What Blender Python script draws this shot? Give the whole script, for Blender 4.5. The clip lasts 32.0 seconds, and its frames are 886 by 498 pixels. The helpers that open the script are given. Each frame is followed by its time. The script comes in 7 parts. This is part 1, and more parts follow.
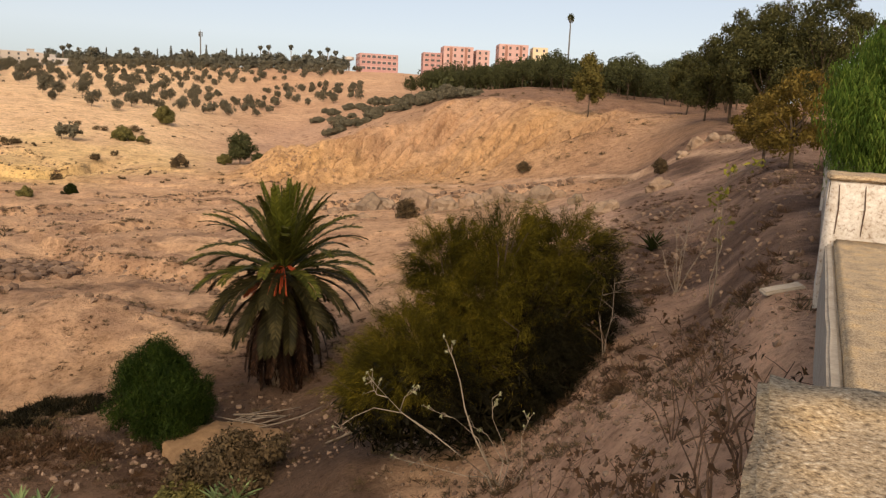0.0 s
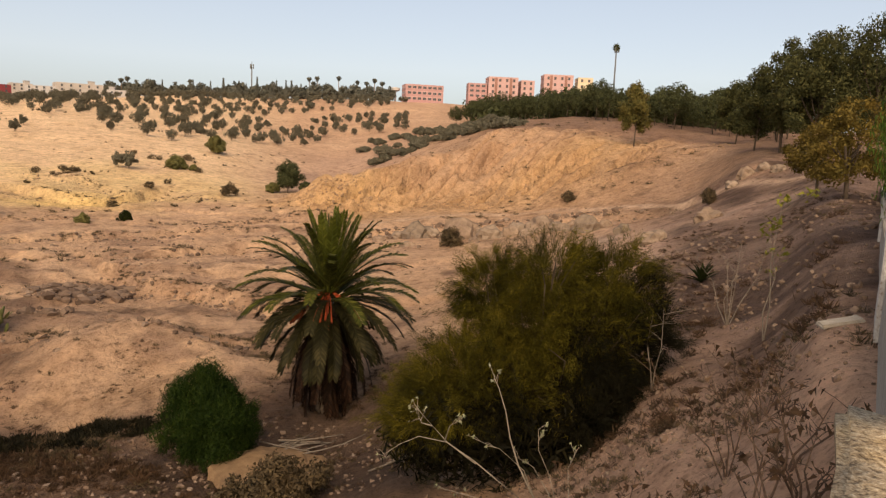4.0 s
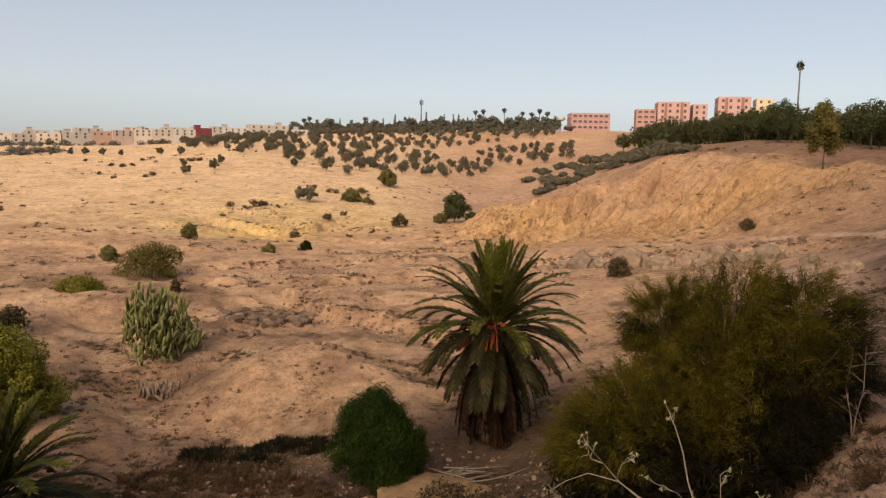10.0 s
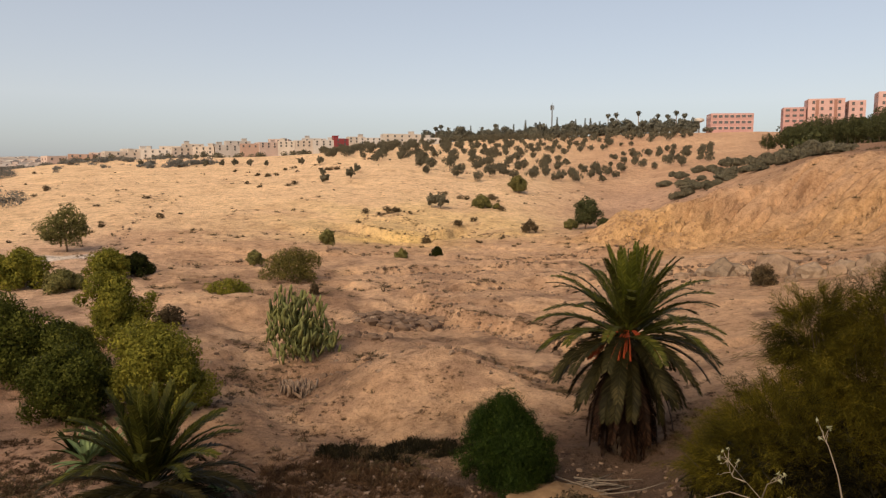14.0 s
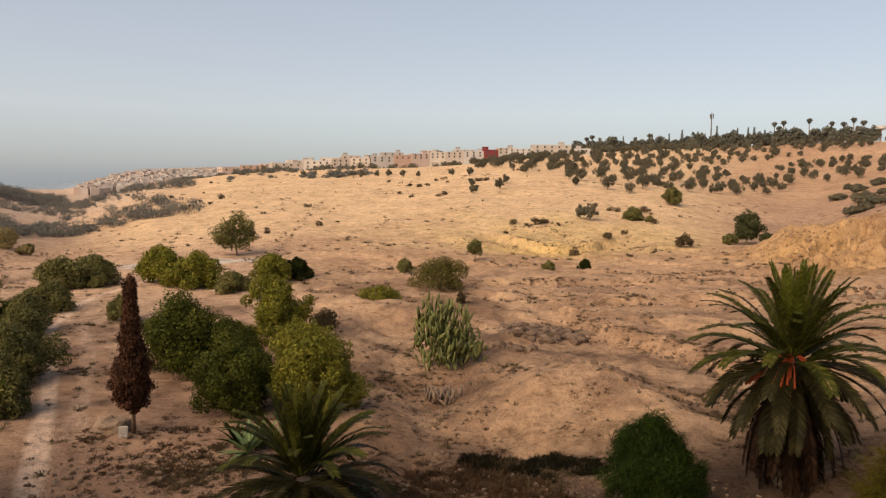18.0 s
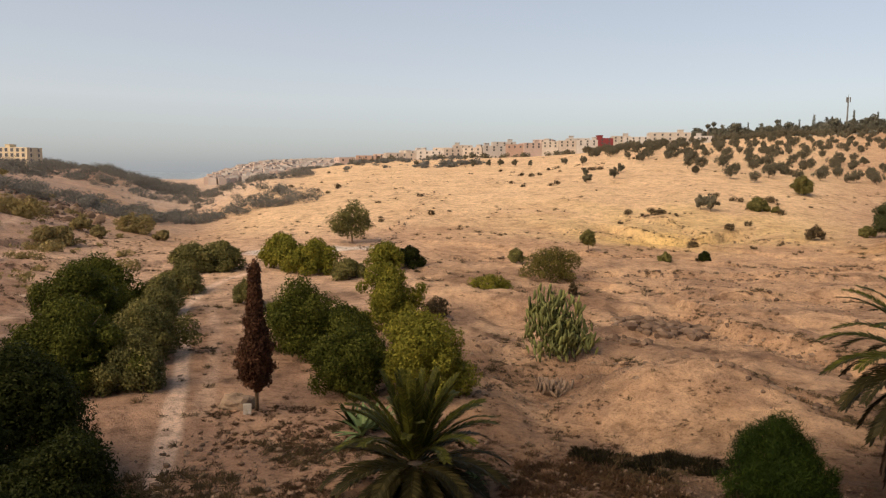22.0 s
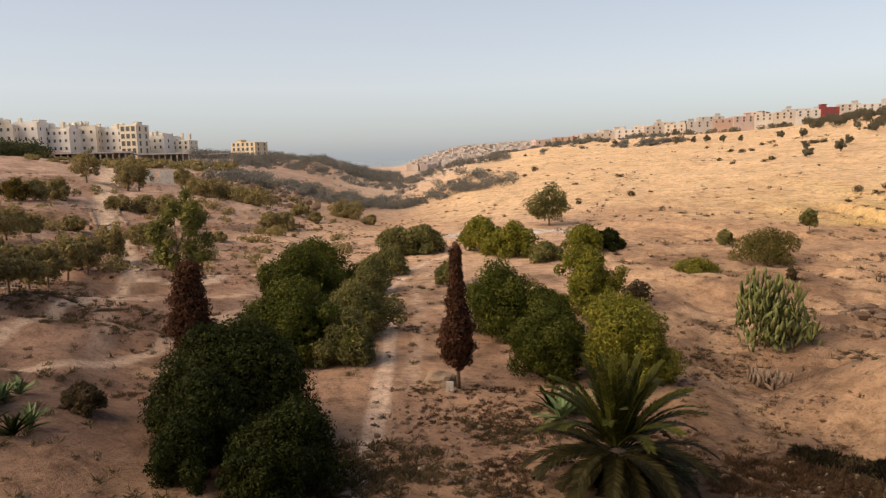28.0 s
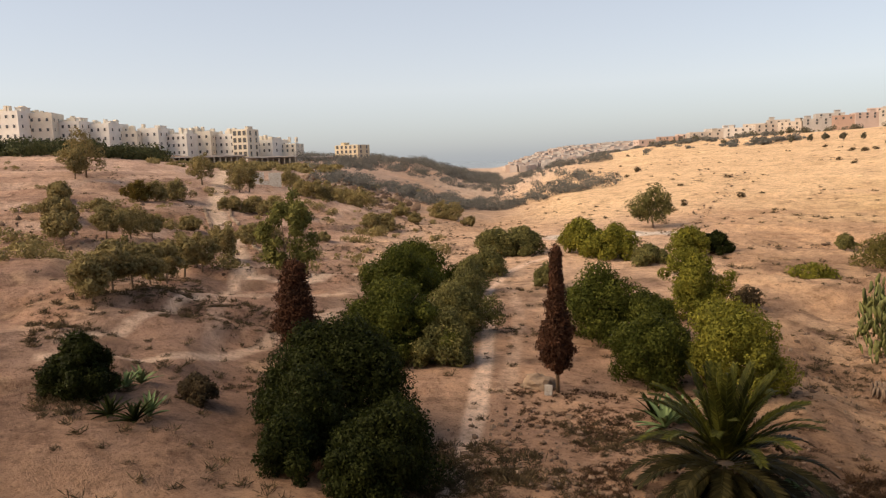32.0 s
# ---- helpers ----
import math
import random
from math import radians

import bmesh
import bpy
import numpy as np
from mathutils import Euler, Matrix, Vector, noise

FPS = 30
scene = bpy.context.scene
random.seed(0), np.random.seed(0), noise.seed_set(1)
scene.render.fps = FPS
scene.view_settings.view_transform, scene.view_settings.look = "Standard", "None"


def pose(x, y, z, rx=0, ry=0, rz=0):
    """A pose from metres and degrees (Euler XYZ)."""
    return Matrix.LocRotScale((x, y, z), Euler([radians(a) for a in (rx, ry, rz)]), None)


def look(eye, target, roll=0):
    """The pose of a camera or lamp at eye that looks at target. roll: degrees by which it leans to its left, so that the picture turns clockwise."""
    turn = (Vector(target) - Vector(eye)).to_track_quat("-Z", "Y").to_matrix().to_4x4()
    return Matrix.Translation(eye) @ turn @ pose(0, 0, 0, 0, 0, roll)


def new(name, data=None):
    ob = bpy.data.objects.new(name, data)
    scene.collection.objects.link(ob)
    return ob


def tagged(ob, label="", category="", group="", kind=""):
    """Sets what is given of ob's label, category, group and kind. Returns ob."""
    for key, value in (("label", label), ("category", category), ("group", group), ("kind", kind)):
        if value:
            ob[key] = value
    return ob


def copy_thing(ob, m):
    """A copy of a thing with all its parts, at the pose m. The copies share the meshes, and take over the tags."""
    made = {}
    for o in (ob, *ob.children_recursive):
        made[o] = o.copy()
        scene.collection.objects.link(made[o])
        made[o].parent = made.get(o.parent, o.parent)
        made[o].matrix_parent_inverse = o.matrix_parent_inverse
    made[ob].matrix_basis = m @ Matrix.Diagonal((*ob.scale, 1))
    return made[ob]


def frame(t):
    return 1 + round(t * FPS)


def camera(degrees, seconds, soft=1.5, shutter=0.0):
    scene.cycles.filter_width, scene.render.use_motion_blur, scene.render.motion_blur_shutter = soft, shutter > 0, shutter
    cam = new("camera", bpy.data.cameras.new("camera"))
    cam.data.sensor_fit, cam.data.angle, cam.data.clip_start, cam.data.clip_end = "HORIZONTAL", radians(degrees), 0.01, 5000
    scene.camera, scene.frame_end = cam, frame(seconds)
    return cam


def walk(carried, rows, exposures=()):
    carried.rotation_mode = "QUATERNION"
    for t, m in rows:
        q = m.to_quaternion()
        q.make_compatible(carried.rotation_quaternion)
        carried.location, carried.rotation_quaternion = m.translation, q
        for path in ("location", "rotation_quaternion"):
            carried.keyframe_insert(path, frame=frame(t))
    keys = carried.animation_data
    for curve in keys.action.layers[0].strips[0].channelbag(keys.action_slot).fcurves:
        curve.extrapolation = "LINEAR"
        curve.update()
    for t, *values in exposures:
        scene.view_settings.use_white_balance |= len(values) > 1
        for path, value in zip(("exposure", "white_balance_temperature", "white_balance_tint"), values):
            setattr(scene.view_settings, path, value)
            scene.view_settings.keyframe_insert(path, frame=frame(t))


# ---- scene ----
cam = camera(62.34, 32.0, soft=1.25)
EYE = 1.55
# seconds, x, y, z from the first eye, tilt, lean, heading
ROWS = [
    (0.0, 0.000, 0.000, -0.000, -10.27, -2.40, 0.44),
    (0.5, -0.001, -0.001, -0.004, -10.75, -2.29, 1.09),
    (1.0, -0.009, 0.000, -0.016, -11.30, -2.36, 1.60),
    (1.5, -0.010, -0.007, -0.019, -12.20, -2.28, 1.76),
    (2.0, -0.025, -0.005, -0.025, -12.15, -2.31, 2.12),
    (2.5, -0.033, -0.010, -0.020, -10.63, -2.28, 2.42),
    (3.0, -0.038, -0.012, -0.016, -9.22, -2.31, 2.77),
    (3.5, -0.043, -0.017, -0.010, -8.17, -2.37, 3.30),
    (5.5, -0.068, 0.007, -0.019, -8.19, -2.16, 6.25),
    (6.0, -0.073, 0.014, -0.016, -7.90, -1.87, 7.42),
    (6.5, -0.073, 0.021, -0.021, -7.81, -1.42, 8.52),
    (7.0, -0.079, 0.028, -0.021, -7.82, -1.16, 9.86),
    (7.5, -0.081, 0.037, -0.016, -7.13, -0.92, 11.24),
    (8.0, -0.089, 0.045, -0.024, -6.62, -0.66, 12.23),
    (8.5, -0.092, 0.050, -0.030, -6.77, -0.92, 12.97),
    (9.0, -0.107, 0.059, -0.036, -6.83, -1.38, 14.10),
    (9.5, -0.113, 0.067, -0.040, -6.33, -1.29, 15.22),
    (10.0, -0.116, 0.071, -0.042, -6.21, -1.03, 16.62),
    (10.5, -0.108, 0.074, -0.046, -6.68, -0.43, 18.21),
    (11.0, -0.120, 0.078, -0.055, -7.09, -0.35, 19.17),
    (11.5, -0.126, 0.083, -0.061, -7.30, -0.48, 19.89),
    (12.0, -0.128, 0.089, -0.058, -7.14, -0.40, 20.92),
    (12.5, -0.131, 0.092, -0.065, -6.61, -0.65, 22.07),
    (13.0, -0.141, 0.096, -0.068, -6.20, -0.89, 23.33),
    (13.5, -0.138, 0.099, -0.072, -6.10, -0.74, 24.78),
    (14.0, -0.126, 0.099, -0.073, -5.83, -0.20, 26.72),
    (14.5, -0.110, 0.100, -0.073, -5.24, 0.33, 29.18),
    (16.5, -0.110, 0.119, -0.060, -4.88, -1.07, 33.70),
    (17.0, -0.113, 0.121, -0.057, -4.73, -0.95, 36.13),
    (17.5, -0.118, 0.126, -0.052, -5.03, -0.71, 37.65),
    (18.0, -0.128, 0.131, -0.051, -5.06, -0.48, 38.27),
    (18.5, -0.141, 0.133, -0.050, -5.25, -0.67, 39.34),
    (19.0, -0.154, 0.135, -0.057, -5.38, -0.41, 40.62),
    (19.5, -0.167, 0.139, -0.060, -5.71, -0.10, 41.84),
    (20.0, -0.180, 0.142, -0.062, -5.87, -0.31, 43.16),
    (20.5, -0.196, 0.146, -0.061, -5.48, -0.58, 44.57),
    (21.0, -0.211, 0.143, -0.063, -5.28, -0.71, 45.48),
    (21.5, -0.224, 0.137, -0.067, -5.52, -0.45, 46.34),
    (22.0, -0.232, 0.134, -0.073, -5.93, -0.34, 46.93),
    (22.5, -0.242, 0.136, -0.076, -6.00, -0.21, 47.72),
    (23.0, -0.254, 0.141, -0.075, -6.32, 0.16, 49.02),
    (23.5, -0.268, 0.141, -0.078, -6.42, 0.24, 50.23),
    (24.0, -0.279, 0.141, -0.083, -6.45, 0.28, 51.52),
    (24.5, -0.288, 0.141, -0.088, -6.84, 0.53, 52.58),
    (25.0, -0.296, 0.145, -0.091, -6.84, 0.67, 53.55),
    (25.5, -0.305, 0.143, -0.096, -7.09, 0.99, 54.72),
    (27.5, -0.360, 0.129, -0.102, -7.55, 2.11, 60.66),
    (28.0, -0.377, 0.125, -0.103, -7.11, 1.58, 62.09),
    (28.5, -0.390, 0.122, -0.106, -6.85, 1.47, 63.11),
    (29.0, -0.401, 0.117, -0.107, -7.11, 1.76, 63.97),
    (29.5, -0.407, 0.113, -0.112, -7.20, 1.57, 64.00),
    (30.0, -0.413, 0.111, -0.115, -7.95, 1.30, 64.23),
    (30.5, -0.424, 0.109, -0.115, -8.40, 1.40, 65.61),
    (31.0, -0.435, 0.104, -0.113, -8.04, 1.30, 67.07),
    (31.5, -0.445, 0.096, -0.109, -7.34, 1.33, 68.26),
    (32.0, -0.448, 0.094, -0.108, -6.77, 1.95, 69.77),
]
walk(cam, [(t, pose(x, y, EYE + z, 90 + tilt, lean, turn)) for t, x, y, z, tilt, lean, turn in ROWS],
     [(0.0, 0.63), (3.0, 0.61), (7.0, 0.53), (13.0, 0.43), (20.0, 0.45), (26.0, 0.54), (32.0, 0.69)])

# ---- sky and sun ----
SUN_AZ, SUN_EL = 176.0, 36.0   # degrees left of the first view, degrees up
world = bpy.data.worlds.new("sky")
scene.world = world
world.use_nodes = True
wn, wl = world.node_tree.nodes, world.node_tree.links
sky = wn.new("ShaderNodeTexSky")
sky.sky_type = "NISHITA"
sky.sun_disc = False
sky.sun_elevation = radians(SUN_EL)
sky.sun_rotation = radians(-SUN_AZ)
sky.altitude = 60
sky.air_density, sky.dust_density, sky.ozone_density = 1.0, 1.6, 1.5
wn["Background"].inputs["Strength"].default_value = 0.073
haze = wn.new("ShaderNodeMix")   # a veil of haze, thickest towards the horizon
haze.data_type, haze.blend_type = "RGBA", "ADD"
haze.inputs[0].default_value = 0.55
veil = wn.new("ShaderNodeValToRGB")
veil.color_ramp.elements[0].position, veil.color_ramp.elements[0].color = 0.01, (0.62, 0.65, 0.71, 1)
veil.color_ramp.elements[1].position, veil.color_ramp.elements[1].color = 0.85, (0.30, 0.32, 0.36, 1)
dust = veil.color_ramp.elements.new(0.095)
dust.color = (0.98, 0.95, 0.96, 1)
low = veil.color_ramp.elements.new(0.36)
low.color = (0.72, 0.75, 0.80, 1)
up = wn.new("ShaderNodeSeparateXYZ")
wl.new(wn.new("ShaderNodeTexCoord").outputs["Generated"], up.inputs[0])
wl.new(up.outputs["Z"], veil.inputs["Fac"])
thick = wn.new("ShaderNodeVectorMath")
thick.operation = "SCALE"
thick.inputs["Scale"].default_value = 4.35
wl.new(veil.outputs["Color"], thick.inputs[0])
wl.new(thick.outputs["Vector"], haze.inputs[6])
wl.new(sky.outputs[0], haze.inputs[7])
wl.new(haze.outputs[2], wn["Background"].inputs["Color"])
sun = new("sun", bpy.data.lights.new("sun", "SUN"))
sun.data.energy, sun.data.angle, sun.data.color = 3.75, radians(64.0), (1.0, 0.76, 0.51)
sa, se = radians(SUN_AZ), radians(SUN_EL)
sun.matrix_world = look((-60 * math.sin(sa) * math.cos(se), 60 * math.cos(sa) * math.cos(se), 60 * math.sin(se)), (0, 0, 0))

# ---- the lie of the land ----
def lattice(ix, iy, seed):
    h = (ix.astype(np.int64) * 374761393 + iy.astype(np.int64) * 668265263 + seed * 1274126177) & 0xFFFFFFFF
    h = ((h ^ (h >> 13)) * 1103515245) & 0xFFFFFFFF
    return ((h ^ (h >> 16)) & 0xFFFF) / 65535.0


def grain(x, y, scale, seed=1, octaves=4):
    """Smooth noise about -1 to 1 over arrays; scale is its largest wavelength in metres."""
    x, y = np.asarray(x, float) / scale, np.asarray(y, float) / scale
    total, amp = np.zeros(np.broadcast(x, y).shape), 1.0
    for o in range(octaves):
        ix, iy = np.floor(x), np.floor(y)
        u, v = x - ix, y - iy
        u, v = u * u * (3 - 2 * u), v * v * (3 - 2 * v)
        a, b = lattice(ix, iy, seed + o), lattice(ix + 1, iy, seed + o)
        c, d = lattice(ix, iy + 1, seed + o), lattice(ix + 1, iy + 1, seed + o)
        total += amp * ((a + (b - a) * u) * (1 - v) + (c + (d - c) * u) * v - 0.5) * 2
        x, y, amp = x * 2.03 + 17.3, y * 2.03 - 9.1, amp * 0.5
    return total / 1.6


def step(a, b, v):
    t = np.clip((np.asarray(v, float) - a) / (b - a), 0, 1)
    return t * t * (3 - 2 * t)


def pchip(xs, ys, q):
    """Monotone cubic through (xs, ys), held flat past the ends."""
    xs, ys = np.asarray(xs, float), np.asarray(ys, float)
    h = np.diff(xs)
    m = np.diff(ys, axis=0) / h.reshape(-1, *[1] * (ys.ndim - 1))
    d = np.zeros_like(ys)
    d[0], d[-1] = m[0], m[-1]
    prod = m[:-1] * m[1:]
    d[1:-1] = np.where(prod > 0, 2 * prod / np.where(np.abs(m[:-1] + m[1:]) < 1e-9, 1e-9, m[:-1] + m[1:]), 0)
    q = np.clip(q, xs[0], xs[-1])
    i = np.clip(np.searchsorted(xs, q, "right") - 1, 0, len(xs) - 2)
    t = (q - xs[i]) / h[i]
    t, hh = t.reshape(-1, *[1] * (ys.ndim - 1)), h[i].reshape(-1, *[1] * (ys.ndim - 1))
    return ((1 + 2 * t) * (1 - t) ** 2) * ys[i] + t * (1 - t) ** 2 * hh * d[i] + t * t * (3 - 2 * t) * ys[i + 1] + t * t * (t - 1) * hh * d[i + 1]


# The valley as cross-sections that fan out from the lookout: bearing to the left, then how far the ground
# lies under (-) or over the eye at each distance.
SECTIONS = {
    -60: "3:-1.6 30:-1.6 100:0 300:6 700:14 1500:10 3500:-10",
    -28: "3:-2.4 8:-2.0 14:-1.8 22:-1.7 35:-1.6 60:-0.8 100:1 160:3 300:8 450:14 900:16 3500:-10",
    -25: "3:-2.9 6:-2.6 10:-2.0 16:-2.0 24:-1.8 35:-1.5 55:-0.6 70:0.2 100:1.5 160:4 300:9 450:14 900:16 3500:-10",
    -20: "3:-3.1 6:-3.0 10:-3.3 16:-3.4 24:-3.4 35:-3.1 50:-2.2 65:0 90:1.5 150:4 300:10 450:16 900:18 3500:-10",
    -14: "3:-3.6 8:-4.0 13:-4.2 20:-4.3 30:-4.4 45:-4.4 70:-4.3 78:-2.6 88:0.9 92:1.1 110:2.7 130:3.8 200:7 300:10.5 450:18 900:20 3500:-10",
    -7: "3:-4.0 10:-5.3 16:-6.1 24:-6.2 36:-6.3 52:-6.4 75:-6.2 85:-3.0 98:2.2 102:2.5 125:4.4 140:5.2 200:8.4 300:12.6 450:20 900:22 3500:-10",
    -3.5: "3:-4.1 11:-5.9 18:-6.9 27:-7.0 40:-7.1 60:-7.1 80:-6.9 92:-2.6 106:2.9 110:3.1 130:4.2 150:4.9 210:8 300:12 450:21 900:23 3500:-10",
    0: "3:-4.2 12:-6.5 20:-7.7 30:-7.8 45:-7.9 70:-7.7 88:-7.4 98:-3.2 109:1.9 113:2.0 135:2.6 150:3.7 220:7.3 300:11.5 420:22 900:24 3500:-10",
    3: "3:-4.3 13:-6.8 21:-8.3 32:-8.3 47:-8.3 72:-8.0 90:-7.7 99:-4 107:-0.85 112:-1.0 130:-0.3 150:1.2 190:3.6 220:5.5 300:10.5 420:22 900:24 3500:-10",
    6.7: "3:-4.4 14:-7.1 22:-8.9 34:-8.8 50:-8.7 75:-8.4 92:-8.0 104:-2.5 125:-4.0 150:-2 170:-0.6 230:3.2 300:9.4 420:22 900:24 3500:-10",
    12.6: "3:-4.6 15:-8.2 20:-9.5 26:-10.1 36:-9.7 52:-9.45 75:-9.2 93:-8.6 100:-4.8 112:-8.2 135:-8.2 180:-5 240:0.8 300:7.3 420:22 900:24 3500:-10",
    16: "3:-4.6 16:-8.9 22:-9.9 30:-10 40:-9.9 55:-9.8 80:-9.6 105:-8.9 120:-8.6 140:-7.5 180:-4.2 240:1 320:9 420:21 900:23 3500:-10",
    22: "3:-4.7 18:-9.6 24:-10.1 34:-10 45:-9.9 62:-9.7 90:-9.6 110:-8.7 130:-6.5 170:-2.4 230:3 300:9.4 400:18.5 900:21 3500:-10",
    30: "3:-4.8 20:-9.9 28:-10.2 40:-10.2 55:-10 75:-9.7 90:-9.6 105:-8.7 125:-6.1 160:-2 210:3 270:8 330:12 420:15 900:18 3500:-10",
    40: "3:-4.8 22:-10.2 30:-10.4 40:-10.4 55:-10 72:-9.9 90:-9.6 105:-8.7 130:-5.9 170:-2 220:1.6 290:5.5 330:7 420:8 900:5 3500:-20",
    51: "3:-4.8 20:-9.6 28:-10.2 40:-10.4 56:-10.2 80:-9.8 98:-9.5 115:-8.4 145:-5.5 190:-2 250:1.3 330:5 420:5.5 600:4 800:10 1000:14 1500:4 3500:-6",
    60: "3:-4.8 20:-9.4 31:-10.2 42:-10.3 60:-10.2 85:-10 110:-10 140:-8.3 180:-5.6 250:-2.2 330:-1.5 420:-6 560:-9 750:0 950:9 1500:4 3500:-6",
    63: "3:-4.8 20:-9.3 31:-10.1 42:-10.25 62:-10.2 95:-10.4 130:-10.2 180:-8.6 250:-7 330:-6.5 420:-9 600:-11 800:-4 1000:1.5 1500:0 3500:-6",
    66: "3:-4.8 20:-9.2 30:-10 42:-10.2 66:-10.2 100:-10.6 150:-11 220:-11.5 330:-11 500:-11 800:-11.5 1000:-13 1600:-14 2600:-8 3500:-6",
    72: "3:-4.8 20:-9.2 30:-9.8 45:-10 65:-9.8 90:-9.6 130:-9 180:-8 260:-5.5 350:-1 430:0 900:-8 1600:-9 3500:-6",
    79: "3:-4.8 20:-8.6 30:-9.3 45:-9.2 65:-8.5 90:-7.4 130:-5.2 180:-2.6 240:-0.4 300:0.9 360:2.4 430:3.6 900:2 3500:-6",
    86.5: "3:-4.8 20:-8.2 30:-8.6 45:-8.1 60:-7.6 90:-6 120:-3.4 150:-1.2 190:0.2 230:0.4 262:0.7 300:4.2 900:6 3500:-6",
    92: "3:-4.8 20:-7.7 30:-7.5 45:-6.8 65:-5.7 95:-3.6 130:-0.5 165:1.4 200:2.7 245:3.6 300:6.5 900:8 3500:-20",
    98: "3:-4.8 20:-7.4 30:-7 45:-6.1 65:-4.6 95:-2 130:1.4 165:3.3 200:4.4 300:8 900:10 3500:-10",
    112: "3:-4.6 20:-7.2 40:-6.2 80:-4 150:1 300:6 900:9 3500:-10",
    135: "3:-4.6 20:-7 40:-6.4 80:-5.5 150:-4 300:-1 900:3 3500:-10",
    143: "3:-4.4 12:-5 40:-5.4 80:-5 150:-4 300:-1 900:3 3500:-10",
    150: "3:-1.6 30:-1.6 80:-1.6 150:-1 300:3 900:5 3500:-10",
}
R_KNOTS = np.linspace(math.log(2.0), math.log(3500.0), 220)
A_KNOTS = np.arange(-60, 150.5, 0.5)
fan = []
for text in SECTIONS.values():
    pairs = [p.split(":") for p in text.split()]
    fan.append(pchip([math.log(float(a)) for a, b in pairs], [float(b) for a, b in pairs], R_KNOTS))
LAND = pchip(list(SECTIONS), np.array(fan), A_KNOTS)
WALL_AZ = radians(-26.8)
WALL = Vector((-math.sin(WALL_AZ), math.cos(WALL_AZ)))     # the way the parapet runs
ROAD = 0.0


def off_wall(x, y):
    """Metres to the valley side of the parapet's outer face, and along it."""
    x = np.asarray(x, float) - 0.15
    return -x * WALL.y + np.asarray(y, float) * WALL.x, x * WALL.x + np.asarray(y, float) * WALL.y


def bump(x, y, cx, cy, rx, ry, turn=0.0):
    c, s = math.cos(radians(turn)), math.sin(radians(turn))
    u, v = ((x - cx) * c + (y - cy) * s) / rx, (-(x - cx) * s + (y - cy) * c) / ry
    return np.exp(-(u * u + v * v))


def line_side(x, y, pts):
    """Distance to a line through pts, positive on the side that looks towards the lookout."""
    best, sign = np.full(np.shape(x), 1e9), np.zeros(np.shape(x))
    for (ax, ay), (bx, by) in zip(pts, pts[1:]):
        dx, dy = bx - ax, by - ay
        t = np.clip(((x - ax) * dx + (y - ay) * dy) / (dx * dx + dy * dy), 0, 1)
        d = np.hypot(x - ax - t * dx, y - ay - t * dy)
        s = np.sign(dx * (y - ay) - dy * (x - ax)) * np.sign(dx * (0 - ay) - dy * (0 - ax))
        sign = np.where(d < best, s, sign)
        best = np.minimum(best, d)
    return best * sign, best


# cut edges: a line along the top, the drop below it, how far the cut reaches
CUTS = [([(-27, 51), (-23.2, 47.6), (-19.7, 46.4), (-16.5, 45.6), (-13.5, 43.4), (-10, 42.5)], 1.0, 7.0),
        ([(-43, 58.5), (-39, 62), (-35.9, 64.2), (-28.4, 70.0), (-21.7, 80.5), (-16, 84)], 0.55, 5.0),
        ([(-27, 58), (-24.6, 60.7), (-19.5, 67.5), (-13.4, 71.5), (-6, 71), (2, 70), (9, 68), (16, 62)], 0.7, 5.0),
        ([(-36, 76), (-30, 79.5), (-23.6, 87.0), (-19, 89)], 0.4, 5.0),
        ([(-22, 33.4), (-18, 34.6), (-14.5, 33.4), (-11.5, 33.0)], 0.5, 4.0)]
CUTS += [([(-47, 90), (-52, 99), (-60, 103), (-66, 101)], 0.5, 5.0), ([(-38, 100), (-46, 99), (-56, 93), (-66, 87)], 0.35, 4.0),
        ([(-74, 56), (-78, 63), (-96, 83), (-119, 109)], 0.22, 2.5), ([(-60, 59), (-52, 70), (-44, 78)], 0.35, 4.0),
        ([(-60, 22), (-56, 14), (-57, 6), (-60, -2)], 0.6, 6.0), ([(-40, 10), (-42, 4), (-41, -2), (-43, -7)], 0.5, 5.0), ([(-82, 30), (-78, 20), (-76, 14)], 0.7, 7.0),
        ([(-95, 22), (-88, 12), (-86, 4), (-90, -4)], 0.8, 8.0), ([(-30, 7), (-31, 2), (-30, -3)], 0.35, 4.0),
        ([(-62.4, 94.2), (-57.0, 92.9), (-52.7, 93.1), (-50.0, 95.7), (-49.1, 100.7)], 1.7, 4.5)]
WASH = [(-37, 41), (-33, 37.5), (-29.6, 35), (-25.6, 29.6), (-20.5, 26.4), (-15.5, 25.0)]


# short erosion cracks that run slantwise up the clay bank
CRACKS = []
for k in range(64):
    h1, h2, h3, h4 = (math.sin(k * 12.9898 + q * 78.233) * 43758.5453 % 1.0 for q in range(4))
    a0, u0, du = -13.5 + 25 * h1, 0.05 + 0.55 * h2, 0.16 + 0.28 * h3
    run_ = []
    for s in (0, 0.5, 1):
        a, u = a0 - 7.0 * du * s + 0.12 * (h4 - 0.5) * (s == 0.5), u0 + du * s
        lo, hi = np.interp(a, (-14, -7, 0, 6.7, 12.6), (74, 78, 88, 92, 93)), np.interp(a, (-14, -7, 0, 6.7, 12.6), (88, 98, 109, 104, 100))
        r_ = lo + (hi - lo) * u
        run_.append((-r_ * math.sin(radians(a)), r_ * math.cos(radians(a))))
    CRACKS.append((run_, 1.1 + 1.2 * h4))


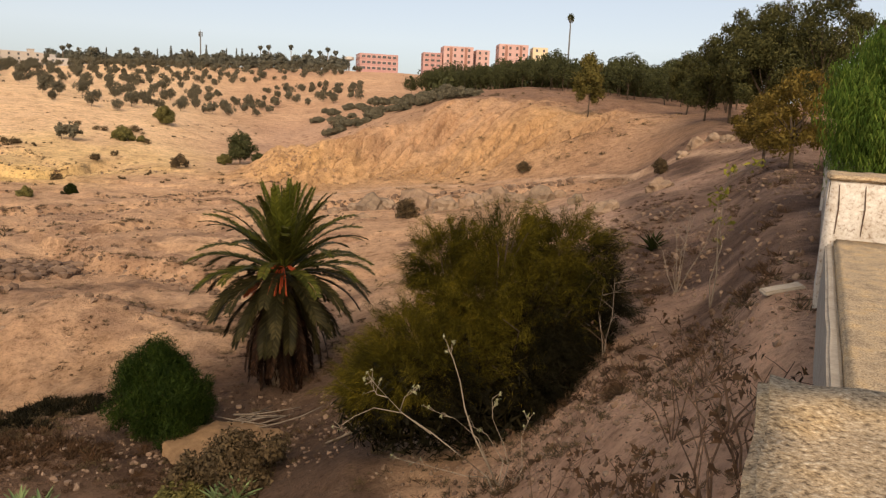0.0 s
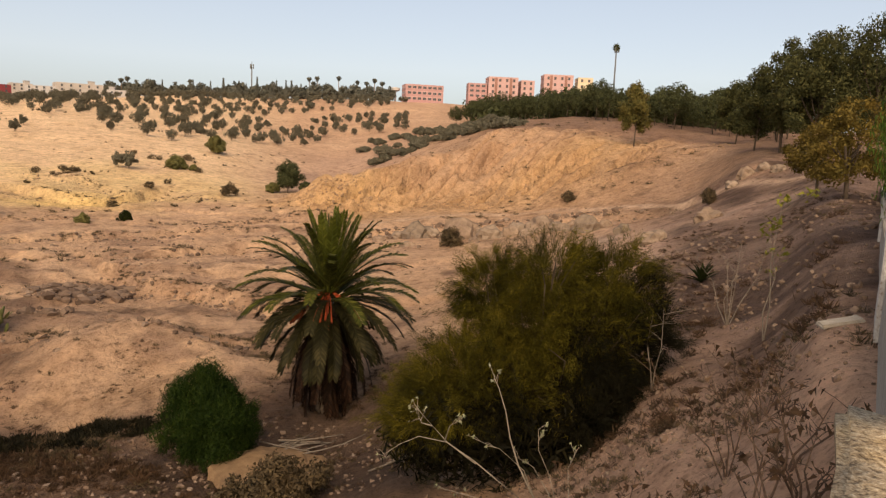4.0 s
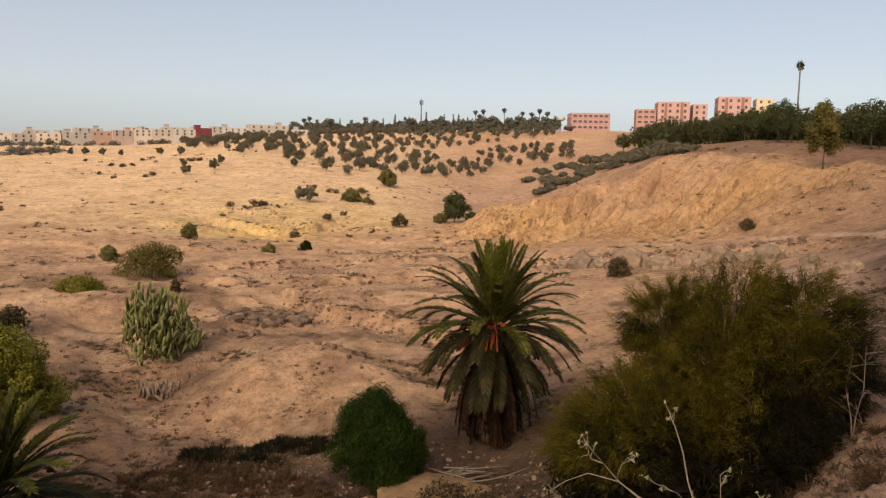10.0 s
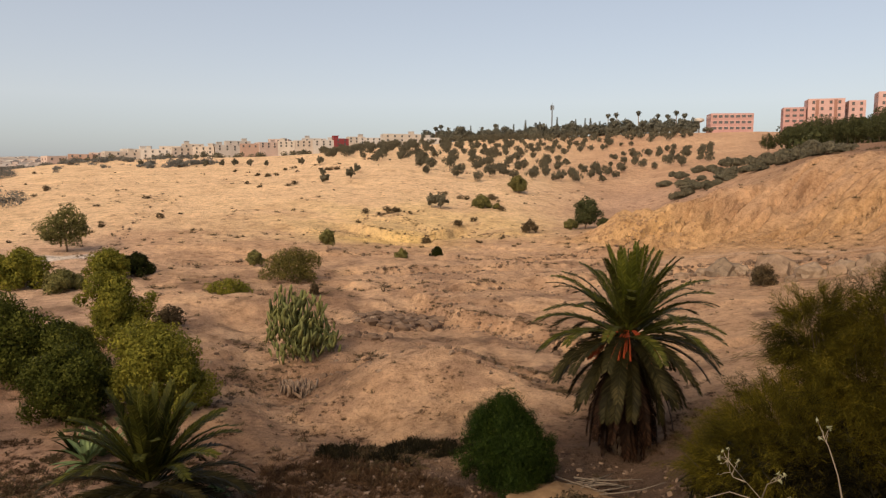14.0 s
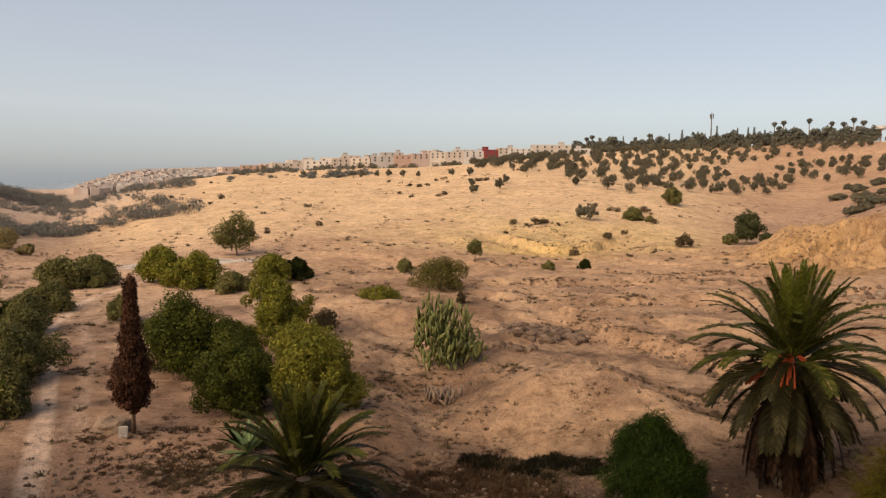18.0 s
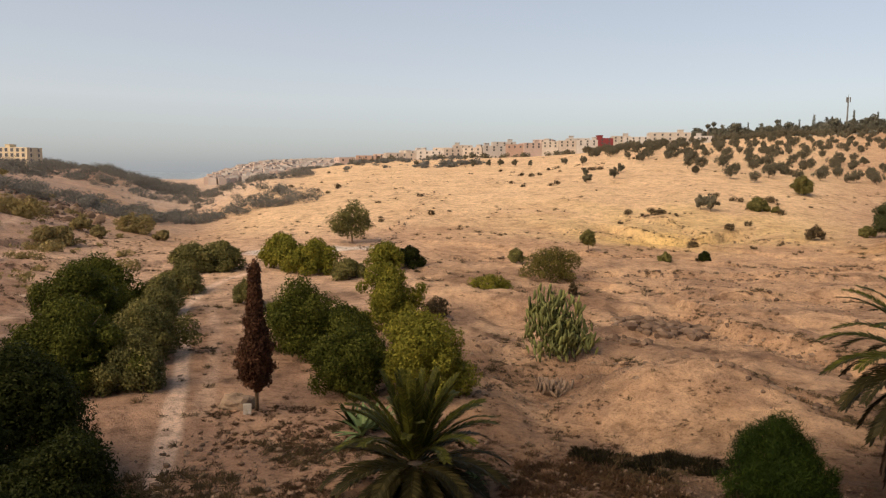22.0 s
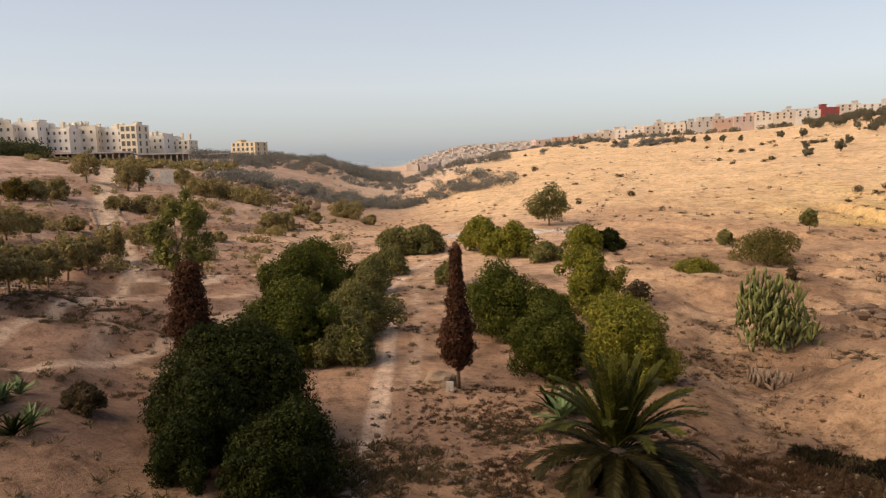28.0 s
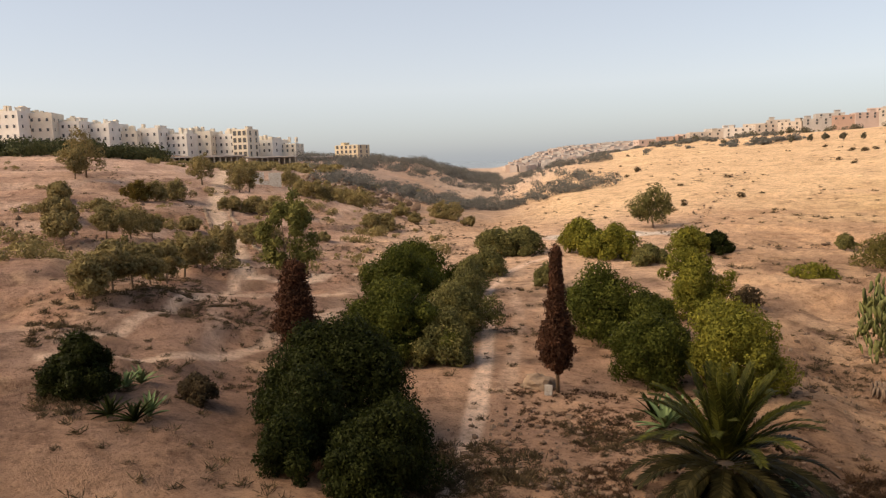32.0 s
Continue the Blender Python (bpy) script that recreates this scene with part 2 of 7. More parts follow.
def height(x, y, rough=True):
    x, y = np.asarray(x, float), np.asarray(y, float)
    r = np.maximum(np.hypot(x, y), 2.0)
    az = np.degrees(np.arctan2(-x, y))
    ai = (np.where(az < -100, az + 360, az) - A_KNOTS[0]) / 0.5
    ai = np.clip(ai, 0, len(A_KNOTS) - 1.001)
    ri = np.clip((np.log(r) - R_KNOTS[0]) / (R_KNOTS[1] - R_KNOTS[0]), 0, len(R_KNOTS) - 1.001)
    i, j = ai.astype(int), ri.astype(int)
    u, v = ai - i, ri - j
    z = (LAND[i, j] * (1 - u) + LAND[i + 1, j] * u) * (1 - v) + (LAND[i, j + 1] * (1 - u) + LAND[i + 1, j + 1] * u) * v
    z = z + EYE
    # heaps of tipped soil on the valley floor
    z = z + 1.5 * bump(x, y, -16.2, 31.5, 4.2, 2.6, 20) + 0.5 * bump(x, y, -10.5, 30.5, 2.5, 1.5, 0)
    if rough:
        # rills down the clay bank
        bank = step(84, 92, r) * (1 - step(108, 125, r)) * step(-18, -10, az) * (1 - step(12, 15, az))
        run = grain(x - 0.6 * y, y * 0.10 + x * 0.05, 3.4, 31, 2)
        broken = step(-0.25, 0.25, grain(x, y, 8, 34, 2))
        z = z - bank * broken * 0.55 * np.exp(-(run / 0.2) ** 2) + bank * (0.5 * grain(x - 0.6 * y, y * 0.3, 5.0, 33, 3) + 0.32 * grain(x, y, 1.6, 35, 3))
        foot = step(80, 86, r) * (1 - step(93, 99, r)) * step(-18, -10, az) * (1 - step(14, 17, az))
        z = z + foot * 0.55 * np.abs(grain(x, y, 1.7, 36, 3))
        nose = step(88, 92, r) * (1 - step(104, 112, r)) * step(8, 10, az) * (1 - step(15, 17, az))
        z = z + nose * 1.3 * np.abs(grain(x, y, 2.6, 37, 4))
        if np.any(bank > 0.01):
            face = np.atleast_1d(bank > 0.01)
            fx, fy, cut = np.atleast_1d(x)[face], np.atleast_1d(y)[face], np.zeros(np.shape(np.atleast_1d(x)))
            sunk = np.zeros(len(fx))
            for pts, deep in CRACKS:
                sunk = np.maximum(sunk, deep * np.exp(-(line_side(fx, fy, pts)[1] / 0.36) ** 4))
            cut[face] = sunk
            z = z - (cut if np.ndim(x) else cut[0])
        # ledges along the valley floor and the far slope
        floor = step(30, 45, r) * (1 - step(100, 130, r)) * step(-8, 8, az) * (1 - step(44, 53, az))
        ledge = grain(x * 0.25, y, 9.0, 52, 3)
        z = z + floor * 0.38 * step(0.05, 0.14, ledge) - floor * 0.15
        lump = np.abs(grain(x, y, 5.5, 91, 4))
        z = z + step(20, 30, r) * (1 - step(85, 105, r)) * step(6, 14, az) * (1 - step(48, 57, az)) * (0.34 * (lump - 0.25) + 0.42 * (0.4 - np.abs(grain(x, y, 2.1, 92, 4))))
        wob = 0.9 * grain(x, y, 4.0, 93, 3)
        for pts, drop, reach in CUTS:
            side, dist = line_side(x, y, pts)
            side = side + wob
            z = z - drop * step(-0.15, 0.55, side) * np.exp(-np.maximum(side, 0) / reach) * (1 - step(reach, reach * 2.2, dist)) * (dist < 40)
        w = line_side(x, y, WASH)[1]
        z = z - 0.9 * np.exp(-(w / 2.6) ** 2)
        left = step(24, 34, r) * (1 - step(150, 200, r)) * step(70, 80, az)
        z = z + left * (0.6 * step(0.0, 0.10, grain(x * 0.8, y * 0.3, 11.0, 55, 3)) - 0.25 + 0.5 * np.abs(grain(x, y, 7.0, 94, 4)) - 0.15)
        z = z + left * 0.1 * np.sin(z * 4.6 + 2.0 * grain(x, y, 26, 61, 4))
        gold = step(105, 140, r) * (1 - step(320, 360, r)) * step(17, 24, az) * (1 - step(58, 64, az))
        z = z + gold * 0.16 * np.sin(z * 3.6 + 2.2 * grain(x, y, 40, 57, 2)) * step(-0.3, 0.4, grain(x, y, 25, 58, 2))
        far = step(100, 150, r)
        z = z + grain(x, y, 34, 3, 4) * (0.12 + 0.5 * far) * step(6, 25, r)
        z = z + grain(x, y, 6, 5, 4) * 0.24 * step(3, 10, r) + grain(x, y, 1.3, 7, 3) * 0.08 * step(2, 8, r) + far * 0.35 * grain(x * 0.5, y, 14, 9, 3)
        z = z + 0.04 * grain(x, y, 0.5, 8, 3) * step(3, 5, r) * (1 - step(16, 30, r))
    d, s = off_wall(x, y)
    road = (1 - step(-0.42, -0.22, d)) * (1 - step(70, 140, np.abs(s))) * (1 - step(40, 90, -d))
    return z * (1 - road) + ROAD * road

# ---- materials ----
def mat(name, rough=0.9):
    m = bpy.data.materials.new(name)
    m.use_nodes = True
    n, l = m.node_tree.nodes, m.node_tree.links
    b = n["Principled BSDF"]
    b.inputs["Roughness"].default_value = rough
    b.inputs["Specular IOR Level"].default_value = 0.25
    return m, n, l, b


def noise_node(n, l, scale, detail=4.0, rough=0.6, coords=None):
    t = n.new("ShaderNodeTexNoise")
    t.inputs["Scale"].default_value, t.inputs["Detail"].default_value, t.inputs["Roughness"].default_value = scale, detail, rough
    if coords:
        l.new(coords, t.inputs["Vector"])
    return t


def ramp(n, l, fac, stops):
    r = n.new("ShaderNodeValToRGB")
    while len(r.color_ramp.elements) < len(stops):
        r.color_ramp.elements.new(0.5)
    for e, (p, c) in zip(r.color_ramp.elements, stops):
        e.position, e.color = p, (*c, 1)
    l.new(fac, r.inputs["Fac"])
    return r.outputs["Color"]


def mix(n, l, kind, fac, a, b):
    m = n.new("ShaderNodeMix")
    m.data_type, m.blend_type = "RGBA", kind
    for sock, v in ((m.inputs[0], fac), (m.inputs[6], a), (m.inputs[7], b)):
        if isinstance(v, (int, float)):
            sock.default_value = v
        elif isinstance(v, tuple):
            sock.default_value = (*v, 1)
        else:
            l.new(v, sock)
    return m.outputs[2]


def bumped(n, l, b, fac, strength=0.4, dist=0.02):
    k = n.new("ShaderNodeBump")
    k.inputs["Strength"].default_value, k.inputs["Distance"].default_value = strength, dist
    l.new(fac, k.inputs["Height"])
    l.new(k.outputs["Normal"], b.inputs["Normal"])


def world_coords(n):
    return n.new("ShaderNodeNewGeometry").outputs["Position"]


def leaf_mat(name, dark, mid, light, translucent=0.25, rough=0.6, low=(0.48, 0.53, 0.50), high=(1.12, 1.07, 0.92)):
    """Leaves: each leaf takes its own shade, each crown its own tint."""
    m, n, l, b = mat(name, rough)
    b.inputs["Specular IOR Level"].default_value = 0.06
    g = n.new("ShaderNodeNewGeometry")
    dark, light = [tuple(0.55 * a + 0.45 * b_ for a, b_ in zip(c, mid)) for c in (dark, light)]
    col = ramp(n, l, g.outputs["Random Per Island"], [(0.0, dark), (0.55, mid), (1.0, light)])
    big = noise_node(n, l, 1.2, 3.0, 0.55, g.outputs["Position"])
    col = mix(n, l, "MULTIPLY", 0.75, col, ramp(n, l, big.outputs["Fac"], [(0.34, low), (0.66, high)]))
    l.new(col, b.inputs["Base Color"])
    t = n.new("ShaderNodeBsdfTranslucent")
    l.new(col, t.inputs["Color"])
    s = n.new("ShaderNodeMixShader")
    s.inputs[0].default_value = translucent
    l.new(b.outputs[0], s.inputs[1])
    l.new(t.outputs[0], s.inputs[2])
    l.new(s.outputs[0], n["Material Output"].inputs["Surface"])
    return m


def plain_mat(name, a, b_, scale=3.0, rough=0.9, bump_d=0.01, random_tint=0.0):
    """A worn surface between two colours, blotched at two scales."""
    m, n, l, b = mat(name, rough)
    c = world_coords(n)
    big, fine = noise_node(n, l, scale, 5.0, 0.65, c), noise_node(n, l, scale * 9, 3.0, 0.6, c)
    f = n.new("ShaderNodeMath")
    f.operation = "MULTIPLY_ADD"
    l.new(fine.outputs["Fac"], f.inputs[0])
    f.inputs[1].default_value = 0.5
    l.new(big.outputs["Fac"], f.inputs[2])
    col = ramp(n, l, f.outputs[0], [(0.45, a), (1.0, b_)])
    if random_tint:
        o = n.new("ShaderNodeObjectInfo")
        lo = 1 - random_tint
        col = mix(n, l, "MULTIPLY", 1.0, col, ramp(n, l, o.outputs["Random"], [(0.0, (lo, lo, lo)), (0.5, (1, 1 - random_tint * 0.3, 1 - random_tint * 0.5)), (1.0, (1, 1, 1))]))
    l.new(col, b.inputs["Base Color"])
    bumped(n, l, b, fine.outputs["Fac"], 0.4, bump_d)
    return m


BARK = plain_mat("bark", (0.10, 0.07, 0.045), (0.25, 0.18, 0.12), 4.0)
GREY_WOOD = plain_mat("grey_dry_wood", (0.085, 0.066, 0.052), (0.20, 0.165, 0.13), 12.0)
PALE_WOOD = plain_mat("pale_dry_wood", (0.16, 0.125, 0.095), (0.32, 0.27, 0.21), 12.0)
DRY_STEM = plain_mat("dry_stem", (0.045, 0.027, 0.019), (0.12, 0.075, 0.048), 14.0)
DARK_BARK = plain_mat("dark_bark", (0.035, 0.025, 0.018), (0.11, 0.08, 0.055), 5.0)
STONE = plain_mat("pale_stone", (0.12, 0.088, 0.064), (0.29, 0.22, 0.16), 2.0, 0.95, 0.03, 0.25)
OLIVE_LEAF = leaf_mat("olive_leaf", (0.06, 0.058, 0.022), (0.155, 0.145, 0.056), (0.28, 0.25, 0.1))
# leaves of far trees and scrub, greyed and paled: distance haze in the colour
ORCHARD_LEAF = leaf_mat("hazed_olive_leaf", (0.075, 0.069, 0.053), (0.145, 0.132, 0.1), (0.22, 0.2, 0.15))
HAZE_LEAF = leaf_mat("hazed_scrub_leaf", (0.105, 0.102, 0.1), (0.18, 0.175, 0.172), (0.25, 0.24, 0.234))
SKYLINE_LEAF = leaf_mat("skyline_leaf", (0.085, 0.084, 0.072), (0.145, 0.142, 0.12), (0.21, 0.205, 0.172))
PINE_LEAF = leaf_mat("pine_leaf", (0.0323, 0.03825, 0.0187), (0.0697, 0.0765, 0.0357), (0.1275, 0.1275, 0.05525))
EUC_LEAF = leaf_mat("eucalyptus_leaf", (0.022, 0.024, 0.01), (0.066, 0.068, 0.027), (0.155, 0.145, 0.058))
GREEN_LEAF = leaf_mat("fresh_green_leaf", (0.02, 0.025, 0.005), (0.072, 0.082, 0.016), (0.175, 0.18, 0.04))
DEEP_LEAF = leaf_mat("deep_green_leaf", (0.007, 0.0095, 0.0025), (0.022, 0.028, 0.007), (0.055, 0.064, 0.016))
LIME_LEAF = leaf_mat("yellow_green_leaf", (0.06, 0.06, 0.01), (0.175, 0.168, 0.028), (0.34, 0.31, 0.055))
TAMARISK_LEAF = leaf_mat("feathery_leaf", (0.013, 0.012, 0.002), (0.062, 0.056, 0.008), (0.23, 0.19, 0.026), 0.3, 0.6, (0.12, 0.14, 0.12), (1.7, 1.55, 1.2))
DRY_LEAF = leaf_mat("dry_brown_leaf", (0.04, 0.025, 0.018), (0.08, 0.048, 0.03), (0.14, 0.085, 0.05))
YOUNG_LEAF = leaf_mat("young_eucalyptus_leaf", (0.06, 0.052, 0.016), (0.125, 0.108, 0.034), (0.22, 0.185, 0.06))
YOUNG_GREEN = leaf_mat("light_eucalyptus_leaf", (0.075, 0.075, 0.025), (0.165, 0.158, 0.05), (0.27, 0.25, 0.085))
ORANGE_LEAF = leaf_mat("ochre_leaf", (0.06, 0.042, 0.01), (0.135, 0.097, 0.024), (0.25, 0.185, 0.05))
# near-black leaf: shade inside the tamarisk put into the colour
SHADE_LEAF = leaf_mat("shade_dark_twigs", (0.003, 0.003, 0.002), (0.01, 0.009, 0.004), (0.026, 0.021, 0.009), 0.05)
BLACK_SCRUB = leaf_mat("blackish_scrub_leaf", (0.006, 0.006, 0.004), (0.016, 0.014, 0.008), (0.035, 0.03, 0.016))
PEPPER_LEAF = leaf_mat("weeping_pepper_leaf", (0.02, 0.045, 0.008), (0.075, 0.13, 0.022), (0.21, 0.26, 0.055), 0.3)
PEPPER_DARK = leaf_mat("bright_bush_leaf", (0.005, 0.01, 0.002), (0.018, 0.034, 0.006), (0.06, 0.088, 0.015))
BANK_LEAF = leaf_mat("dull_bank_leaf", (0.13, 0.105, 0.048), (0.27, 0.215, 0.1), (0.4, 0.32, 0.16))
DRY_FROND = leaf_mat("dry_palm_frond", (0.005, 0.003, 0.002), (0.02, 0.01, 0.006), (0.06, 0.03, 0.018), 0.1)
PALM_NEW = leaf_mat("young_palm_leaf", (0.018, 0.023, 0.003), (0.068, 0.076, 0.012), (0.17, 0.17, 0.03), 0.2, 0.5)
# older lower fronds, darkened further for the shade low in the crown
PALM_OLD = leaf_mat("old_palm_leaf", (0.008, 0.007, 0.003), (0.026, 0.023, 0.009), (0.075, 0.062, 0.026), 0.1, 0.5)
PALM_LEAF = leaf_mat("palm_leaf", (0.01, 0.012, 0.003), (0.044, 0.048, 0.01), (0.14, 0.13, 0.028), 0.15, 0.5)
SCRUB_LEAF = leaf_mat("scrub_leaf", (0.046, 0.0345, 0.023), (0.09775, 0.0713, 0.0437), (0.1725, 0.1265, 0.069))
SUCCULENT = leaf_mat("grey_green_succulent", (0.077, 0.11, 0.055), (0.154, 0.209, 0.099), (0.264, 0.308, 0.143), 0.05)


# ---- building blocks ----
def mesh_of(name, verts, faces, material, smooth=False):
    me = bpy.data.meshes.new(name)
    me.from_pydata([tuple(v) for v in verts] if not isinstance(verts, np.ndarray) else verts.tolist(), [], [tuple(f) for f in faces])
    for m in (material if isinstance(material, (list, tuple)) else [material]):
        me.materials.append(m)
    if smooth:
        me.polygons.foreach_set("use_smooth", np.ones(len(me.polygons), bool))
    me.update()
    return me


def part(name, data, parent=None, label="", at=None):
    ob = new(name, data)
    if parent is not None:
        ob.parent = parent
    if at is not None:
        ob.matrix_basis = at
    return tagged(ob, label)


def thing(name, x, y, label, category, group="", turn=0.0, z=None, kind=""):
    ob = new(name)
    ob.empty_display_size = 0.2
    ob.matrix_basis = pose(x, y, float(height(x, y)) if z is None else z, 0, 0, turn)
    return tagged(ob, label, category, group, kind)


def join(*pieces):
    verts, faces, k = [], [], 0
    for v, f in pieces:
        v = np.asarray(v, float)
        verts.append(v)
        faces += [tuple(int(i) + k for i in q) for q in f]
        k += len(v)
    return np.concatenate(verts), faces


def tube(points, radii, sides=6):
    pts = [Vector(p) for p in points]
    verts, faces = [], []
    for i, p in enumerate(pts):
        t = (pts[min(i + 1, len(pts) - 1)] - pts[max(i - 1, 0)]).normalized()
        a = t.orthogonal().normalized()
        b = t.cross(a)
        for k in range(sides):
            w = 2 * math.pi * k / sides
            verts.append(p + (a * math.cos(w) + b * math.sin(w)) * radii[i])
    for i in range(len(pts) - 1):
        for k in range(sides):
            q = (k + 1) % sides
            faces.append((i * sides + k, i * sides + q, (i + 1) * sides + q, (i + 1) * sides + k))
    faces.append(tuple(range(sides))[::-1])
    faces.append(tuple(range((len(pts) - 1) * sides, len(pts) * sides)))
    return np.array([tuple(v) for v in verts]), faces


def box(cx, cy, z0, sx, sy, sz, bevel=0.0):
    x, y = sx / 2, sy / 2
    if not bevel:
        v = [(cx + a * x, cy + b * y, z0 + c * sz) for c in (0, 1) for a, b in ((-1, -1), (1, -1), (1, 1), (-1, 1))]
        return np.array(v), [(3, 2, 1, 0), (4, 5, 6, 7), (0, 1, 5, 4), (1, 2, 6, 5), (2, 3, 7, 6), (3, 0, 4, 7)]
    e, rings = bevel, []
    for z, k in ((0, e), (e, 0), (sz - e, 0), (sz, e)):
        a, b = x - k, y - k
        c = min(e, a * 0.5, b * 0.5)
        rings.append([(cx + p, cy + q, z0 + z) for p, q in ((-a + c, -b), (a - c, -b), (a, -b + c), (a, b - c), (a - c, b), (-a + c, b), (-a, b - c), (-a, -b + c))])
    v, f = [p for r in rings for p in r], []
    for i in range(3):
        for k in range(8):
            f.append((i * 8 + k, i * 8 + (k + 1) % 8, i * 8 + 8 + (k + 1) % 8, i * 8 + 8 + k))
    f += [tuple(range(8))[::-1], tuple(range(24, 32))]
    return np.array(v), f


def leaves(rng, blobs, count, size, long=1.6, droop=0.0, shell=0.62):
    """Pointed leaves through a set of clumps (x, y, z, rx, ry, rz), thickest near the clumps' skins."""
    blobs = np.asarray(blobs, float)
    w = (blobs[:, 3] * blobs[:, 4] + blobs[:, 4] * blobs[:, 5]) ** 1.0
    pick = rng.choice(len(blobs), count, p=w / w.sum())
    d = rng.normal(size=(count, 3))
    d /= np.linalg.norm(d, axis=1)[:, None]
    rad = shell + (1.08 - shell) * rng.random(count) ** 0.7
    lump = 1 + 0.16 * np.sin(d[:, 0] * 7 + pick) * np.sin(d[:, 1] * 6 + pick * 2) + 0.10 * np.sin(d[:, 2] * 11 + pick)
    c = blobs[pick, :3] + d * blobs[pick, 3:] * (rad * lump)[:, None]
    face = d + rng.normal(size=(count, 3)) * 0.5
    a = np.cross(face, rng.normal(size=(count, 3)))
    a /= np.linalg.norm(a, axis=1)[:, None] + 1e-9
    a[:, 2] -= droop
    a /= np.linalg.norm(a, axis=1)[:, None] + 1e-9
    b = np.cross(a, face)
    b /= np.linalg.norm(b, axis=1)[:, None] + 1e-9
    s = size * (0.7 + 0.9 * rng.random(count))[:, None]
    v = np.stack([c + b * s * 0.55 - a * s * long * 0.35, c + a * s * long * 0.75, c - b * s * 0.55 - a * s * long * 0.35], 1).reshape(-1, 3)
    i = np.arange(count) * 3
    return v, np.stack([i, i + 1, i + 2], 1)


def crown_blobs(rng, w, h, z0, n, core=True, dome=False):
    """Clumps that together fill an uneven crown w wide and h high over z0; a dome spreads down to the ground."""
    out = [(0, 0, z0 + h * (0.36 if dome else 0.42), w * 0.3, w * 0.3, h * (0.36 if dome else 0.32))] if core else []
    p1, p2 = 6.28 * rng.random(), 6.28 * rng.random()
    for i in range(n):
        a, u = 2.4 * i + 1.6 * rng.random(), (i + rng.random()) / n
        if dome:
            k = math.sqrt(max(0.06, 1 - (max(0.0, u - 0.2) / 0.82) ** 2)) * (0.9 + 0.5 * min(u, 0.2))
        else:
            k = math.sin(math.pi * min(0.96, 0.16 + u * 0.78)) ** 0.55
        lop = 1 + 0.15 * math.sin(2 * a + p1) + 0.10 * math.sin(3 * a + p2)
        s = w * (0.07 + 0.11 * rng.random())
        q = max(0.0, w * 0.5 * k * lop * (0.66 + 0.40 * rng.random()) - s * 0.75)
        z = z0 + h * ((0.04 + 0.70 * u) if dome else (0.10 + 0.78 * u)) * (1 + 0.10 * math.sin(a + p2))
        rz = (0.8 + 0.4 * rng.random()) * min(s, h * 0.2)
        out.append((math.cos(a) * q, math.sin(a) * q, max(z, z0 + 0.45 * rz), s * (0.8 + 0.5 * rng.random()), s * (0.8 + 0.5 * rng.random()), rz))
    return out


def limb_run(rng, h, r, spread, top, i):
    a, f = 2.4 * i + rng.random(), 0.4 + 0.5 * rng.random()
    s = Vector((top[0] * f * 0.8, top[1] * f * 0.8, h * f))
    e = s + Vector((math.cos(a) * spread * (0.6 + 0.5 * rng.random()), math.sin(a) * spread * (0.6 + 0.5 * rng.random()), h * (0.35 + 0.4 * rng.random())))
    return tube([s, s.lerp(e, 0.5) + Vector((0, 0, -0.05 * h)), e], [r * 0.5, r * 0.35, r * 0.1], 5)


def tree(name, x, y, w, h, stem, leaf, label, category="tree", group="", seed=0, count=2500, size=0.14, clumps=14, long=1.6, droop=0.0, limbs=5, z=None, turn=0.0, shell=0.62, core=True, slim=1.0, bark=None):
    """A tree or bush w wide and h high in all, with stem metres of clear trunk."""
    rng = np.random.default_rng(seed + 11)
    ob = thing(name, x, y, label, category, group, turn, z)
    th, r = stem + (h - stem) * 0.45, max(0.03, 0.02 * h * slim)
    bark = bark or BARK
    top = (rng.normal() * 0.12 * th, rng.normal() * 0.12 * th, th)
    pieces = [tube([(0, 0, -0.3), (top[0] * 0.2, top[1] * 0.2, th * 0.35), (top[0] * 0.6, top[1] * 0.6, th * 0.7), top], [r * 1.35, r, r * 0.8, r * 0.45], 7)]
    runs = [limb_run(rng, th, r, w * 0.28, top, i) for i in range(limbs)]
    if h > 4.0:
        for v, f in runs:
            part("limb", mesh_of("limb", v, f, bark, True), ob)
    else:
        pieces += runs
    v, f = join(*pieces)
    part("trunk", mesh_of("trunk", v, f, bark, True), ob)
    v, f = leaves(rng, crown_blobs(rng, w * (1.16 if stem < 0.35 else 1.0), h - stem, stem, clumps, core, stem < 0.35), count, size, long, droop, shell)
    part("crown", mesh_of("crown", v, f, leaf), ob)
    return ob

# ---- ground ----
def near_line(x, y, pts):
    """Distance from each (x, y) to a line through pts."""
    best = np.full(np.shape(x), 1e9)
    for (ax, ay), (bx, by) in zip(pts, pts[1:]):
        dx, dy = bx - ax, by - ay
        t = np.clip(((x - ax) * dx + (y - ay) * dy) / (dx * dx + dy * dy), 0, 1)
        best = np.minimum(best, np.hypot(x - ax - t * dx, y - ay - t * dy))
    return best


def polar(az, r):
    return (-r * math.sin(radians(az)), r * math.cos(radians(az)))


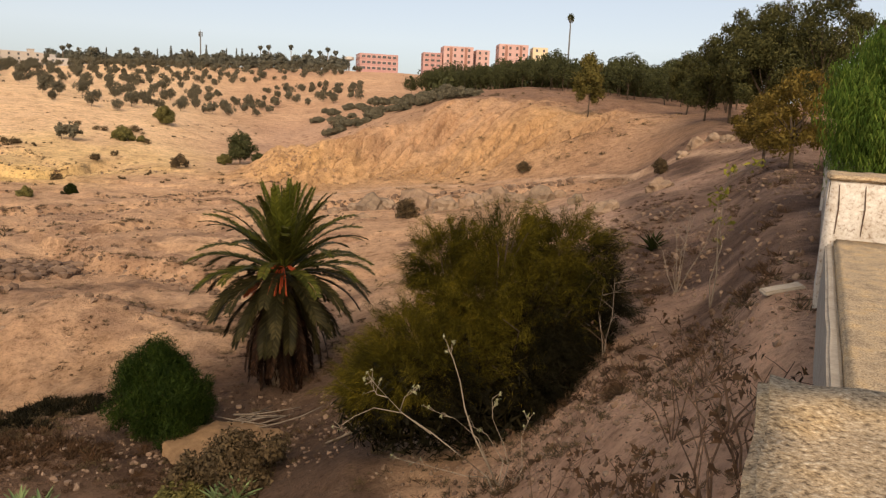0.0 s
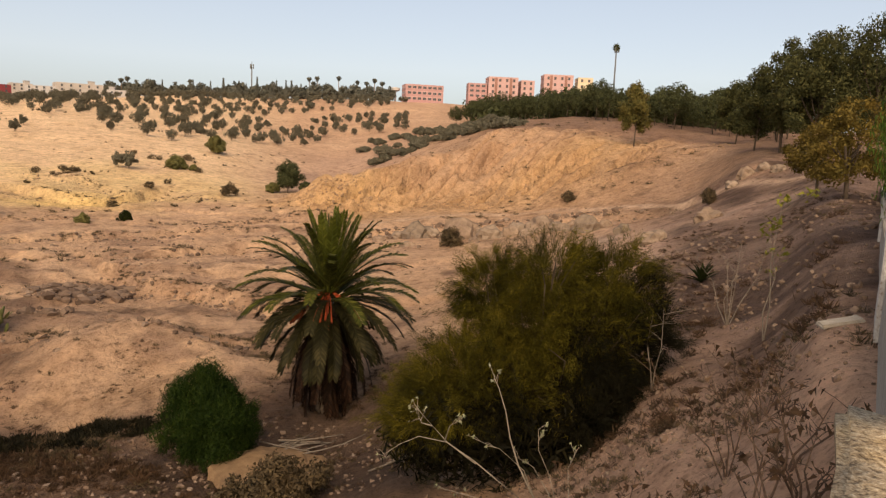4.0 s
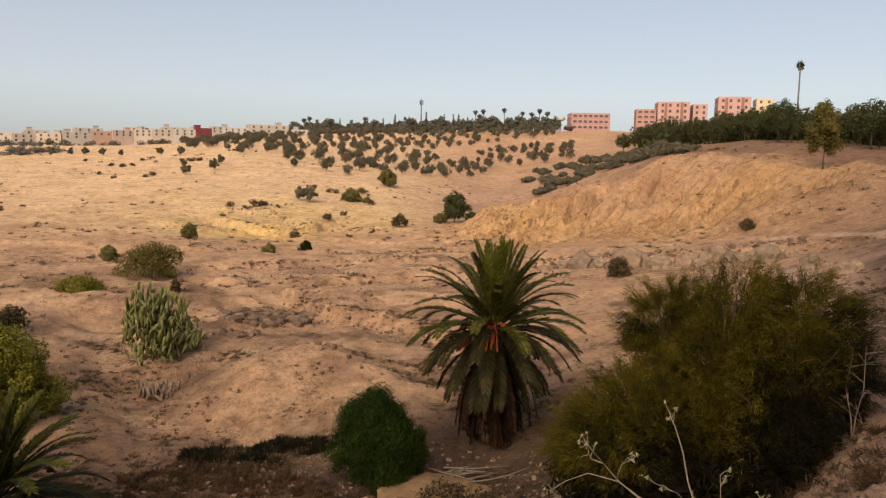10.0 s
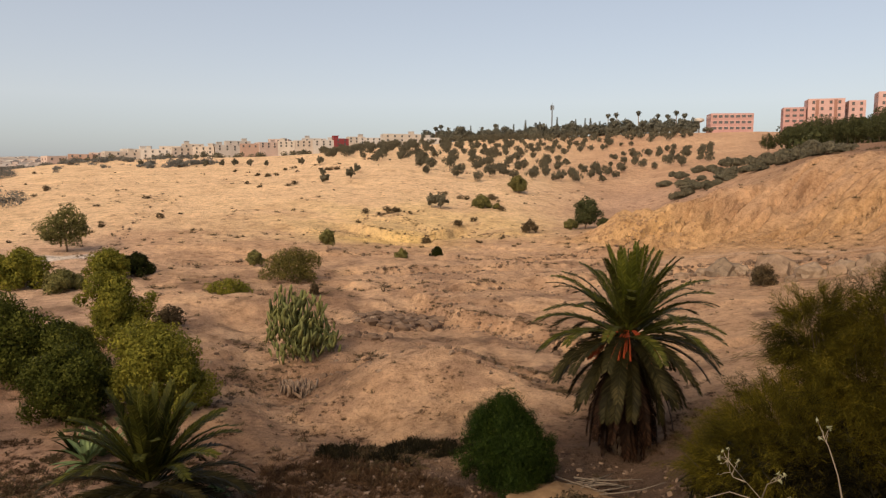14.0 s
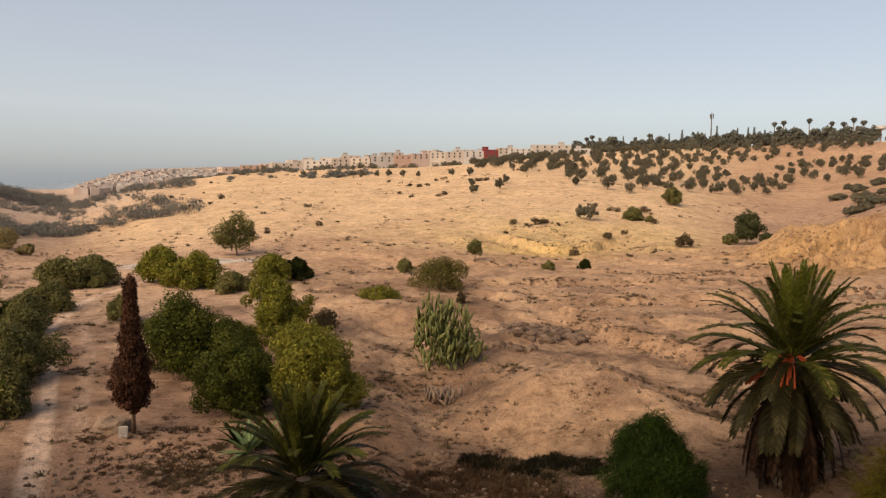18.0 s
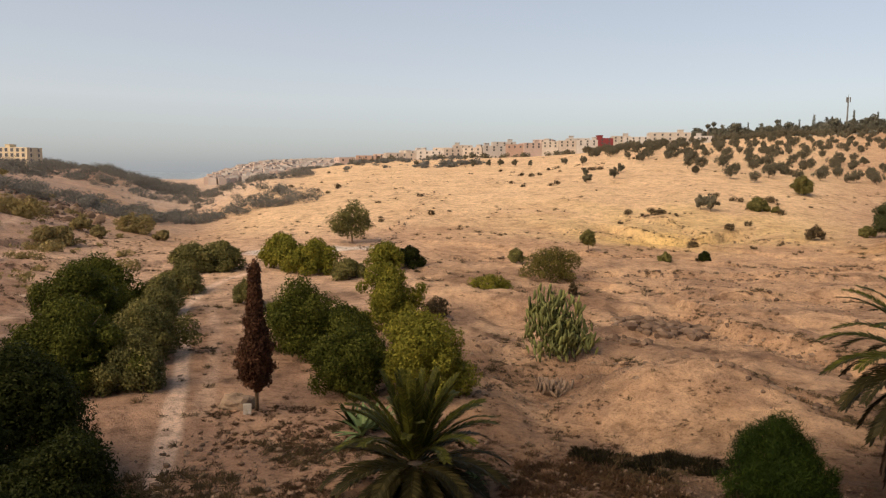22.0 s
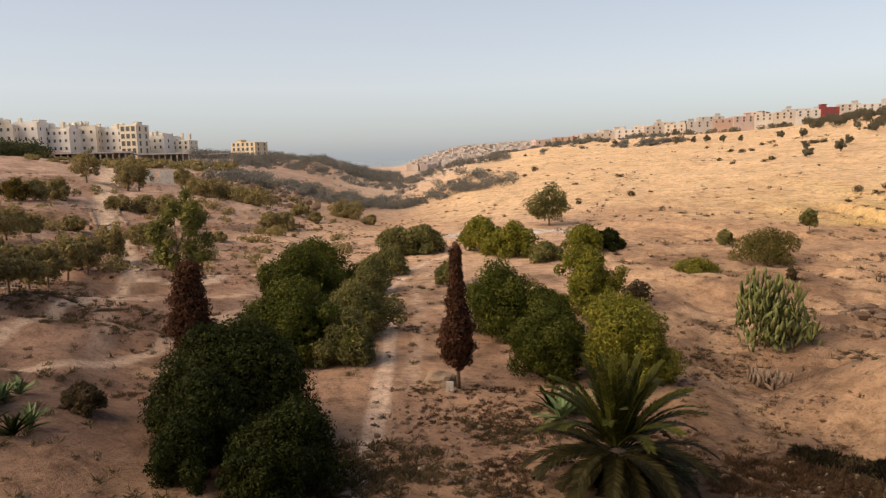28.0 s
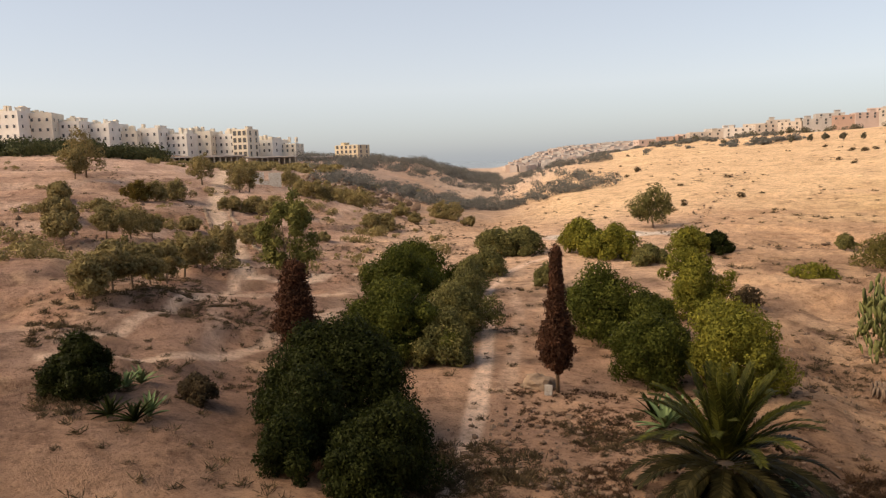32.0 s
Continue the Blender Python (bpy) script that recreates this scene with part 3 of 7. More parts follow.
SIDE_PATH = [polar(a, r) for a, r in ((65.9, 64), (64.6, 56), (64.3, 46), (64.8, 37), (65.6, 31))]
FOOTPATH = [polar(a, r) for a, r in ((72.6, 14), (70.6, 19), (69.5, 22.3), (68.6, 25.5), (67.9, 28.6), (67.1, 35), (66.7, 44), (66.8, 53), (66.3, 60), (65.3, 66.3), (64.0, 71), (62.4, 74), (60.5, 78), (58, 85))]
TRACK = [polar(a, r) for a, r in ((86.5, 158), (86.7, 130), (87.1, 104), (86.8, 87), (85.9, 73), (86.0, 61))]
BENCH_TRACK = [polar(a, r) for a, r in ((86, 60.7), (85.1, 56.6), (82.3, 55.2), (78.9, 58.4), (75.4, 62.7), (73.2, 75), (70.5, 88))]
TRAIL_2 = [polar(a, r) for a, r in ((86.1, 58), (86.1, 53.3), (87.5, 48.2), (90.7, 40.8), (94.4, 36.6), (98, 34.5))]
TRAIL_3 = [polar(a, r) for a, r in ((99, 52), (94, 49.5), (90, 46), (86, 47), (80, 50), (76, 52))]
TRAIL = [polar(a, r) for a, r in ((99, 32.6), (96.9, 32.8), (93.8, 31.6), (89.4, 33.1), (87, 35.4), (82.5, 39.9), (79, 44))]
BANK_TRACK = [polar(a, r) for a, r in ((14, 74), (8.3, 77.5), (1.3, 81), (-4.9, 78), (-11.7, 72), (-17.4, 58), (-22.3, 52))]
GREY_FLAT = polar(56.7, 94)


def ground_colour(x, y):
    """Base colour of the bare ground by kind of soil, with some shade and distance haze painted in."""
    r, az = np.hypot(x, y), np.degrees(np.arctan2(-x, y))
    n1, n2, n3 = grain(x, y, 26, 61, 4), grain(x, y, 7, 62, 4), grain(x, y, 1.8, 63, 3)
    def lay(c, rgb, w):
        return c * (1 - w[..., None]) + np.array(rgb) * w[..., None]
    c = np.zeros((*np.shape(x), 3)) + np.array((0.46, 0.30, 0.195))
    c = lay(c, (0.55, 0.375, 0.245), step(-0.3, 0.6, n1) * 0.8)
    gold = step(95, 130, r + 14 * n1) * step(13, 22, az) * (1 - step(60, 67, az))
    c = lay(c, (0.74, 0.545, 0.345), gold * (0.8 + 0.2 * np.clip(n2, -1, 1)))
    gold2 = step(72, 92, r) * (1 - step(150, 190, r)) * step(-16, -8, az) * (1 - step(11, 16, az))
    c = lay(c, (0.43, 0.28, 0.172), gold2 * 0.85)
    # dark slanting streaks painted in place of shade in the bank's cracks
    streak = grain(x - 0.6 * y, y * 0.10 + x * 0.05, 2.8, 38, 2)
    c = lay(c, (0.31, 0.19, 0.12), gold2 * np.exp(-(streak / 0.10) ** 2) * step(0.0, 0.3, grain(x, y, 5, 40, 3)) * 0.8)
    c = lay(c, (0.20, 0.125, 0.085), gold2 * (1 - step(-9, -3, az)) * step(0.0, 0.35, n2) * 0.7)
    pale = gold2 * (1 - step(93, 100, r + 3 * n2)) + bump(x, y, *polar(11.5, 98), 9, 6, 0)
    c = lay(c, (0.46, 0.295, 0.15), np.clip(pale, 0, 1) * 0.7)
    c = lay(c, (0.41, 0.26, 0.155), gold2 * step(0.1, 0.5, grain(x, y, 11, 39, 3)) * 0.6)
    yellow = bump(x, y, *polar(30.5, 116), 20, 18, 30) + 0.8 * bump(x, y, *polar(25, 112), 18, 14, 30)
    c = lay(c, (0.66, 0.50, 0.24), np.clip(yellow, 0, 1) * 0.6 * step(-0.8, 0.4, n2))
    c = lay(c, (0.64, 0.46, 0.17), bump(x, y, *polar(30, 104), 9, 4.5, 30) * 0.7)
    c = lay(c, (0.56, 0.36, 0.155), bump(x, y, *polar(11.5, 97), 8, 6, 0) * 0.75)
    c = lay(c, (0.40, 0.27, 0.205), np.clip(1.2 * bump(x, y, *polar(11, 150), 15, 42, 11), 0, 1) * 0.65)
    red = step(70, 76, az) * step(15, 30, r)
    c = lay(c, (0.365, 0.235, 0.18), red * (0.8 - 0.25 * n2))
    c = lay(c, (0.54, 0.39, 0.315), red * step(70, 140, r) * 0.7)
    # left slope darker close to the lookout
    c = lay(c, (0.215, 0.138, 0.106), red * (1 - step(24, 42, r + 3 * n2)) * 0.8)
    c = lay(c, (0.60, 0.42, 0.31), red * step(0.3, 0.6, grain(x * 0.5, y, 9, 65, 4)) * 0.55)
    c = lay(c, (0.31, 0.195, 0.145), red * step(0.25, 0.5, grain(x * 0.6, y, 5, 66, 4)) * 0.5)
    band = np.sin(height(x, y, False) * 4.6 + 2.0 * n1)
    lines = red * step(28, 40, r) * (1 - step(120, 170, r))
    c = lay(c, (0.60, 0.445, 0.355), lines * step(0.55, 0.95, band) * 0.55)
    c = lay(c, (0.27, 0.18, 0.14), lines * step(0.5, 0.95, -band) * 0.5)
    cover = step(60, 68, az) * (1 - step(86, 92, az)) * step(95, 150, r)
    c = lay(c, (0.33, 0.255, 0.21), cover * step(-0.5, 0.5, n2 + 0.5 * n1) * 0.75)
    slope = (1 - step(-10, 1, az)) * (1 - step(40, 66, r))
    c = lay(c, (0.56, 0.39, 0.30), slope * 0.9)
    c = lay(c, (0.20, 0.14, 0.115), slope * step(0.1, 0.5, n2) * 0.5)
    c = lay(c, (0.38, 0.32, 0.275), slope * step(0.1, 0.5, grain(x, y, 2.6, 67, 3)) * 0.5)
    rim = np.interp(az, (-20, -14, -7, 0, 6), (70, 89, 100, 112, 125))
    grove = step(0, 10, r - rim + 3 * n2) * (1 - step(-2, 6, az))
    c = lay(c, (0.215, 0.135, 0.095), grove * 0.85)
    brown = (1 - step(-13, -6, az)) * step(38, 60, r) * (1 - step(80, 95, r))
    c = lay(c, (0.25, 0.16, 0.11), brown * 0.6)
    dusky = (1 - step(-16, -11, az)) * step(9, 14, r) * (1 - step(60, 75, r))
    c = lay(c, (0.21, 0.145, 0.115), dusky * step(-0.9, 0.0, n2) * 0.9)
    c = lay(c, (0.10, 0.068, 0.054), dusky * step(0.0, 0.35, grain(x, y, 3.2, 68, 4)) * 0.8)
    # far hill paler: distance haze mixed into its soil colour
    hill = step(55, 62, az) * (1 - step(68, 72, az)) * step(140, 260, r)
    c = lay(c, (0.52, 0.41, 0.33), hill * 0.8)
    sea = step(1150, 1500, r) * step(45, 55, az) * (1 - step(76, 84, az))
    c = lay(c, (0.28, 0.36, 0.45), sea)
    patch = grain(x * 0.7, y, 3.4, 64, 4) + 0.35 * n1
    floor = (1 - step(75, 110, r)) * step(2, 10, az)
    c = lay(c, (0.28, 0.18, 0.125), floor * step(0.28, 0.42, patch) * 0.62)
    c = lay(c, (0.58, 0.41, 0.275), floor * step(0.25, 0.5, -patch) * 0.5)
    bench = step(46, 54, az) * (1 - step(74, 80, az)) * step(18, 26, r) * (1 - step(90, 130, r))
    c = lay(c, (0.66, 0.47, 0.34), bench * 0.65 * step(40, 60, r))
    c = lay(c, (0.46, 0.30, 0.215), bench * (1 - step(40, 60, r)) * 0.7)
    # litter and dark crusts on the near floor
    litter = step(0.12, 0.6, n2 + 0.5 * n3) * (1 - step(45, 80, r)) * (1 - 0.75 * slope)
    c = lay(c, (0.15, 0.095, 0.07), litter * 0.6)
    # near floor darkened: the embankment's shade put into the soil colour
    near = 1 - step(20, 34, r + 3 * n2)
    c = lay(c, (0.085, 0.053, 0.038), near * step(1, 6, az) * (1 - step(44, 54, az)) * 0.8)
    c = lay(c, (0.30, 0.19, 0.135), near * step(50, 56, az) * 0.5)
    # dark pools below palm, bush and tamarisk: shade painted on the ground
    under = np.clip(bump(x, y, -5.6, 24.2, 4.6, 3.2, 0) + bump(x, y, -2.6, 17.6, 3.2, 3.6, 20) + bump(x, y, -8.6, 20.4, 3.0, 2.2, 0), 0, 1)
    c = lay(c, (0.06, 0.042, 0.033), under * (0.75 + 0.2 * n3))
    speck = step(0.35, 0.8, n3 + 0.4 * n2) * (1 - step(60, 160, r))
    c = lay(c, (0.17, 0.115, 0.08), speck * 0.5)
    for line, width, rgb, w in ((SIDE_PATH, 0.5, (0.62, 0.45, 0.34), 0.6), (FOOTPATH, 0.46, (0.76, 0.58, 0.46), 1.0), (TRAIL_2, 0.5, (0.70, 0.54, 0.43), 0.8), (TRAIL_3, 0.45, (0.66, 0.50, 0.39), 0.7), (BANK_TRACK, 0.8, (0.55, 0.40, 0.29), 0.7), (TRACK, 1.35, (0.64, 0.50, 0.39), 0.9), (TRAIL, 0.55, (0.68, 0.52, 0.41), 0.8), (BENCH_TRACK, 0.85, (0.74, 0.59, 0.48), 0.9)):
        dist = near_line(x, y, line)
        c = lay(c, rgb, (1 - step(width * 0.45, width * 1.1, dist + 0.3 * width * n2)) * w)
    flat = bump(x, y, *GREY_FLAT, 10, 3.4, 56.7)
    c = lay(c, (0.64, 0.60, 0.57), step(0.35, 0.6, flat + 0.2 * n2) * 0.85)
    return np.clip(c, 0.02, 0.8)


def ground_material():
    m, n, l, b = mat("dry_soil", 0.95)
    b.inputs["Specular IOR Level"].default_value = 0.1
    a = n.new("ShaderNodeAttribute")
    a.attribute_name = "soil"
    c = world_coords(n)
    fine, mid, big = noise_node(n, l, 13.0, 8.0, 0.75, c), noise_node(n, l, 1.4, 6.0, 0.65, c), noise_node(n, l, 0.16, 6.0, 0.65, c)
    col = mix(n, l, "MULTIPLY", 0.85, a.outputs["Color"], ramp(n, l, mid.outputs["Fac"], [(0.30, (0.62, 0.58, 0.55)), (0.5, (0.97, 0.96, 0.95)), (0.72, (1.18, 1.15, 1.12))]))
    col = mix(n, l, "MULTIPLY", 0.8, col, ramp(n, l, fine.outputs["Fac"], [(0.34, (0.42, 0.39, 0.37)), (0.47, (1, 1, 1)), (0.75, (1.18, 1.16, 1.13))]))
    col = mix(n, l, "MULTIPLY", 0.7, col, ramp(n, l, big.outputs["Fac"], [(0.32, (0.75, 0.70, 0.66)), (0.55, (1.0, 1.0, 1.0)), (0.75, (1.1, 1.08, 1.0))]))
    crust, grit = noise_node(n, l, 0.55, 9.0, 0.72, c), noise_node(n, l, 4.2, 6.0, 0.7, c)
    col = mix(n, l, "MULTIPLY", 0.8, col, ramp(n, l, crust.outputs["Fac"], [(0.36, (0.55, 0.51, 0.49)), (0.45, (1.0, 0.98, 0.97)), (0.55, (1.1, 1.09, 1.08)), (0.70, (1.3, 1.26, 1.2))]))
    col = mix(n, l, "MULTIPLY", 0.7, col, ramp(n, l, grit.outputs["Fac"], [(0.35, (0.52, 0.48, 0.45)), (0.45, (1.04, 1.03, 1.02)), (0.72, (1.2, 1.18, 1.15))]))
    l.new(col, b.inputs["Base Color"])
    h = n.new("ShaderNodeMath")
    h.operation = "MULTIPLY_ADD"
    l.new(fine.outputs["Fac"], h.inputs[0])
    h.inputs[1].default_value = 0.55
    l.new(mid.outputs["Fac"], h.inputs[2])
    bumped(n, l, b, h.outputs[0], 1.0, 0.34)
    return m


def build_ground():
    az = np.radians(np.concatenate([np.arange(-35, -16, 0.23), np.arange(-16, 14.5, 0.12), np.arange(14.5, 104, 0.23), np.arange(104, 325, 2.6)]))
    rr = np.concatenate([[0.02, 0.3, 0.8, 1.4], np.exp(np.arange(math.log(2.0), math.log(84.0), 0.0108)), np.exp(np.arange(math.log(84.4), math.log(114.0), 0.0048)), np.exp(np.arange(math.log(114.8), math.log(140.0), 0.0108)), np.exp(np.arange(math.log(141.5), math.log(420.0), 0.016)), np.exp(np.arange(math.log(425.0), math.log(4600.0), 0.06))])
    A, R = np.meshgrid(az, rr)
    x, y = -R * np.sin(A), R * np.cos(A)
    z = height(x, y)
    z = np.where(R > 3500, z - (R - 3500) * 0.02, z)
    nr, na = A.shape
    verts = np.stack([x, y, z], -1).reshape(-1, 3)
    i, j = np.meshgrid(np.arange(nr - 1), np.arange(na), indexing="ij")
    k = (j + 1) % na
    quads = np.stack([i * na + j, (i + 1) * na + j, (i + 1) * na + k, i * na + k], -1).reshape(-1, 4)[:, ::-1]
    me = bpy.data.meshes.new("ground")
    me.vertices.add(len(verts))
    me.vertices.foreach_set("co", verts.ravel())
    me.loops.add(quads.size)
    me.loops.foreach_set("vertex_index", quads.ravel().astype(np.int32))
    me.polygons.add(len(quads))
    me.polygons.foreach_set("loop_start", np.arange(0, quads.size, 4, dtype=np.int32))
    me.polygons.foreach_set("use_smooth", np.ones(len(quads), bool))
    me.update(calc_edges=True)
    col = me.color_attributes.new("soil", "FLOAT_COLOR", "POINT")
    c = ground_colour(x, y).reshape(-1, 3)
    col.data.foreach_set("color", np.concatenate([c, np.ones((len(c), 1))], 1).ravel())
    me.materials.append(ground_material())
    me.validate()
    return tagged(new("ground", me), "dry sandy valley ground with golden slopes and footpaths", "ground", kind="structure")


build_ground()

# ---- parapet beside the road ----
def granite():
    m, n, l, b = mat("pebbled_coping", 0.95)
    c = world_coords(n)
    grit, fine, stain = noise_node(n, l, 90.0, 3.0, 0.65, c), noise_node(n, l, 300.0, 2.0, 0.5, c), noise_node(n, l, 5.5, 5.0, 0.6, c)
    col = ramp(n, l, grit.outputs["Fac"], [(0.34, (0.14, 0.105, 0.07)), (0.46, (0.36, 0.285, 0.19)), (0.56, (0.45, 0.37, 0.26)), (0.68, (0.62, 0.55, 0.43))])
    col = mix(n, l, "MULTIPLY", 0.7, col, ramp(n, l, fine.outputs["Fac"], [(0.35, (0.6, 0.57, 0.53)), (0.6, (1.1, 1.08, 1.05))]))
    col = mix(n, l, "MULTIPLY", 0.8, col, ramp(n, l, stain.outputs["Fac"], [(0.35, (0.58, 0.56, 0.55)), (0.5, (0.95, 0.92, 0.88)), (0.65, (1.15, 1.02, 0.78))]))
    l.new(col, b.inputs["Base Color"])
    bumped(n, l, b, grit.outputs["Fac"], 0.8, 0.006)
    return m


CONCRETE = granite()
SIDE_CONCRETE = plain_mat("grey_concrete", (0.24, 0.21, 0.175), (0.42, 0.375, 0.31), 5.0, 0.95, 0.01)


def whitewash():
    m, n, l, b = mat("flaking_whitewash", 0.85)
    c = world_coords(n)
    streak, chips = noise_node(n, l, 3.5, 5.0, 0.7, c), noise_node(n, l, 26.0, 4.0, 0.7, c)
    col = ramp(n, l, chips.outputs["Fac"], [(0.32, (0.24, 0.19, 0.145)), (0.44, (0.46, 0.43, 0.39)), (0.7, (0.60, 0.575, 0.535))])
    col = mix(n, l, "MULTIPLY", 0.6, col, ramp(n, l, streak.outputs["Fac"], [(0.35, (0.62, 0.54, 0.45)), (0.55, (1, 1, 1))]))
    l.new(col, b.inputs["Base Color"])
    bumped(n, l, b, chips.outputs["Fac"], 0.5, 0.01)
    return m


WHITEWASH = whitewash()


def gridded(cx, cy, z0, sx, sy, sz, step_m, rng, amount):
    """A block whose faces are fine enough to be chipped, with rounded edges."""
    bm = bmesh.new()
    v, f = box(cx, cy, z0, sx, sy, sz)
    vs = [bm.verts.new(p) for p in v]
    for q in f:
        bm.faces.new([vs[i] for i in q])
    bmesh.ops.bevel(bm, geom=bm.edges[:], offset=0.018, segments=2, affect="EDGES")
    cuts = max(2, min(14, int(max(sx, min(sy, 2.0)) / step_m)))
    bmesh.ops.subdivide_edges(bm, edges=[e for e in bm.edges if e.calc_length() > step_m * 1.5], cuts=cuts, use_grid_fill=True)
    for w in bm.verts:
        k = noise.noise(w.co * 9.0) * amount + noise.noise(w.co * 31.0) * amount * 0.5
        w.co += Vector((k, noise.noise(w.co * 8.0 + Vector((5, 1, 2))) * amount, k))
    bm.verts.index_update()
    out = np.array([w.co[:] for w in bm.verts]), [tuple(q.index for q in p.verts) for p in bm.faces]
    bm.free()
    return out


def parapet():
    rng = np.random.default_rng(5)
    turn = math.degrees(WALL_AZ)
    root = tagged(new("parapet_wall"), "low roadside parapet of rough coping between whitewashed pillars", "wall", kind="structure")
    root.matrix_basis = pose(0.15, 0, 0, 0, 0, turn)
    # local x runs to the road, local y along the wall
    lo, hi = EYE - 1.18, EYE - 0.47
    for y0, y1 in ((-30.0, -9.9), (-8.7, -0.75), (1.51, 9.3), (10.5, 19.5), (20.7, 60.0)):
        v, f = gridded(0.40, (y0 + y1) / 2, -5.0, 0.58, y1 - y0, lo + 5.0, 0.12, rng, 0.008)
        part("coping", mesh_of("coping", v, f, CONCRETE, True), root, "rough sand-coloured coping")
        v, f = gridded(0.066, (y0 + y1) / 2, -5.0, 0.078, y1 - y0, lo + 4.93, 0.12, rng, 0.005)
        part("facing", mesh_of("facing", v, f, SIDE_CONCRETE), root, "grey concrete facing")
    for y0 in (-9.9, -0.75, 9.3, 19.5):
        depth = 2.21 if y0 == -0.75 else 1.2
        near = y0 == -0.75
        mid, wide = (0.432, 1.15) if near else (0.47, 0.98)
        v, f = gridded(mid, y0 + depth / 2, -5.0, wide, depth, hi + 5.0 - 0.06, 0.1, rng, 0.006)
        twist = pose(0, 0, 0, 0, 0, 1.0 if near else 0)
        part("pillar", mesh_of("pillar", v, f, WHITEWASH, True), root, "whitewashed pillar with flaking paint", twist)
        v, f = gridded(mid, y0 + depth / 2, hi - 0.06, wide + 0.04, depth + 0.03, 0.06, 0.05, rng, 0.012)
        cap = part("pillar_cap", mesh_of("pillar_cap", v, f, CONCRETE, True), root, "pitted granite cap", twist)
        if y0 == 9.3:
            for x in (0.10, 0.36, 0.62):
                v, f = tube([(x, y0 - 0.008, lo + 0.05), (x + 0.01, y0 - 0.012, lo + 0.35), (x - 0.01, y0 - 0.008, hi - 0.1)], [0.005, 0.008, 0.004], 5)
                part("crack", mesh_of("crack", v, f, DRY_STEM), root, "rust-brown crack")


parapet()
v, f = gridded(0, 0, 0, 0.55, 0.18, 0.06, 0.06, np.random.default_rng(2), 0.006)
slab = tagged(new("concrete_slab", mesh_of("concrete_slab", v, f, SIDE_CONCRETE)), "broken pale concrete slab lying on the slope", "slab")
slab.matrix_basis = pose(4.35, 9.15, float(height(4.35, 9.15)) + 0.0, 6, -10, 8)

# ---- date palms ----
def frond_mesh(rng, length, rise, material, leaflets=34, blade=0.42, width=0.055):
    """One feather frond that leaves along +x at the angle rise and bends down with its weight."""
    n, pts, p, a = 14, [], Vector((0, 0, 0)), radians(rise)
    bend = 0.3 if rise > 78 else 0.62 if rise > 60 else 1.0
    for i in range(n + 1):
        pts.append(p.copy())
        a -= (0.02 + 0.12 * (i / n) ** 1.5) * bend * max(0.12, math.cos(a) + 0.2)
        p = p + Vector((math.cos(a), 0, math.sin(a))) * (length / n)
    pieces = [tube(pts, [0.035 * (1 - 0.85 * i / n) for i in range(n + 1)], 4)]
    verts, faces = [], []
    for k in range(leaflets):
        u = 0.12 + 0.88 * (k + rng.random() * 0.4) / leaflets
        i = min(n - 1, int(u * n))
        c = pts[i].lerp(pts[i + 1], u * n - i)
        t = (pts[i + 1] - pts[i]).normalized()
        up = Vector((-t.z, 0, t.x))
        ln = blade * (math.sin(math.pi * min(1, 0.13 + u * 0.79)) ** 0.55) * (0.85 + 0.3 * rng.random())
        for side in (-1, 1):
            d = (t * 0.8 + Vector((0, side * 0.62, 0)) + up * (0.26 - 0.22 * rng.random())).normalized()
            e = c + d * ln + Vector((0, 0, -0.12 * ln))
            m = c.lerp(e, 0.45)
            w = t.cross(d).cross(d).normalized() * width * 0.5
            b = len(verts)
            verts += [c, m + w, e, m - w]
            faces.append((b, b + 1, b + 2, b + 3))
    pieces.append((np.array([tuple(v) for v in verts]), faces))
    v, f = join(*pieces)
    return mesh_of("frond", v, f, material)


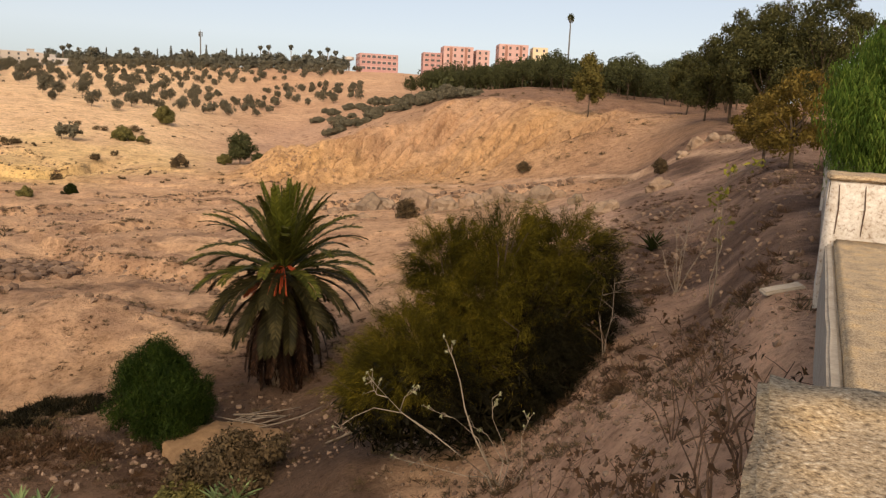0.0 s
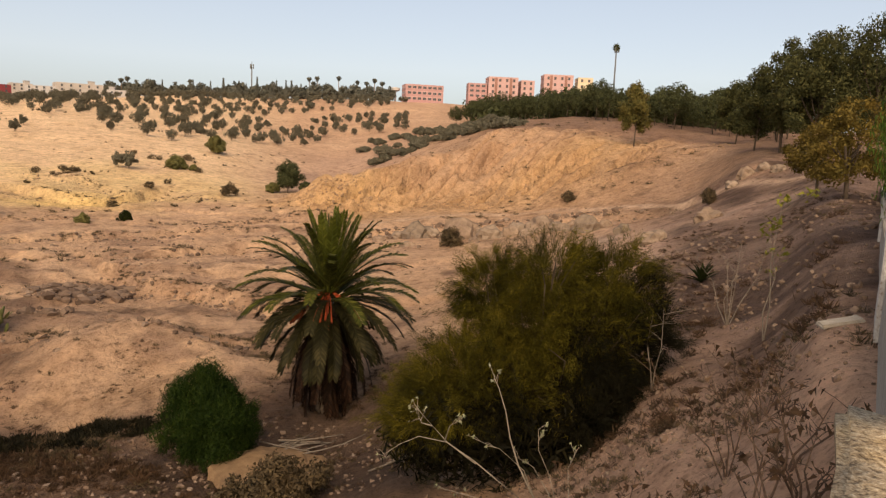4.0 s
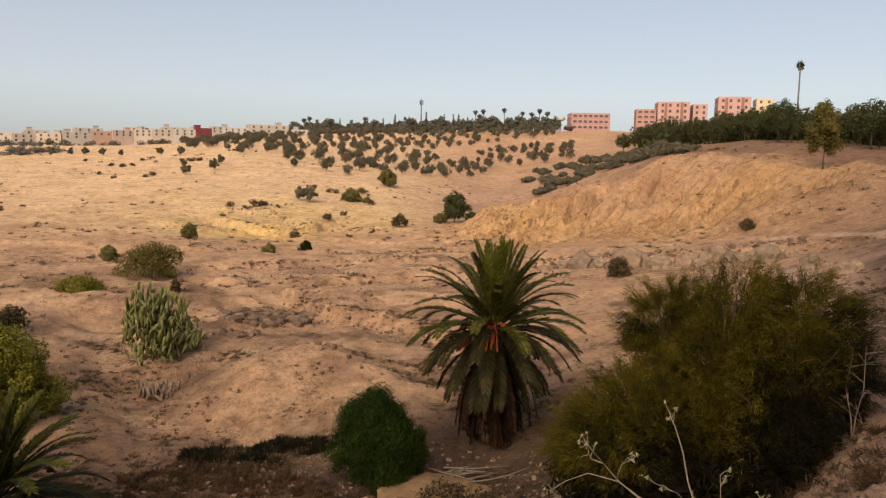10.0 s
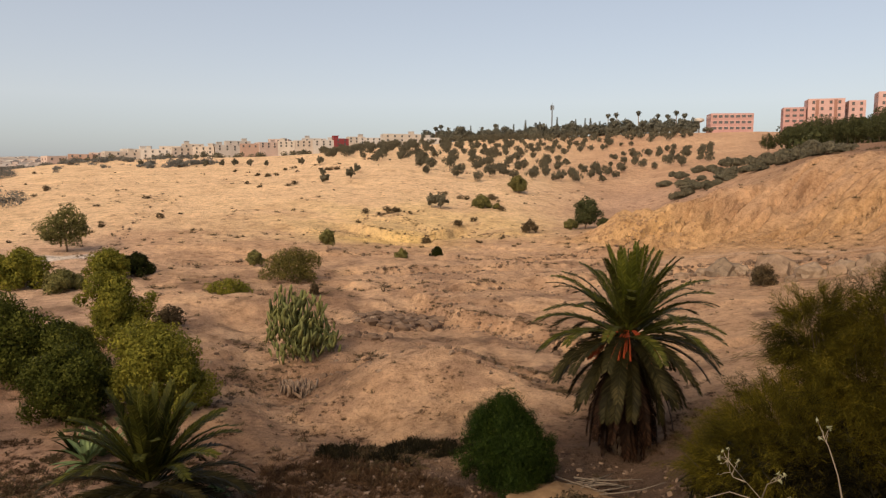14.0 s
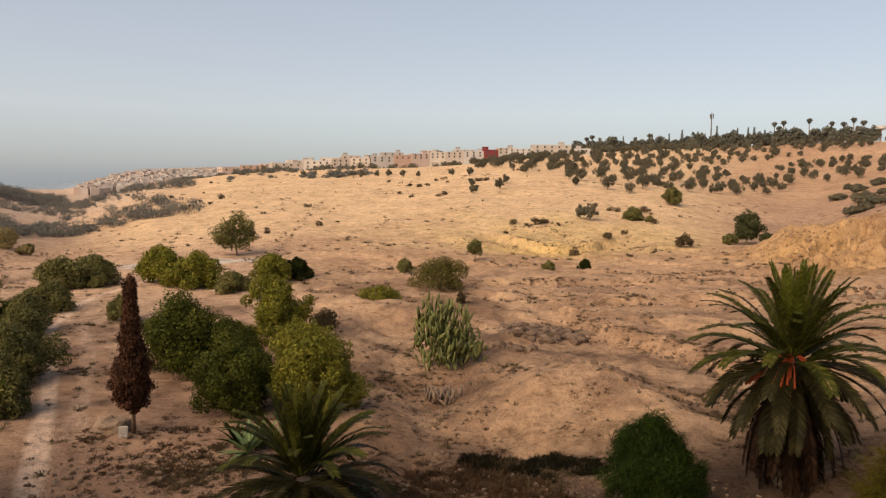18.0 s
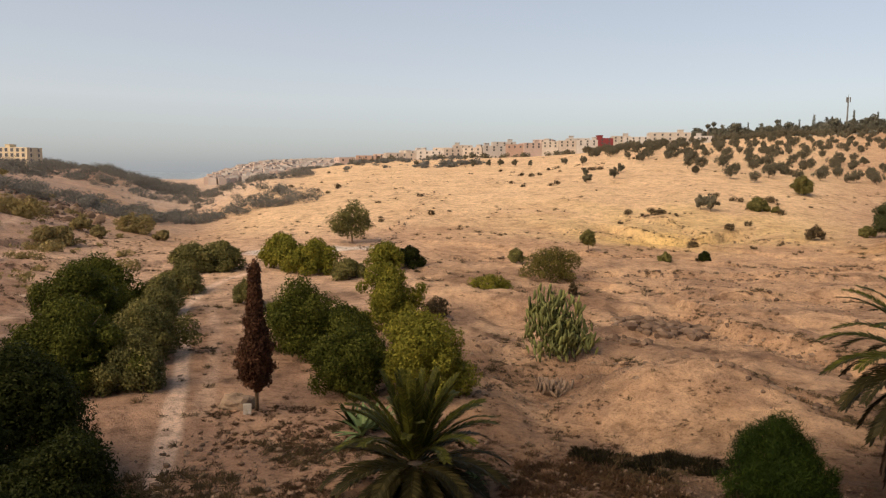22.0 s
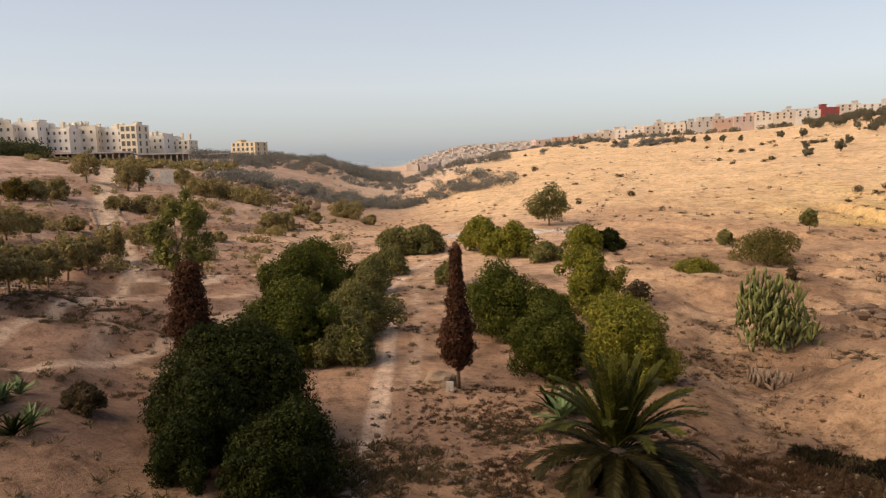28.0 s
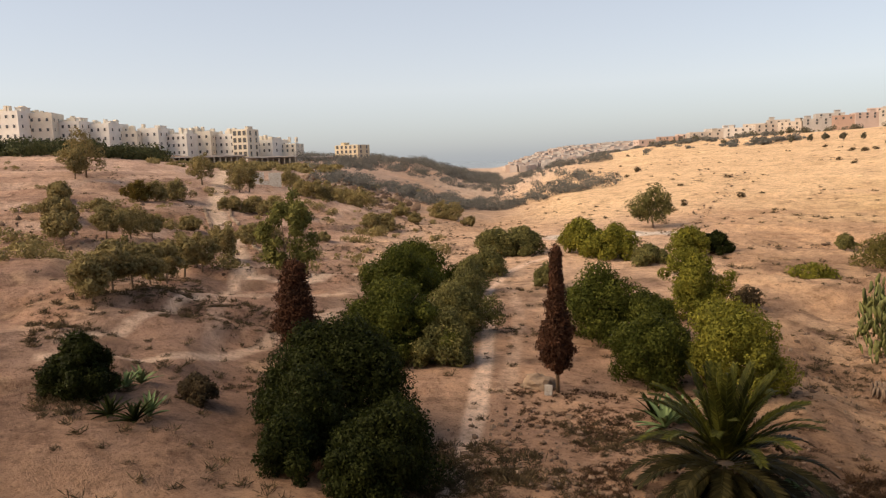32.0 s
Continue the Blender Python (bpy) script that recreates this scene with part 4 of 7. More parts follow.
def date_palm(name, x, y, trunk_h, reach, rings, label, seed, fruit=True, turn=0.0, dead=True):
    rng = np.random.default_rng(seed)
    root = thing(name, x, y, label, "palm", "date palms", turn)
    rad, pts = [], []
    for i in range(24):
        u = i / 23
        pts.append((0.06 * math.sin(u * 3), 0, -0.4 + (trunk_h + 0.5) * u))
        rad.append((0.42 if i % 2 else 0.36) * (1.12 - 0.3 * u + 0.25 * (u > 0.8)))
    v, f = tube(pts, rad, 12)
    part("trunk", mesh_of("trunk", v, f, DARK_BARK, False), root, "stout trunk rough with old leaf bases")
    for rise, count, size, stuff in rings:
        variants = [frond_mesh(rng, reach * size, rise + dr, stuff, 76 if stuff is not DRY_FROND else 44, (0.33 if rise > 55 else 0.40 if rise > 30 else 0.47) if stuff is not DRY_FROND else 0.36, 0.056) for dr in (-6, 0, 6)]
        for k in range(count):
            a = 360 * (k + 0.5 * rng.random()) / count + rise * 3
            ob = part("dead_frond" if stuff is DRY_FROND else "frond", variants[k % 3], root, "hanging dry brown frond" if stuff is DRY_FROND else "")
            out = 0.16 if rise > 40 else 0.26
            ob.matrix_basis = pose(out * math.cos(radians(a)), out * math.sin(radians(a)), trunk_h + (0.32 if rise > 40 else 0.12 if rise > -20 else -0.25), rng.normal() * 6, 0, a)
    if fruit:
        for a in (232, 276, 318):
            strands = []
            for k in range(9):
                w, ln = radians(a + rng.normal() * 6), 0.5 + 0.2 * rng.random()
                s = Vector((0.3 * math.cos(w), 0.3 * math.sin(w), trunk_h + 0.38))
                e = s + Vector((math.cos(w) * (ln + 0.6), math.sin(w) * (ln + 0.6), -0.65 - 0.4 * rng.random()))
                strands.append(tube([s, s.lerp(e, 0.55) + Vector((0, 0, 0.22)), e], [0.016, 0.026, 0.042], 4))
            v, f = join(*strands)
            part("fruit_stalk", mesh_of("fruit_stalk", v, f, FRUIT), root, "orange-red fruit stalks")
    return root


FRUIT = plain_mat("orange_dates", (0.16, 0.018, 0.008), (0.36, 0.07, 0.015), 9.0, 0.6)
date_palm("date_palm", -5.65, 25.4, 4.1, 3.15,
          ((86, 6, 0.92, PALM_NEW), (75, 9, 0.98, PALM_NEW), (60, 11, 1.02, PALM_LEAF), (44, 13, 1.02, PALM_LEAF), (26, 15, 1.0, PALM_LEAF), (8, 16, 0.98, PALM_OLD),
           (-14, 15, 0.92, PALM_OLD), (-38, 14, 0.84, PALM_OLD), (-58, 16, 1.05, DRY_FROND), (-74, 22, 1.2, DRY_FROND), (-85, 18, 1.28, DRY_FROND)),
          "large date palm with drooping fronds, dry skirt and orange fruit", 3)
date_palm("date_palm", -16.3, 14.05, 1.0, 2.7,
          ((82, 9, 0.95, PALM_LEAF), (66, 13, 1.0, PALM_LEAF), (46, 14, 1.0, PALM_LEAF), (20, 15, 1.0, PALM_OLD), (-4, 14, 0.9, PALM_OLD), (-28, 12, 0.8, PALM_OLD), (-50, 12, 0.6, DRY_FROND)),
          "younger date palm with a short trunk below the road", 8, False, 40)


# ---- feathery tamarisk on the embankment ----
def tamarisk(x, y):
    rng = np.random.default_rng(21)
    root = thing("tamarisk", x, y, "feathery olive-green tamarisk growing on the embankment", "shrub")
    twigs = []
    clumps = ((-2.1, 0.3, 0.9, 0.95, 1.1, 1.0), (-1.3, -0.1, 1.5, 1.3, 1.3, 1.3), (-0.4, 0.2, 1.5, 1.3, 1.4, 1.3), (-0.1, 0.5, 2.7, 1.3, 1.3, 1.3), (0.9, 0.2, 2.6, 1.3, 1.3, 1.4),
              (1.4, 0.9, 2.2, 1.2, 1.3, 1.3), (2.0, 0.6, 2.9, 0.8, 0.9, 1.2), (-0.9, 0.6, 3.3, 0.75, 0.8, 1.0), (0.2, 0.2, 3.9, 0.8, 0.8, 0.8), (1.5, 0.5, 3.8, 0.9, 0.8, 0.8), (0.9, -0.3, 1.5, 1.1, 1.0, 1.1))
    for cx, cy, cz, rx, ry, rz in clumps:
        v, f = (tube([(cx * 0.15, cy * 0.15, -0.3), (cx * 0.45, cy * 0.5, cz * 0.5), (cx, cy, cz + rz * 0.5)], [0.06, 0.045, 0.01], 5))
        part("stem", mesh_of("stem", v, f, DARK_BARK, True), root)
        for k in range(6):
            d = rng.normal(size=3) * 0.6
            twigs.append(tube([(cx * 0.5, cy * 0.5, cz * 0.55), (cx + d[0] * rx * 0.5, cy + d[1] * ry * 0.5, cz), (cx + d[0] * rx, cy + d[1] * ry, cz + rz * (0.3 + 0.5 * rng.random()))], [0.025, 0.016, 0.005], 4))
    v, f = join(*twigs)
    tagged(part("twig_work", mesh_of("twig_work", v, f, DARK_BARK), root, "thin brown twigs"), kind="stuff")
    # fountains of needle-fine green twigs that rise and nod
    c = np.array(clumps)
    w = c[:, 3] * c[:, 4] + c[:, 4] * c[:, 5]
    plumes, per = 3000, 120
    pick = rng.choice(len(c), plumes, p=w / w.sum())
    d = rng.normal(size=(plumes, 3))
    d /= np.linalg.norm(d, axis=1)[:, None]
    d[:, 2] = np.where(d[:, 2] < -0.3, d[:, 2] * 0.6, d[:, 2])
    p = c[pick, :3] + d * c[pick, 3:] * (0.25 + 0.62 * rng.random(plumes) ** 0.5)[:, None]
    a = d * 0.55 + rng.normal(size=(plumes, 3)) * 0.25 + np.array((0, 0, 0.55))
    a /= np.linalg.norm(a, axis=1)[:, None]
    ln = (0.30 + 0.42 * rng.random(plumes))[:, None]
    u = rng.random((plumes * per, 1))
    P, A, L, D = (np.repeat(q, per, 0) for q in (p, a, ln, d))
    start = P + A * L * u + D * (0.22 * L * u * u) + rng.normal(size=(plumes * per, 3)) * 0.045
    start[:, 2] -= (0.34 * L * u * u)[:, 0]
    way = A * (0.9 - 0.5 * u) + D * 0.35 * u + rng.normal(size=start.shape) * 0.30
    way[:, 2] -= 0.55 * u[:, 0]
    way /= np.linalg.norm(way, axis=1)[:, None]
    side = np.cross(way, rng.normal(size=start.shape))
    side /= np.linalg.norm(side, axis=1)[:, None]
    m = (0.10 + 0.13 * rng.random((len(start), 1))) * (1.2 - 0.5 * u)
    v = np.stack([start + side * 0.0042, start + way * m, start - side * 0.0042], 1)
    # near-black leaves inside the clumps stand in for self-shade
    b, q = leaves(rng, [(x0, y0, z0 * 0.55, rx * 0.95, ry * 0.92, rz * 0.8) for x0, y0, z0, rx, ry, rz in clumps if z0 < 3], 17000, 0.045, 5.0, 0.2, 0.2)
    part("dry_foliage", mesh_of("dry_foliage", b, q, SHADE_LEAF), root, "inner twigs, near-black to stand for shade")
    # foliage below a slanting line takes the shade colour, most at lower right
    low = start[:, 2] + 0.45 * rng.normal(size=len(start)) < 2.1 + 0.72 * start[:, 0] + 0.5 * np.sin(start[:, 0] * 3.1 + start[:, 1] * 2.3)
    for name, keep, leaf in (("foliage", ~low, TAMARISK_LEAF), ("lower_foliage", low, SHADE_LEAF)):
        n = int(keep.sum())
        part(name, mesh_of(name, v[keep].reshape(-1, 3), np.arange(n * 3).reshape(-1, 3), leaf), root, "" if leaf is TAMARISK_LEAF else "lower twigs, near-black to stand for shade")


tamarisk(1.0, 14.1)


# ---- bare and dry plants on the embankment ----
def twig_bush(name, x, y, h, branches, material, label, seed, spread=0.6, leaf=None, thick=0.02, lean=(0, 0), group="", leaf_size=0.05, leaf_count=30):
    rng = np.random.default_rng(seed)
    root = thing(name, x, y, label, "shrub", group)
    pieces, tips = [], []
    for i in range(branches):
        a = 2.4 * i + rng.random()
        ln = h * (0.6 + 0.45 * rng.random())
        e = Vector((math.cos(a) * spread * ln * (0.3 + 0.8 * rng.random()) + lean[0] * ln, math.sin(a) * spread * ln * (0.3 + 0.8 * rng.random()) + lean[1] * ln, ln * (0.75 + 0.25 * rng.random())))
        m = e * 0.5 + Vector((rng.normal() * 0.08 * ln, rng.normal() * 0.08 * ln, ln * 0.06))
        pieces.append(tube([(0, 0, -0.1), e * 0.25 + Vector((rng.normal() * 0.03 * ln, 0, 0)), m, e], [thick, thick * 0.8, thick * 0.55, thick * 0.25], 5))
        tips.append(e)
        for k in range(4):
            s = m.lerp(e, 0.15 + 0.7 * rng.random()) if k else (e * 0.3).lerp(m, 0.6)
            q = s + Vector((rng.normal(), rng.normal(), 0.5 + 0.6 * rng.random())) * ln * 0.15
            pieces.append(tube([s, s.lerp(q, 0.5) + Vector((0, 0, 0.01)), q], [thick * 0.45, thick * 0.3, thick * 0.15], 4))
            tips.append(q)
    v, f = join(*pieces)
    part("stem_work", mesh_of("stem_work", v, f, material), root)
    if leaf:
        blobs = [(*t, 0.09 * h * 0.6, 0.09 * h * 0.6, 0.08 * h * 0.6) for t in tips]
        v, f = leaves(rng, blobs, leaf_count, leaf_size, 2.0, 0.2, 0.1)
        part("leaves", mesh_of("leaves", v, f, leaf), root)
    return root


GREY_LEAF = leaf_mat("grey_felt_leaf", (0.16, 0.17, 0.10), (0.28, 0.28, 0.18), (0.42, 0.40, 0.28), 0.1)


def forked_shrub(x, y, label):
    """A dead shrub: a few long crooked branches that lean out over the slope, drawn as right, up, away in metres."""
    rng = np.random.default_rng(30)
    root = thing("bare_shrub", x, y, label, "shrub", "bare shrubs")
    runs = (((0, -0.1, 0), (-0.1, 0.2, 0), (-0.5, 0.52, -0.1), (-0.8, 0.78, -0.15), (-1.12, 1.0, -0.2), (-1.42, 1.32, -0.2), (-1.52, 1.44, -0.2)),
            ((-0.8, 0.76, -0.15), (-1.15, 0.9, 0.1), (-1.48, 0.92, 0.25), (-1.72, 0.8, 0.3), (-1.92, 0.63, 0.3)),
            ((-1.15, 1.04, -0.2), (-1.1, 1.24, -0.3), (-0.98, 1.34, -0.35)), ((-1.3, 1.2, -0.2), (-1.42, 1.2, -0.1), (-1.5, 1.3, 0)),
            ((0, 0.1, 0), (-0.32, 0.7, 0.1), (-0.4, 1.0, 0.15), (-0.48, 1.32, 0.15), (-0.58, 1.62, 0.1), (-0.64, 1.72, 0.1)),
            ((0.05, 0, 0), (0.12, 0.4, -0.1), (0.05, 0.68, -0.15), (-0.1, 0.98, -0.15), (-0.14, 1.24, -0.2)), ((-0.02, 0.2, 0), (-0.22, 0.62, 0.2), (-0.52, 0.82, 0.3), (-0.8, 0.9, 0.35)),
            ((0.15, 0, 0), (0.3, 0.3, 0.1), (0.28, 0.66, 0.2), (0.36, 0.9, 0.2)), ((0, 0, 0), (0.1, 0.3, 0.3), (-0.12, 0.56, 0.5), (-0.3, 0.6, 0.6)), ((-0.1, 0.2, 0), (-0.4, 0.28, -0.2), (-0.8, 0.42, -0.3), (-1.2, 0.5, -0.3)))
    tips = []
    for k, run in enumerate(runs):
        pts = [(1.28 * a + rng.normal() * 0.012, c, 1.28 * b + rng.normal() * 0.012) for a, b, c in run]
        n = len(pts)
        t = 0.016 if k in (0, 4) else 0.010
        v, f = tube(pts, [t * (1 - 0.7 * i / (n - 1)) for i in range(n)], 6)
        part("branch", mesh_of("branch", v, f, PALE_WOOD, True), root)
        tips += [pts[-1], pts[-2]]
    twigs = []
    ends = []
    for k in range(46):
        a, b = Vector(tips[2 * (k % (len(tips) // 2))]), Vector(tips[2 * (k % (len(tips) // 2)) + 1])
        p = a.lerp(b, 0.9 * rng.random())
        d = (a - b).normalized() * 0.10 + Vector((rng.normal(), rng.normal(), rng.normal() + 0.3)) * 0.055
        twigs.append(tube([p, p + d * 0.55 + Vector((0, 0, 0.01)), p + d], [0.005, 0.004, 0.002], 4))
        ends.append(p + d)
    v, f = join(*twigs)
    tagged(part("twig_work", mesh_of("twig_work", v, f, PALE_WOOD), root), kind="stuff")
    v, f = leaves(rng, [(*t, 0.03, 0.03, 0.03) for t in ends], 150, 0.022, 2.2, 0.1, 0.2)
    tagged(part("leaves", mesh_of("leaves", v, f, GREY_LEAF), root, "few grey felted leaves"), kind="stuff")


forked_shrub(*polar(-5.3, 10.3), "leafless pale grey shrub with long forked branches")
twig_bush("bare_shrub", *polar(-18.2, 17.5), 2.5, 6, GREY_WOOD, "leafless pale shrub with forked branches on the slope", 33, 0.45, None, 0.013, (0.0, 0.1), "bare shrubs")
twig_bush("dry_stalk", *polar(-20.7, 15.0), 3.1, 2, GREY_WOOD, "tall thin dry stalk with a leafy yellow tip", 34, 0.06, LIME_LEAF, 0.015, (0, 0), "dry stalks", 0.05, 110)
twig_bush("dry_stalk", *polar(-13.2, 14.0), 2.6, 2, GREY_WOOD, "tall thin dry stalk on the slope", 35, 0.05, None, 0.014, (0, 0), "dry stalks")
twig_bush("dry_stalk", *polar(82.5, 13.5), 2.2, 3, GREY_WOOD, "tall thin pale stalk with few grey leaves below the road", 36, 0.12, GREY_LEAF, 0.014, (0, 0), "dry stalks", 0.03, 60)
twig_bush("dry_stalk", *polar(78.8, 12.5), 1.5, 4, GREY_WOOD, "pale stalk with few grey leaves below the road", 37, 0.3, GREY_LEAF, 0.012, (0, 0), "dry stalks", 0.03, 60)
for i, (a, r, h, n) in enumerate(((-21.5, 4.6, 1.0, 4), (-22.4, 5.4, 1.2, 5), (-18.2, 5.0, 0.9, 3), (-23.6, 4.1, 0.9, 5), (-22.9, 6.6, 1.1, 4), (-14.6, 6.8, 0.8, 4), (-13.0, 7.4, 0.7, 4), (-19.0, 7.6, 1.2, 5), (-21.0, 9.0, 1.3, 5), (-9.4, 8.1, 1.0, 4), (-17.0, 6.2, 0.5, 5), (-24.2, 5.8, 0.8, 8))):
    twig_bush("dry_weed", *polar(a, r), h, n, DRY_STEM, "brown dried-out weed with brittle leaves on the slope", 40 + i, 0.75, DRY_LEAF, 0.013 if r < 7 else 0.010, (0, 0), "dry weeds", 0.03, 60)

# ---- single trees and bushes of the valley: bearing, distance, width, height, clear stem ----
tree("pepper_bush", -8.35, 21.2, 2.6, 3.5, 0.1, PEPPER_DARK, "upright bright green bush beside the palm", "bush", "", 101, 48000, 0.017, 80, 7.5, -0.9, 4, shell=0.3)


def cypress(x, y, w, h, label, seed, leaf, top=1.0, leaf_count=30000):
    rng = np.random.default_rng(seed)
    root = thing("cypress", x, y, label, "tree", "cypresses")
    v, f = tube([(0, 0, -0.3), (0.02, 0, h * 0.5), (0, 0, h * 0.95)], [0.09, 0.06, 0.01], 7)
    part("trunk", mesh_of("trunk", v, f, BARK, True), root)
    blobs = []
    for i in range(74):
        u = (i + 0.5) / 74
        k = w * 0.5 * (min(1.0, 0.62 + u * 2.2) if u < 0.18 else (1 - 0.9 * (u - 0.18) / 0.82 * top)) * (0.72 + 0.46 * rng.random())
        a = 2.4 * i
        s = 0.10 * w + 0.3 * k
        blobs.append((math.cos(a) * (k - s) * 0.95, math.sin(a) * (k - s) * 0.95, h * (0.17 + 0.80 * u), s, s, h * 0.045))
    v, f = leaves(rng, blobs, leaf_count, 0.048, 2.2, -0.8, 0.2)
    part("crown", mesh_of("crown", v, f, leaf), root)
    return root


CYPRESS_LEAF = leaf_mat("dead_cypress_leaf", (0.030, 0.013, 0.009), (0.068, 0.031, 0.019), (0.12, 0.058, 0.035), 0.1)
cypress(*polar(61.45, 31.2), 1.75, 6.3, "slim dead brown cypress on bare ground", 111, CYPRESS_LEAF)
cypress(*polar(81.7, 36.5), 2.7, 4.9, "stout rust-brown cypress above the thicket", 112, CYPRESS_LEAF, 0.6)
B = "bushes along the footpath"
PATH_BUSHES = (
    (58.2, 41.5, 5.0, 4.6, 0.2, GREEN_LEAF, 7000, 0.14, "dense dark green bush beside the footpath"),
    (54.8, 43.5, 3.6, 2.9, 0.2, GREEN_LEAF, 4500, 0.13, "rounded fresh green bush by the path"),
    (54.5, 33.2, 3.4, 3.7, 0.2, GREEN_LEAF, 6500, 0.12, "dense green bush near the young palm"),
    (52.9, 36.5, 2.4, 2.6, 0.2, GREEN_LEAF, 3000, 0.12, "rounded green bush near the path"),
    (48.3, 33.6, 4.5, 4.4, 0.3, LIME_LEAF, 8500, 0.12, "broad yellow-green bush catching the light"),
    (51.1, 47.5, 4.0, 5.2, 0.3, LIME_LEAF, 5500, 0.15, "tall olive-green bush with a ragged crown"),
    (62.1, 58.0, 2.2, 2.3, 0.2, OLIVE_LEAF, 1800, 0.15, "yellowish bush behind the cypress"),
    (59.2, 76.5, 4.8, 4.1, 0.2, LIME_LEAF, 4500, 0.19, "rounded yellow-green bush on the valley floor"),
    (57.0, 73.5, 4.7, 3.6, 0.1, LIME_LEAF, 4500, 0.18, "rounded green bush on the valley floor"),
    (54.3, 69.0, 3.4, 2.1, 0.1, OLIVE_LEAF, 2200, 0.16, "low grey-green bush on dry ground"),
    (51.5, 74.5, 4.0, 3.0, 0.1, LIME_LEAF, 2800, 0.18, "olive-green bush on the valley floor"))
FLOOR_BUSHES = (
    (49.5, 75.5, 2.7, 2.4, 0.1, DEEP_LEAF, 1900, 0.17, "small dark green bush on dry ground"),
    (65.8, 77.5, 4.4, 3.3, 0.1, OLIVE_LEAF, 3200, 0.19, "olive-green bush at the bend of the path"),
    (63.8, 78.5, 4.4, 3.4, 0.1, OLIVE_LEAF, 3200, 0.19, "grey-green bush at the bend of the path"),
    (66.7, 66.0, 3.7, 2.6, 0.1, OLIVE_LEAF, 2800, 0.17, "olive-green bush beside the footpath"),
    (68.3, 56.5, 3.4, 3.0, 0.1, OLIVE_LEAF, 3200, 0.15, "olive-green bush beside the footpath"),
    (68.6, 48.5, 3.4, 3.3, 0.1, OLIVE_LEAF, 3600, 0.14, "olive-green bush beside the footpath"),
    (69.0, 42.0, 3.4, 3.5, 0.1, OLIVE_LEAF, 4200, 0.13, "grey-green bush beside the footpath"),
    (70.2, 36.0, 3.0, 3.0, 0.1, OLIVE_LEAF, 4200, 0.12, "dull green bush beside the footpath"),
    (74.3, 37.0, 5.4, 4.4, 0.3, GREEN_LEAF, 12000, 0.13, "big round dark green tree"),
    (72.2, 57.0, 5.4, 4.6, 0.3, GREEN_LEAF, 6500, 0.16, "round green tree behind the thicket"),
    (73.5, 50.0, 5.2, 4.4, 0.3, GREEN_LEAF, 5500, 0.16, "olive-green tree behind the thicket"))
THICKET_TREES = (
    (78.0, 25.6, 5.2, 4.4, 0.3, DEEP_LEAF, 12000, 0.11, "big dark green tree with a dense crown"),
    (81.0, 26.0, 3.6, 4.2, 0.3, DEEP_LEAF, 8000, 0.11, "dark green tree with a dense crown"),
    (81.0, 22.2, 3.1, 3.1, 0.2, DEEP_LEAF, 6500, 0.10, "dull dark bush in the shade"),
    (75.1, 20.3, 3.4, 2.8, 0.1, DEEP_LEAF, 7000, 0.09, "rounded dull green bush in the shade"),
    (77.2, 18.8, 1.8, 1.7, 0.1, DEEP_LEAF, 4500, 0.09, "low dark green bush in the shade"),
    (82.8, 20.3, 1.9, 1.9, 0.1, DEEP_LEAF, 3500, 0.09, "low dull bush in the shade"),
    (89.2, 27.0, 1.4, 1.15, 0.0, SCRUB_LEAF, 2200, 0.09, "low brown rounded shrub on bare soil"),
    (96.9, 27.0, 2.2, 2.2, 0.1, DEEP_LEAF, 5000, 0.11, "dark straggling bush on the slope"),
    (38.4, 69.0, 5.0, 3.5, 0.3, YOUNG_LEAF, 2600, 0.15, "airy yellow-green bush on the valley floor"),
    (43.2, 63.2, 3.2, 1.7, 0.0, LIME_LEAF, 900, 0.16, "low straggling yellow-green bush"),
    (41.2, 77.5, 1.8, 1.7, 0.4, OLIVE_LEAF, 900, 0.16, "small round tree on a thin stem"))
DRY_BUSHES = (
    (35.7, 89.0, 2.2, 2.3, 0.6, OLIVE_LEAF, 900, 0.18, "small round tree on a thin stem"),
    (30.0, 83.3, 1.4, 1.2, 0.0, OLIVE_LEAF, 800, 0.16, "small round dark bush on bare soil"),
    (27.2, 86.5, 1.4, 1.4, 0.0, DEEP_LEAF, 800, 0.16, "small round dark bush on bare soil"),
    (36.8, 60.0, 0.8, 1.3, 0.1, SCRUB_LEAF, 300, 0.12, "small dry bush on bare soil"),
    (47.5, 52.0, 1.8, 1.6, 0.1, SCRUB_LEAF, 900, 0.13, "greyish dry bush on bare soil"),
    (49.3, 42.5, 2.6, 2.2, 0.1, SCRUB_LEAF, 1500, 0.12, "greyish dry bush behind the bright one"),
    (15.7, 118.0, 5.2, 5.0, 0.8, PINE_LEAF, 2600, 0.22, "dark round tree in the gully"),
    (14.3, 116.0, 2.2, 1.9, 0.2, PINE_LEAF, 1200, 0.2, "small dark bush beside the gully tree"),
    (16.8, 117.0, 2.2, 1.8, 0.2, OLIVE_LEAF, 1200, 0.2, "dark bush beside the gully tree"),
    (20.0, 108.0, 2.4, 2.1, 0.2, SCRUB_LEAF, 500, 0.2, "dry brown bush at the gully"),
    (23.8, 132.0, 3.0, 2.5, 0.2, OLIVE_LEAF, 1600, 0.24, "broad grey-green bush at the foot of the orchard"))
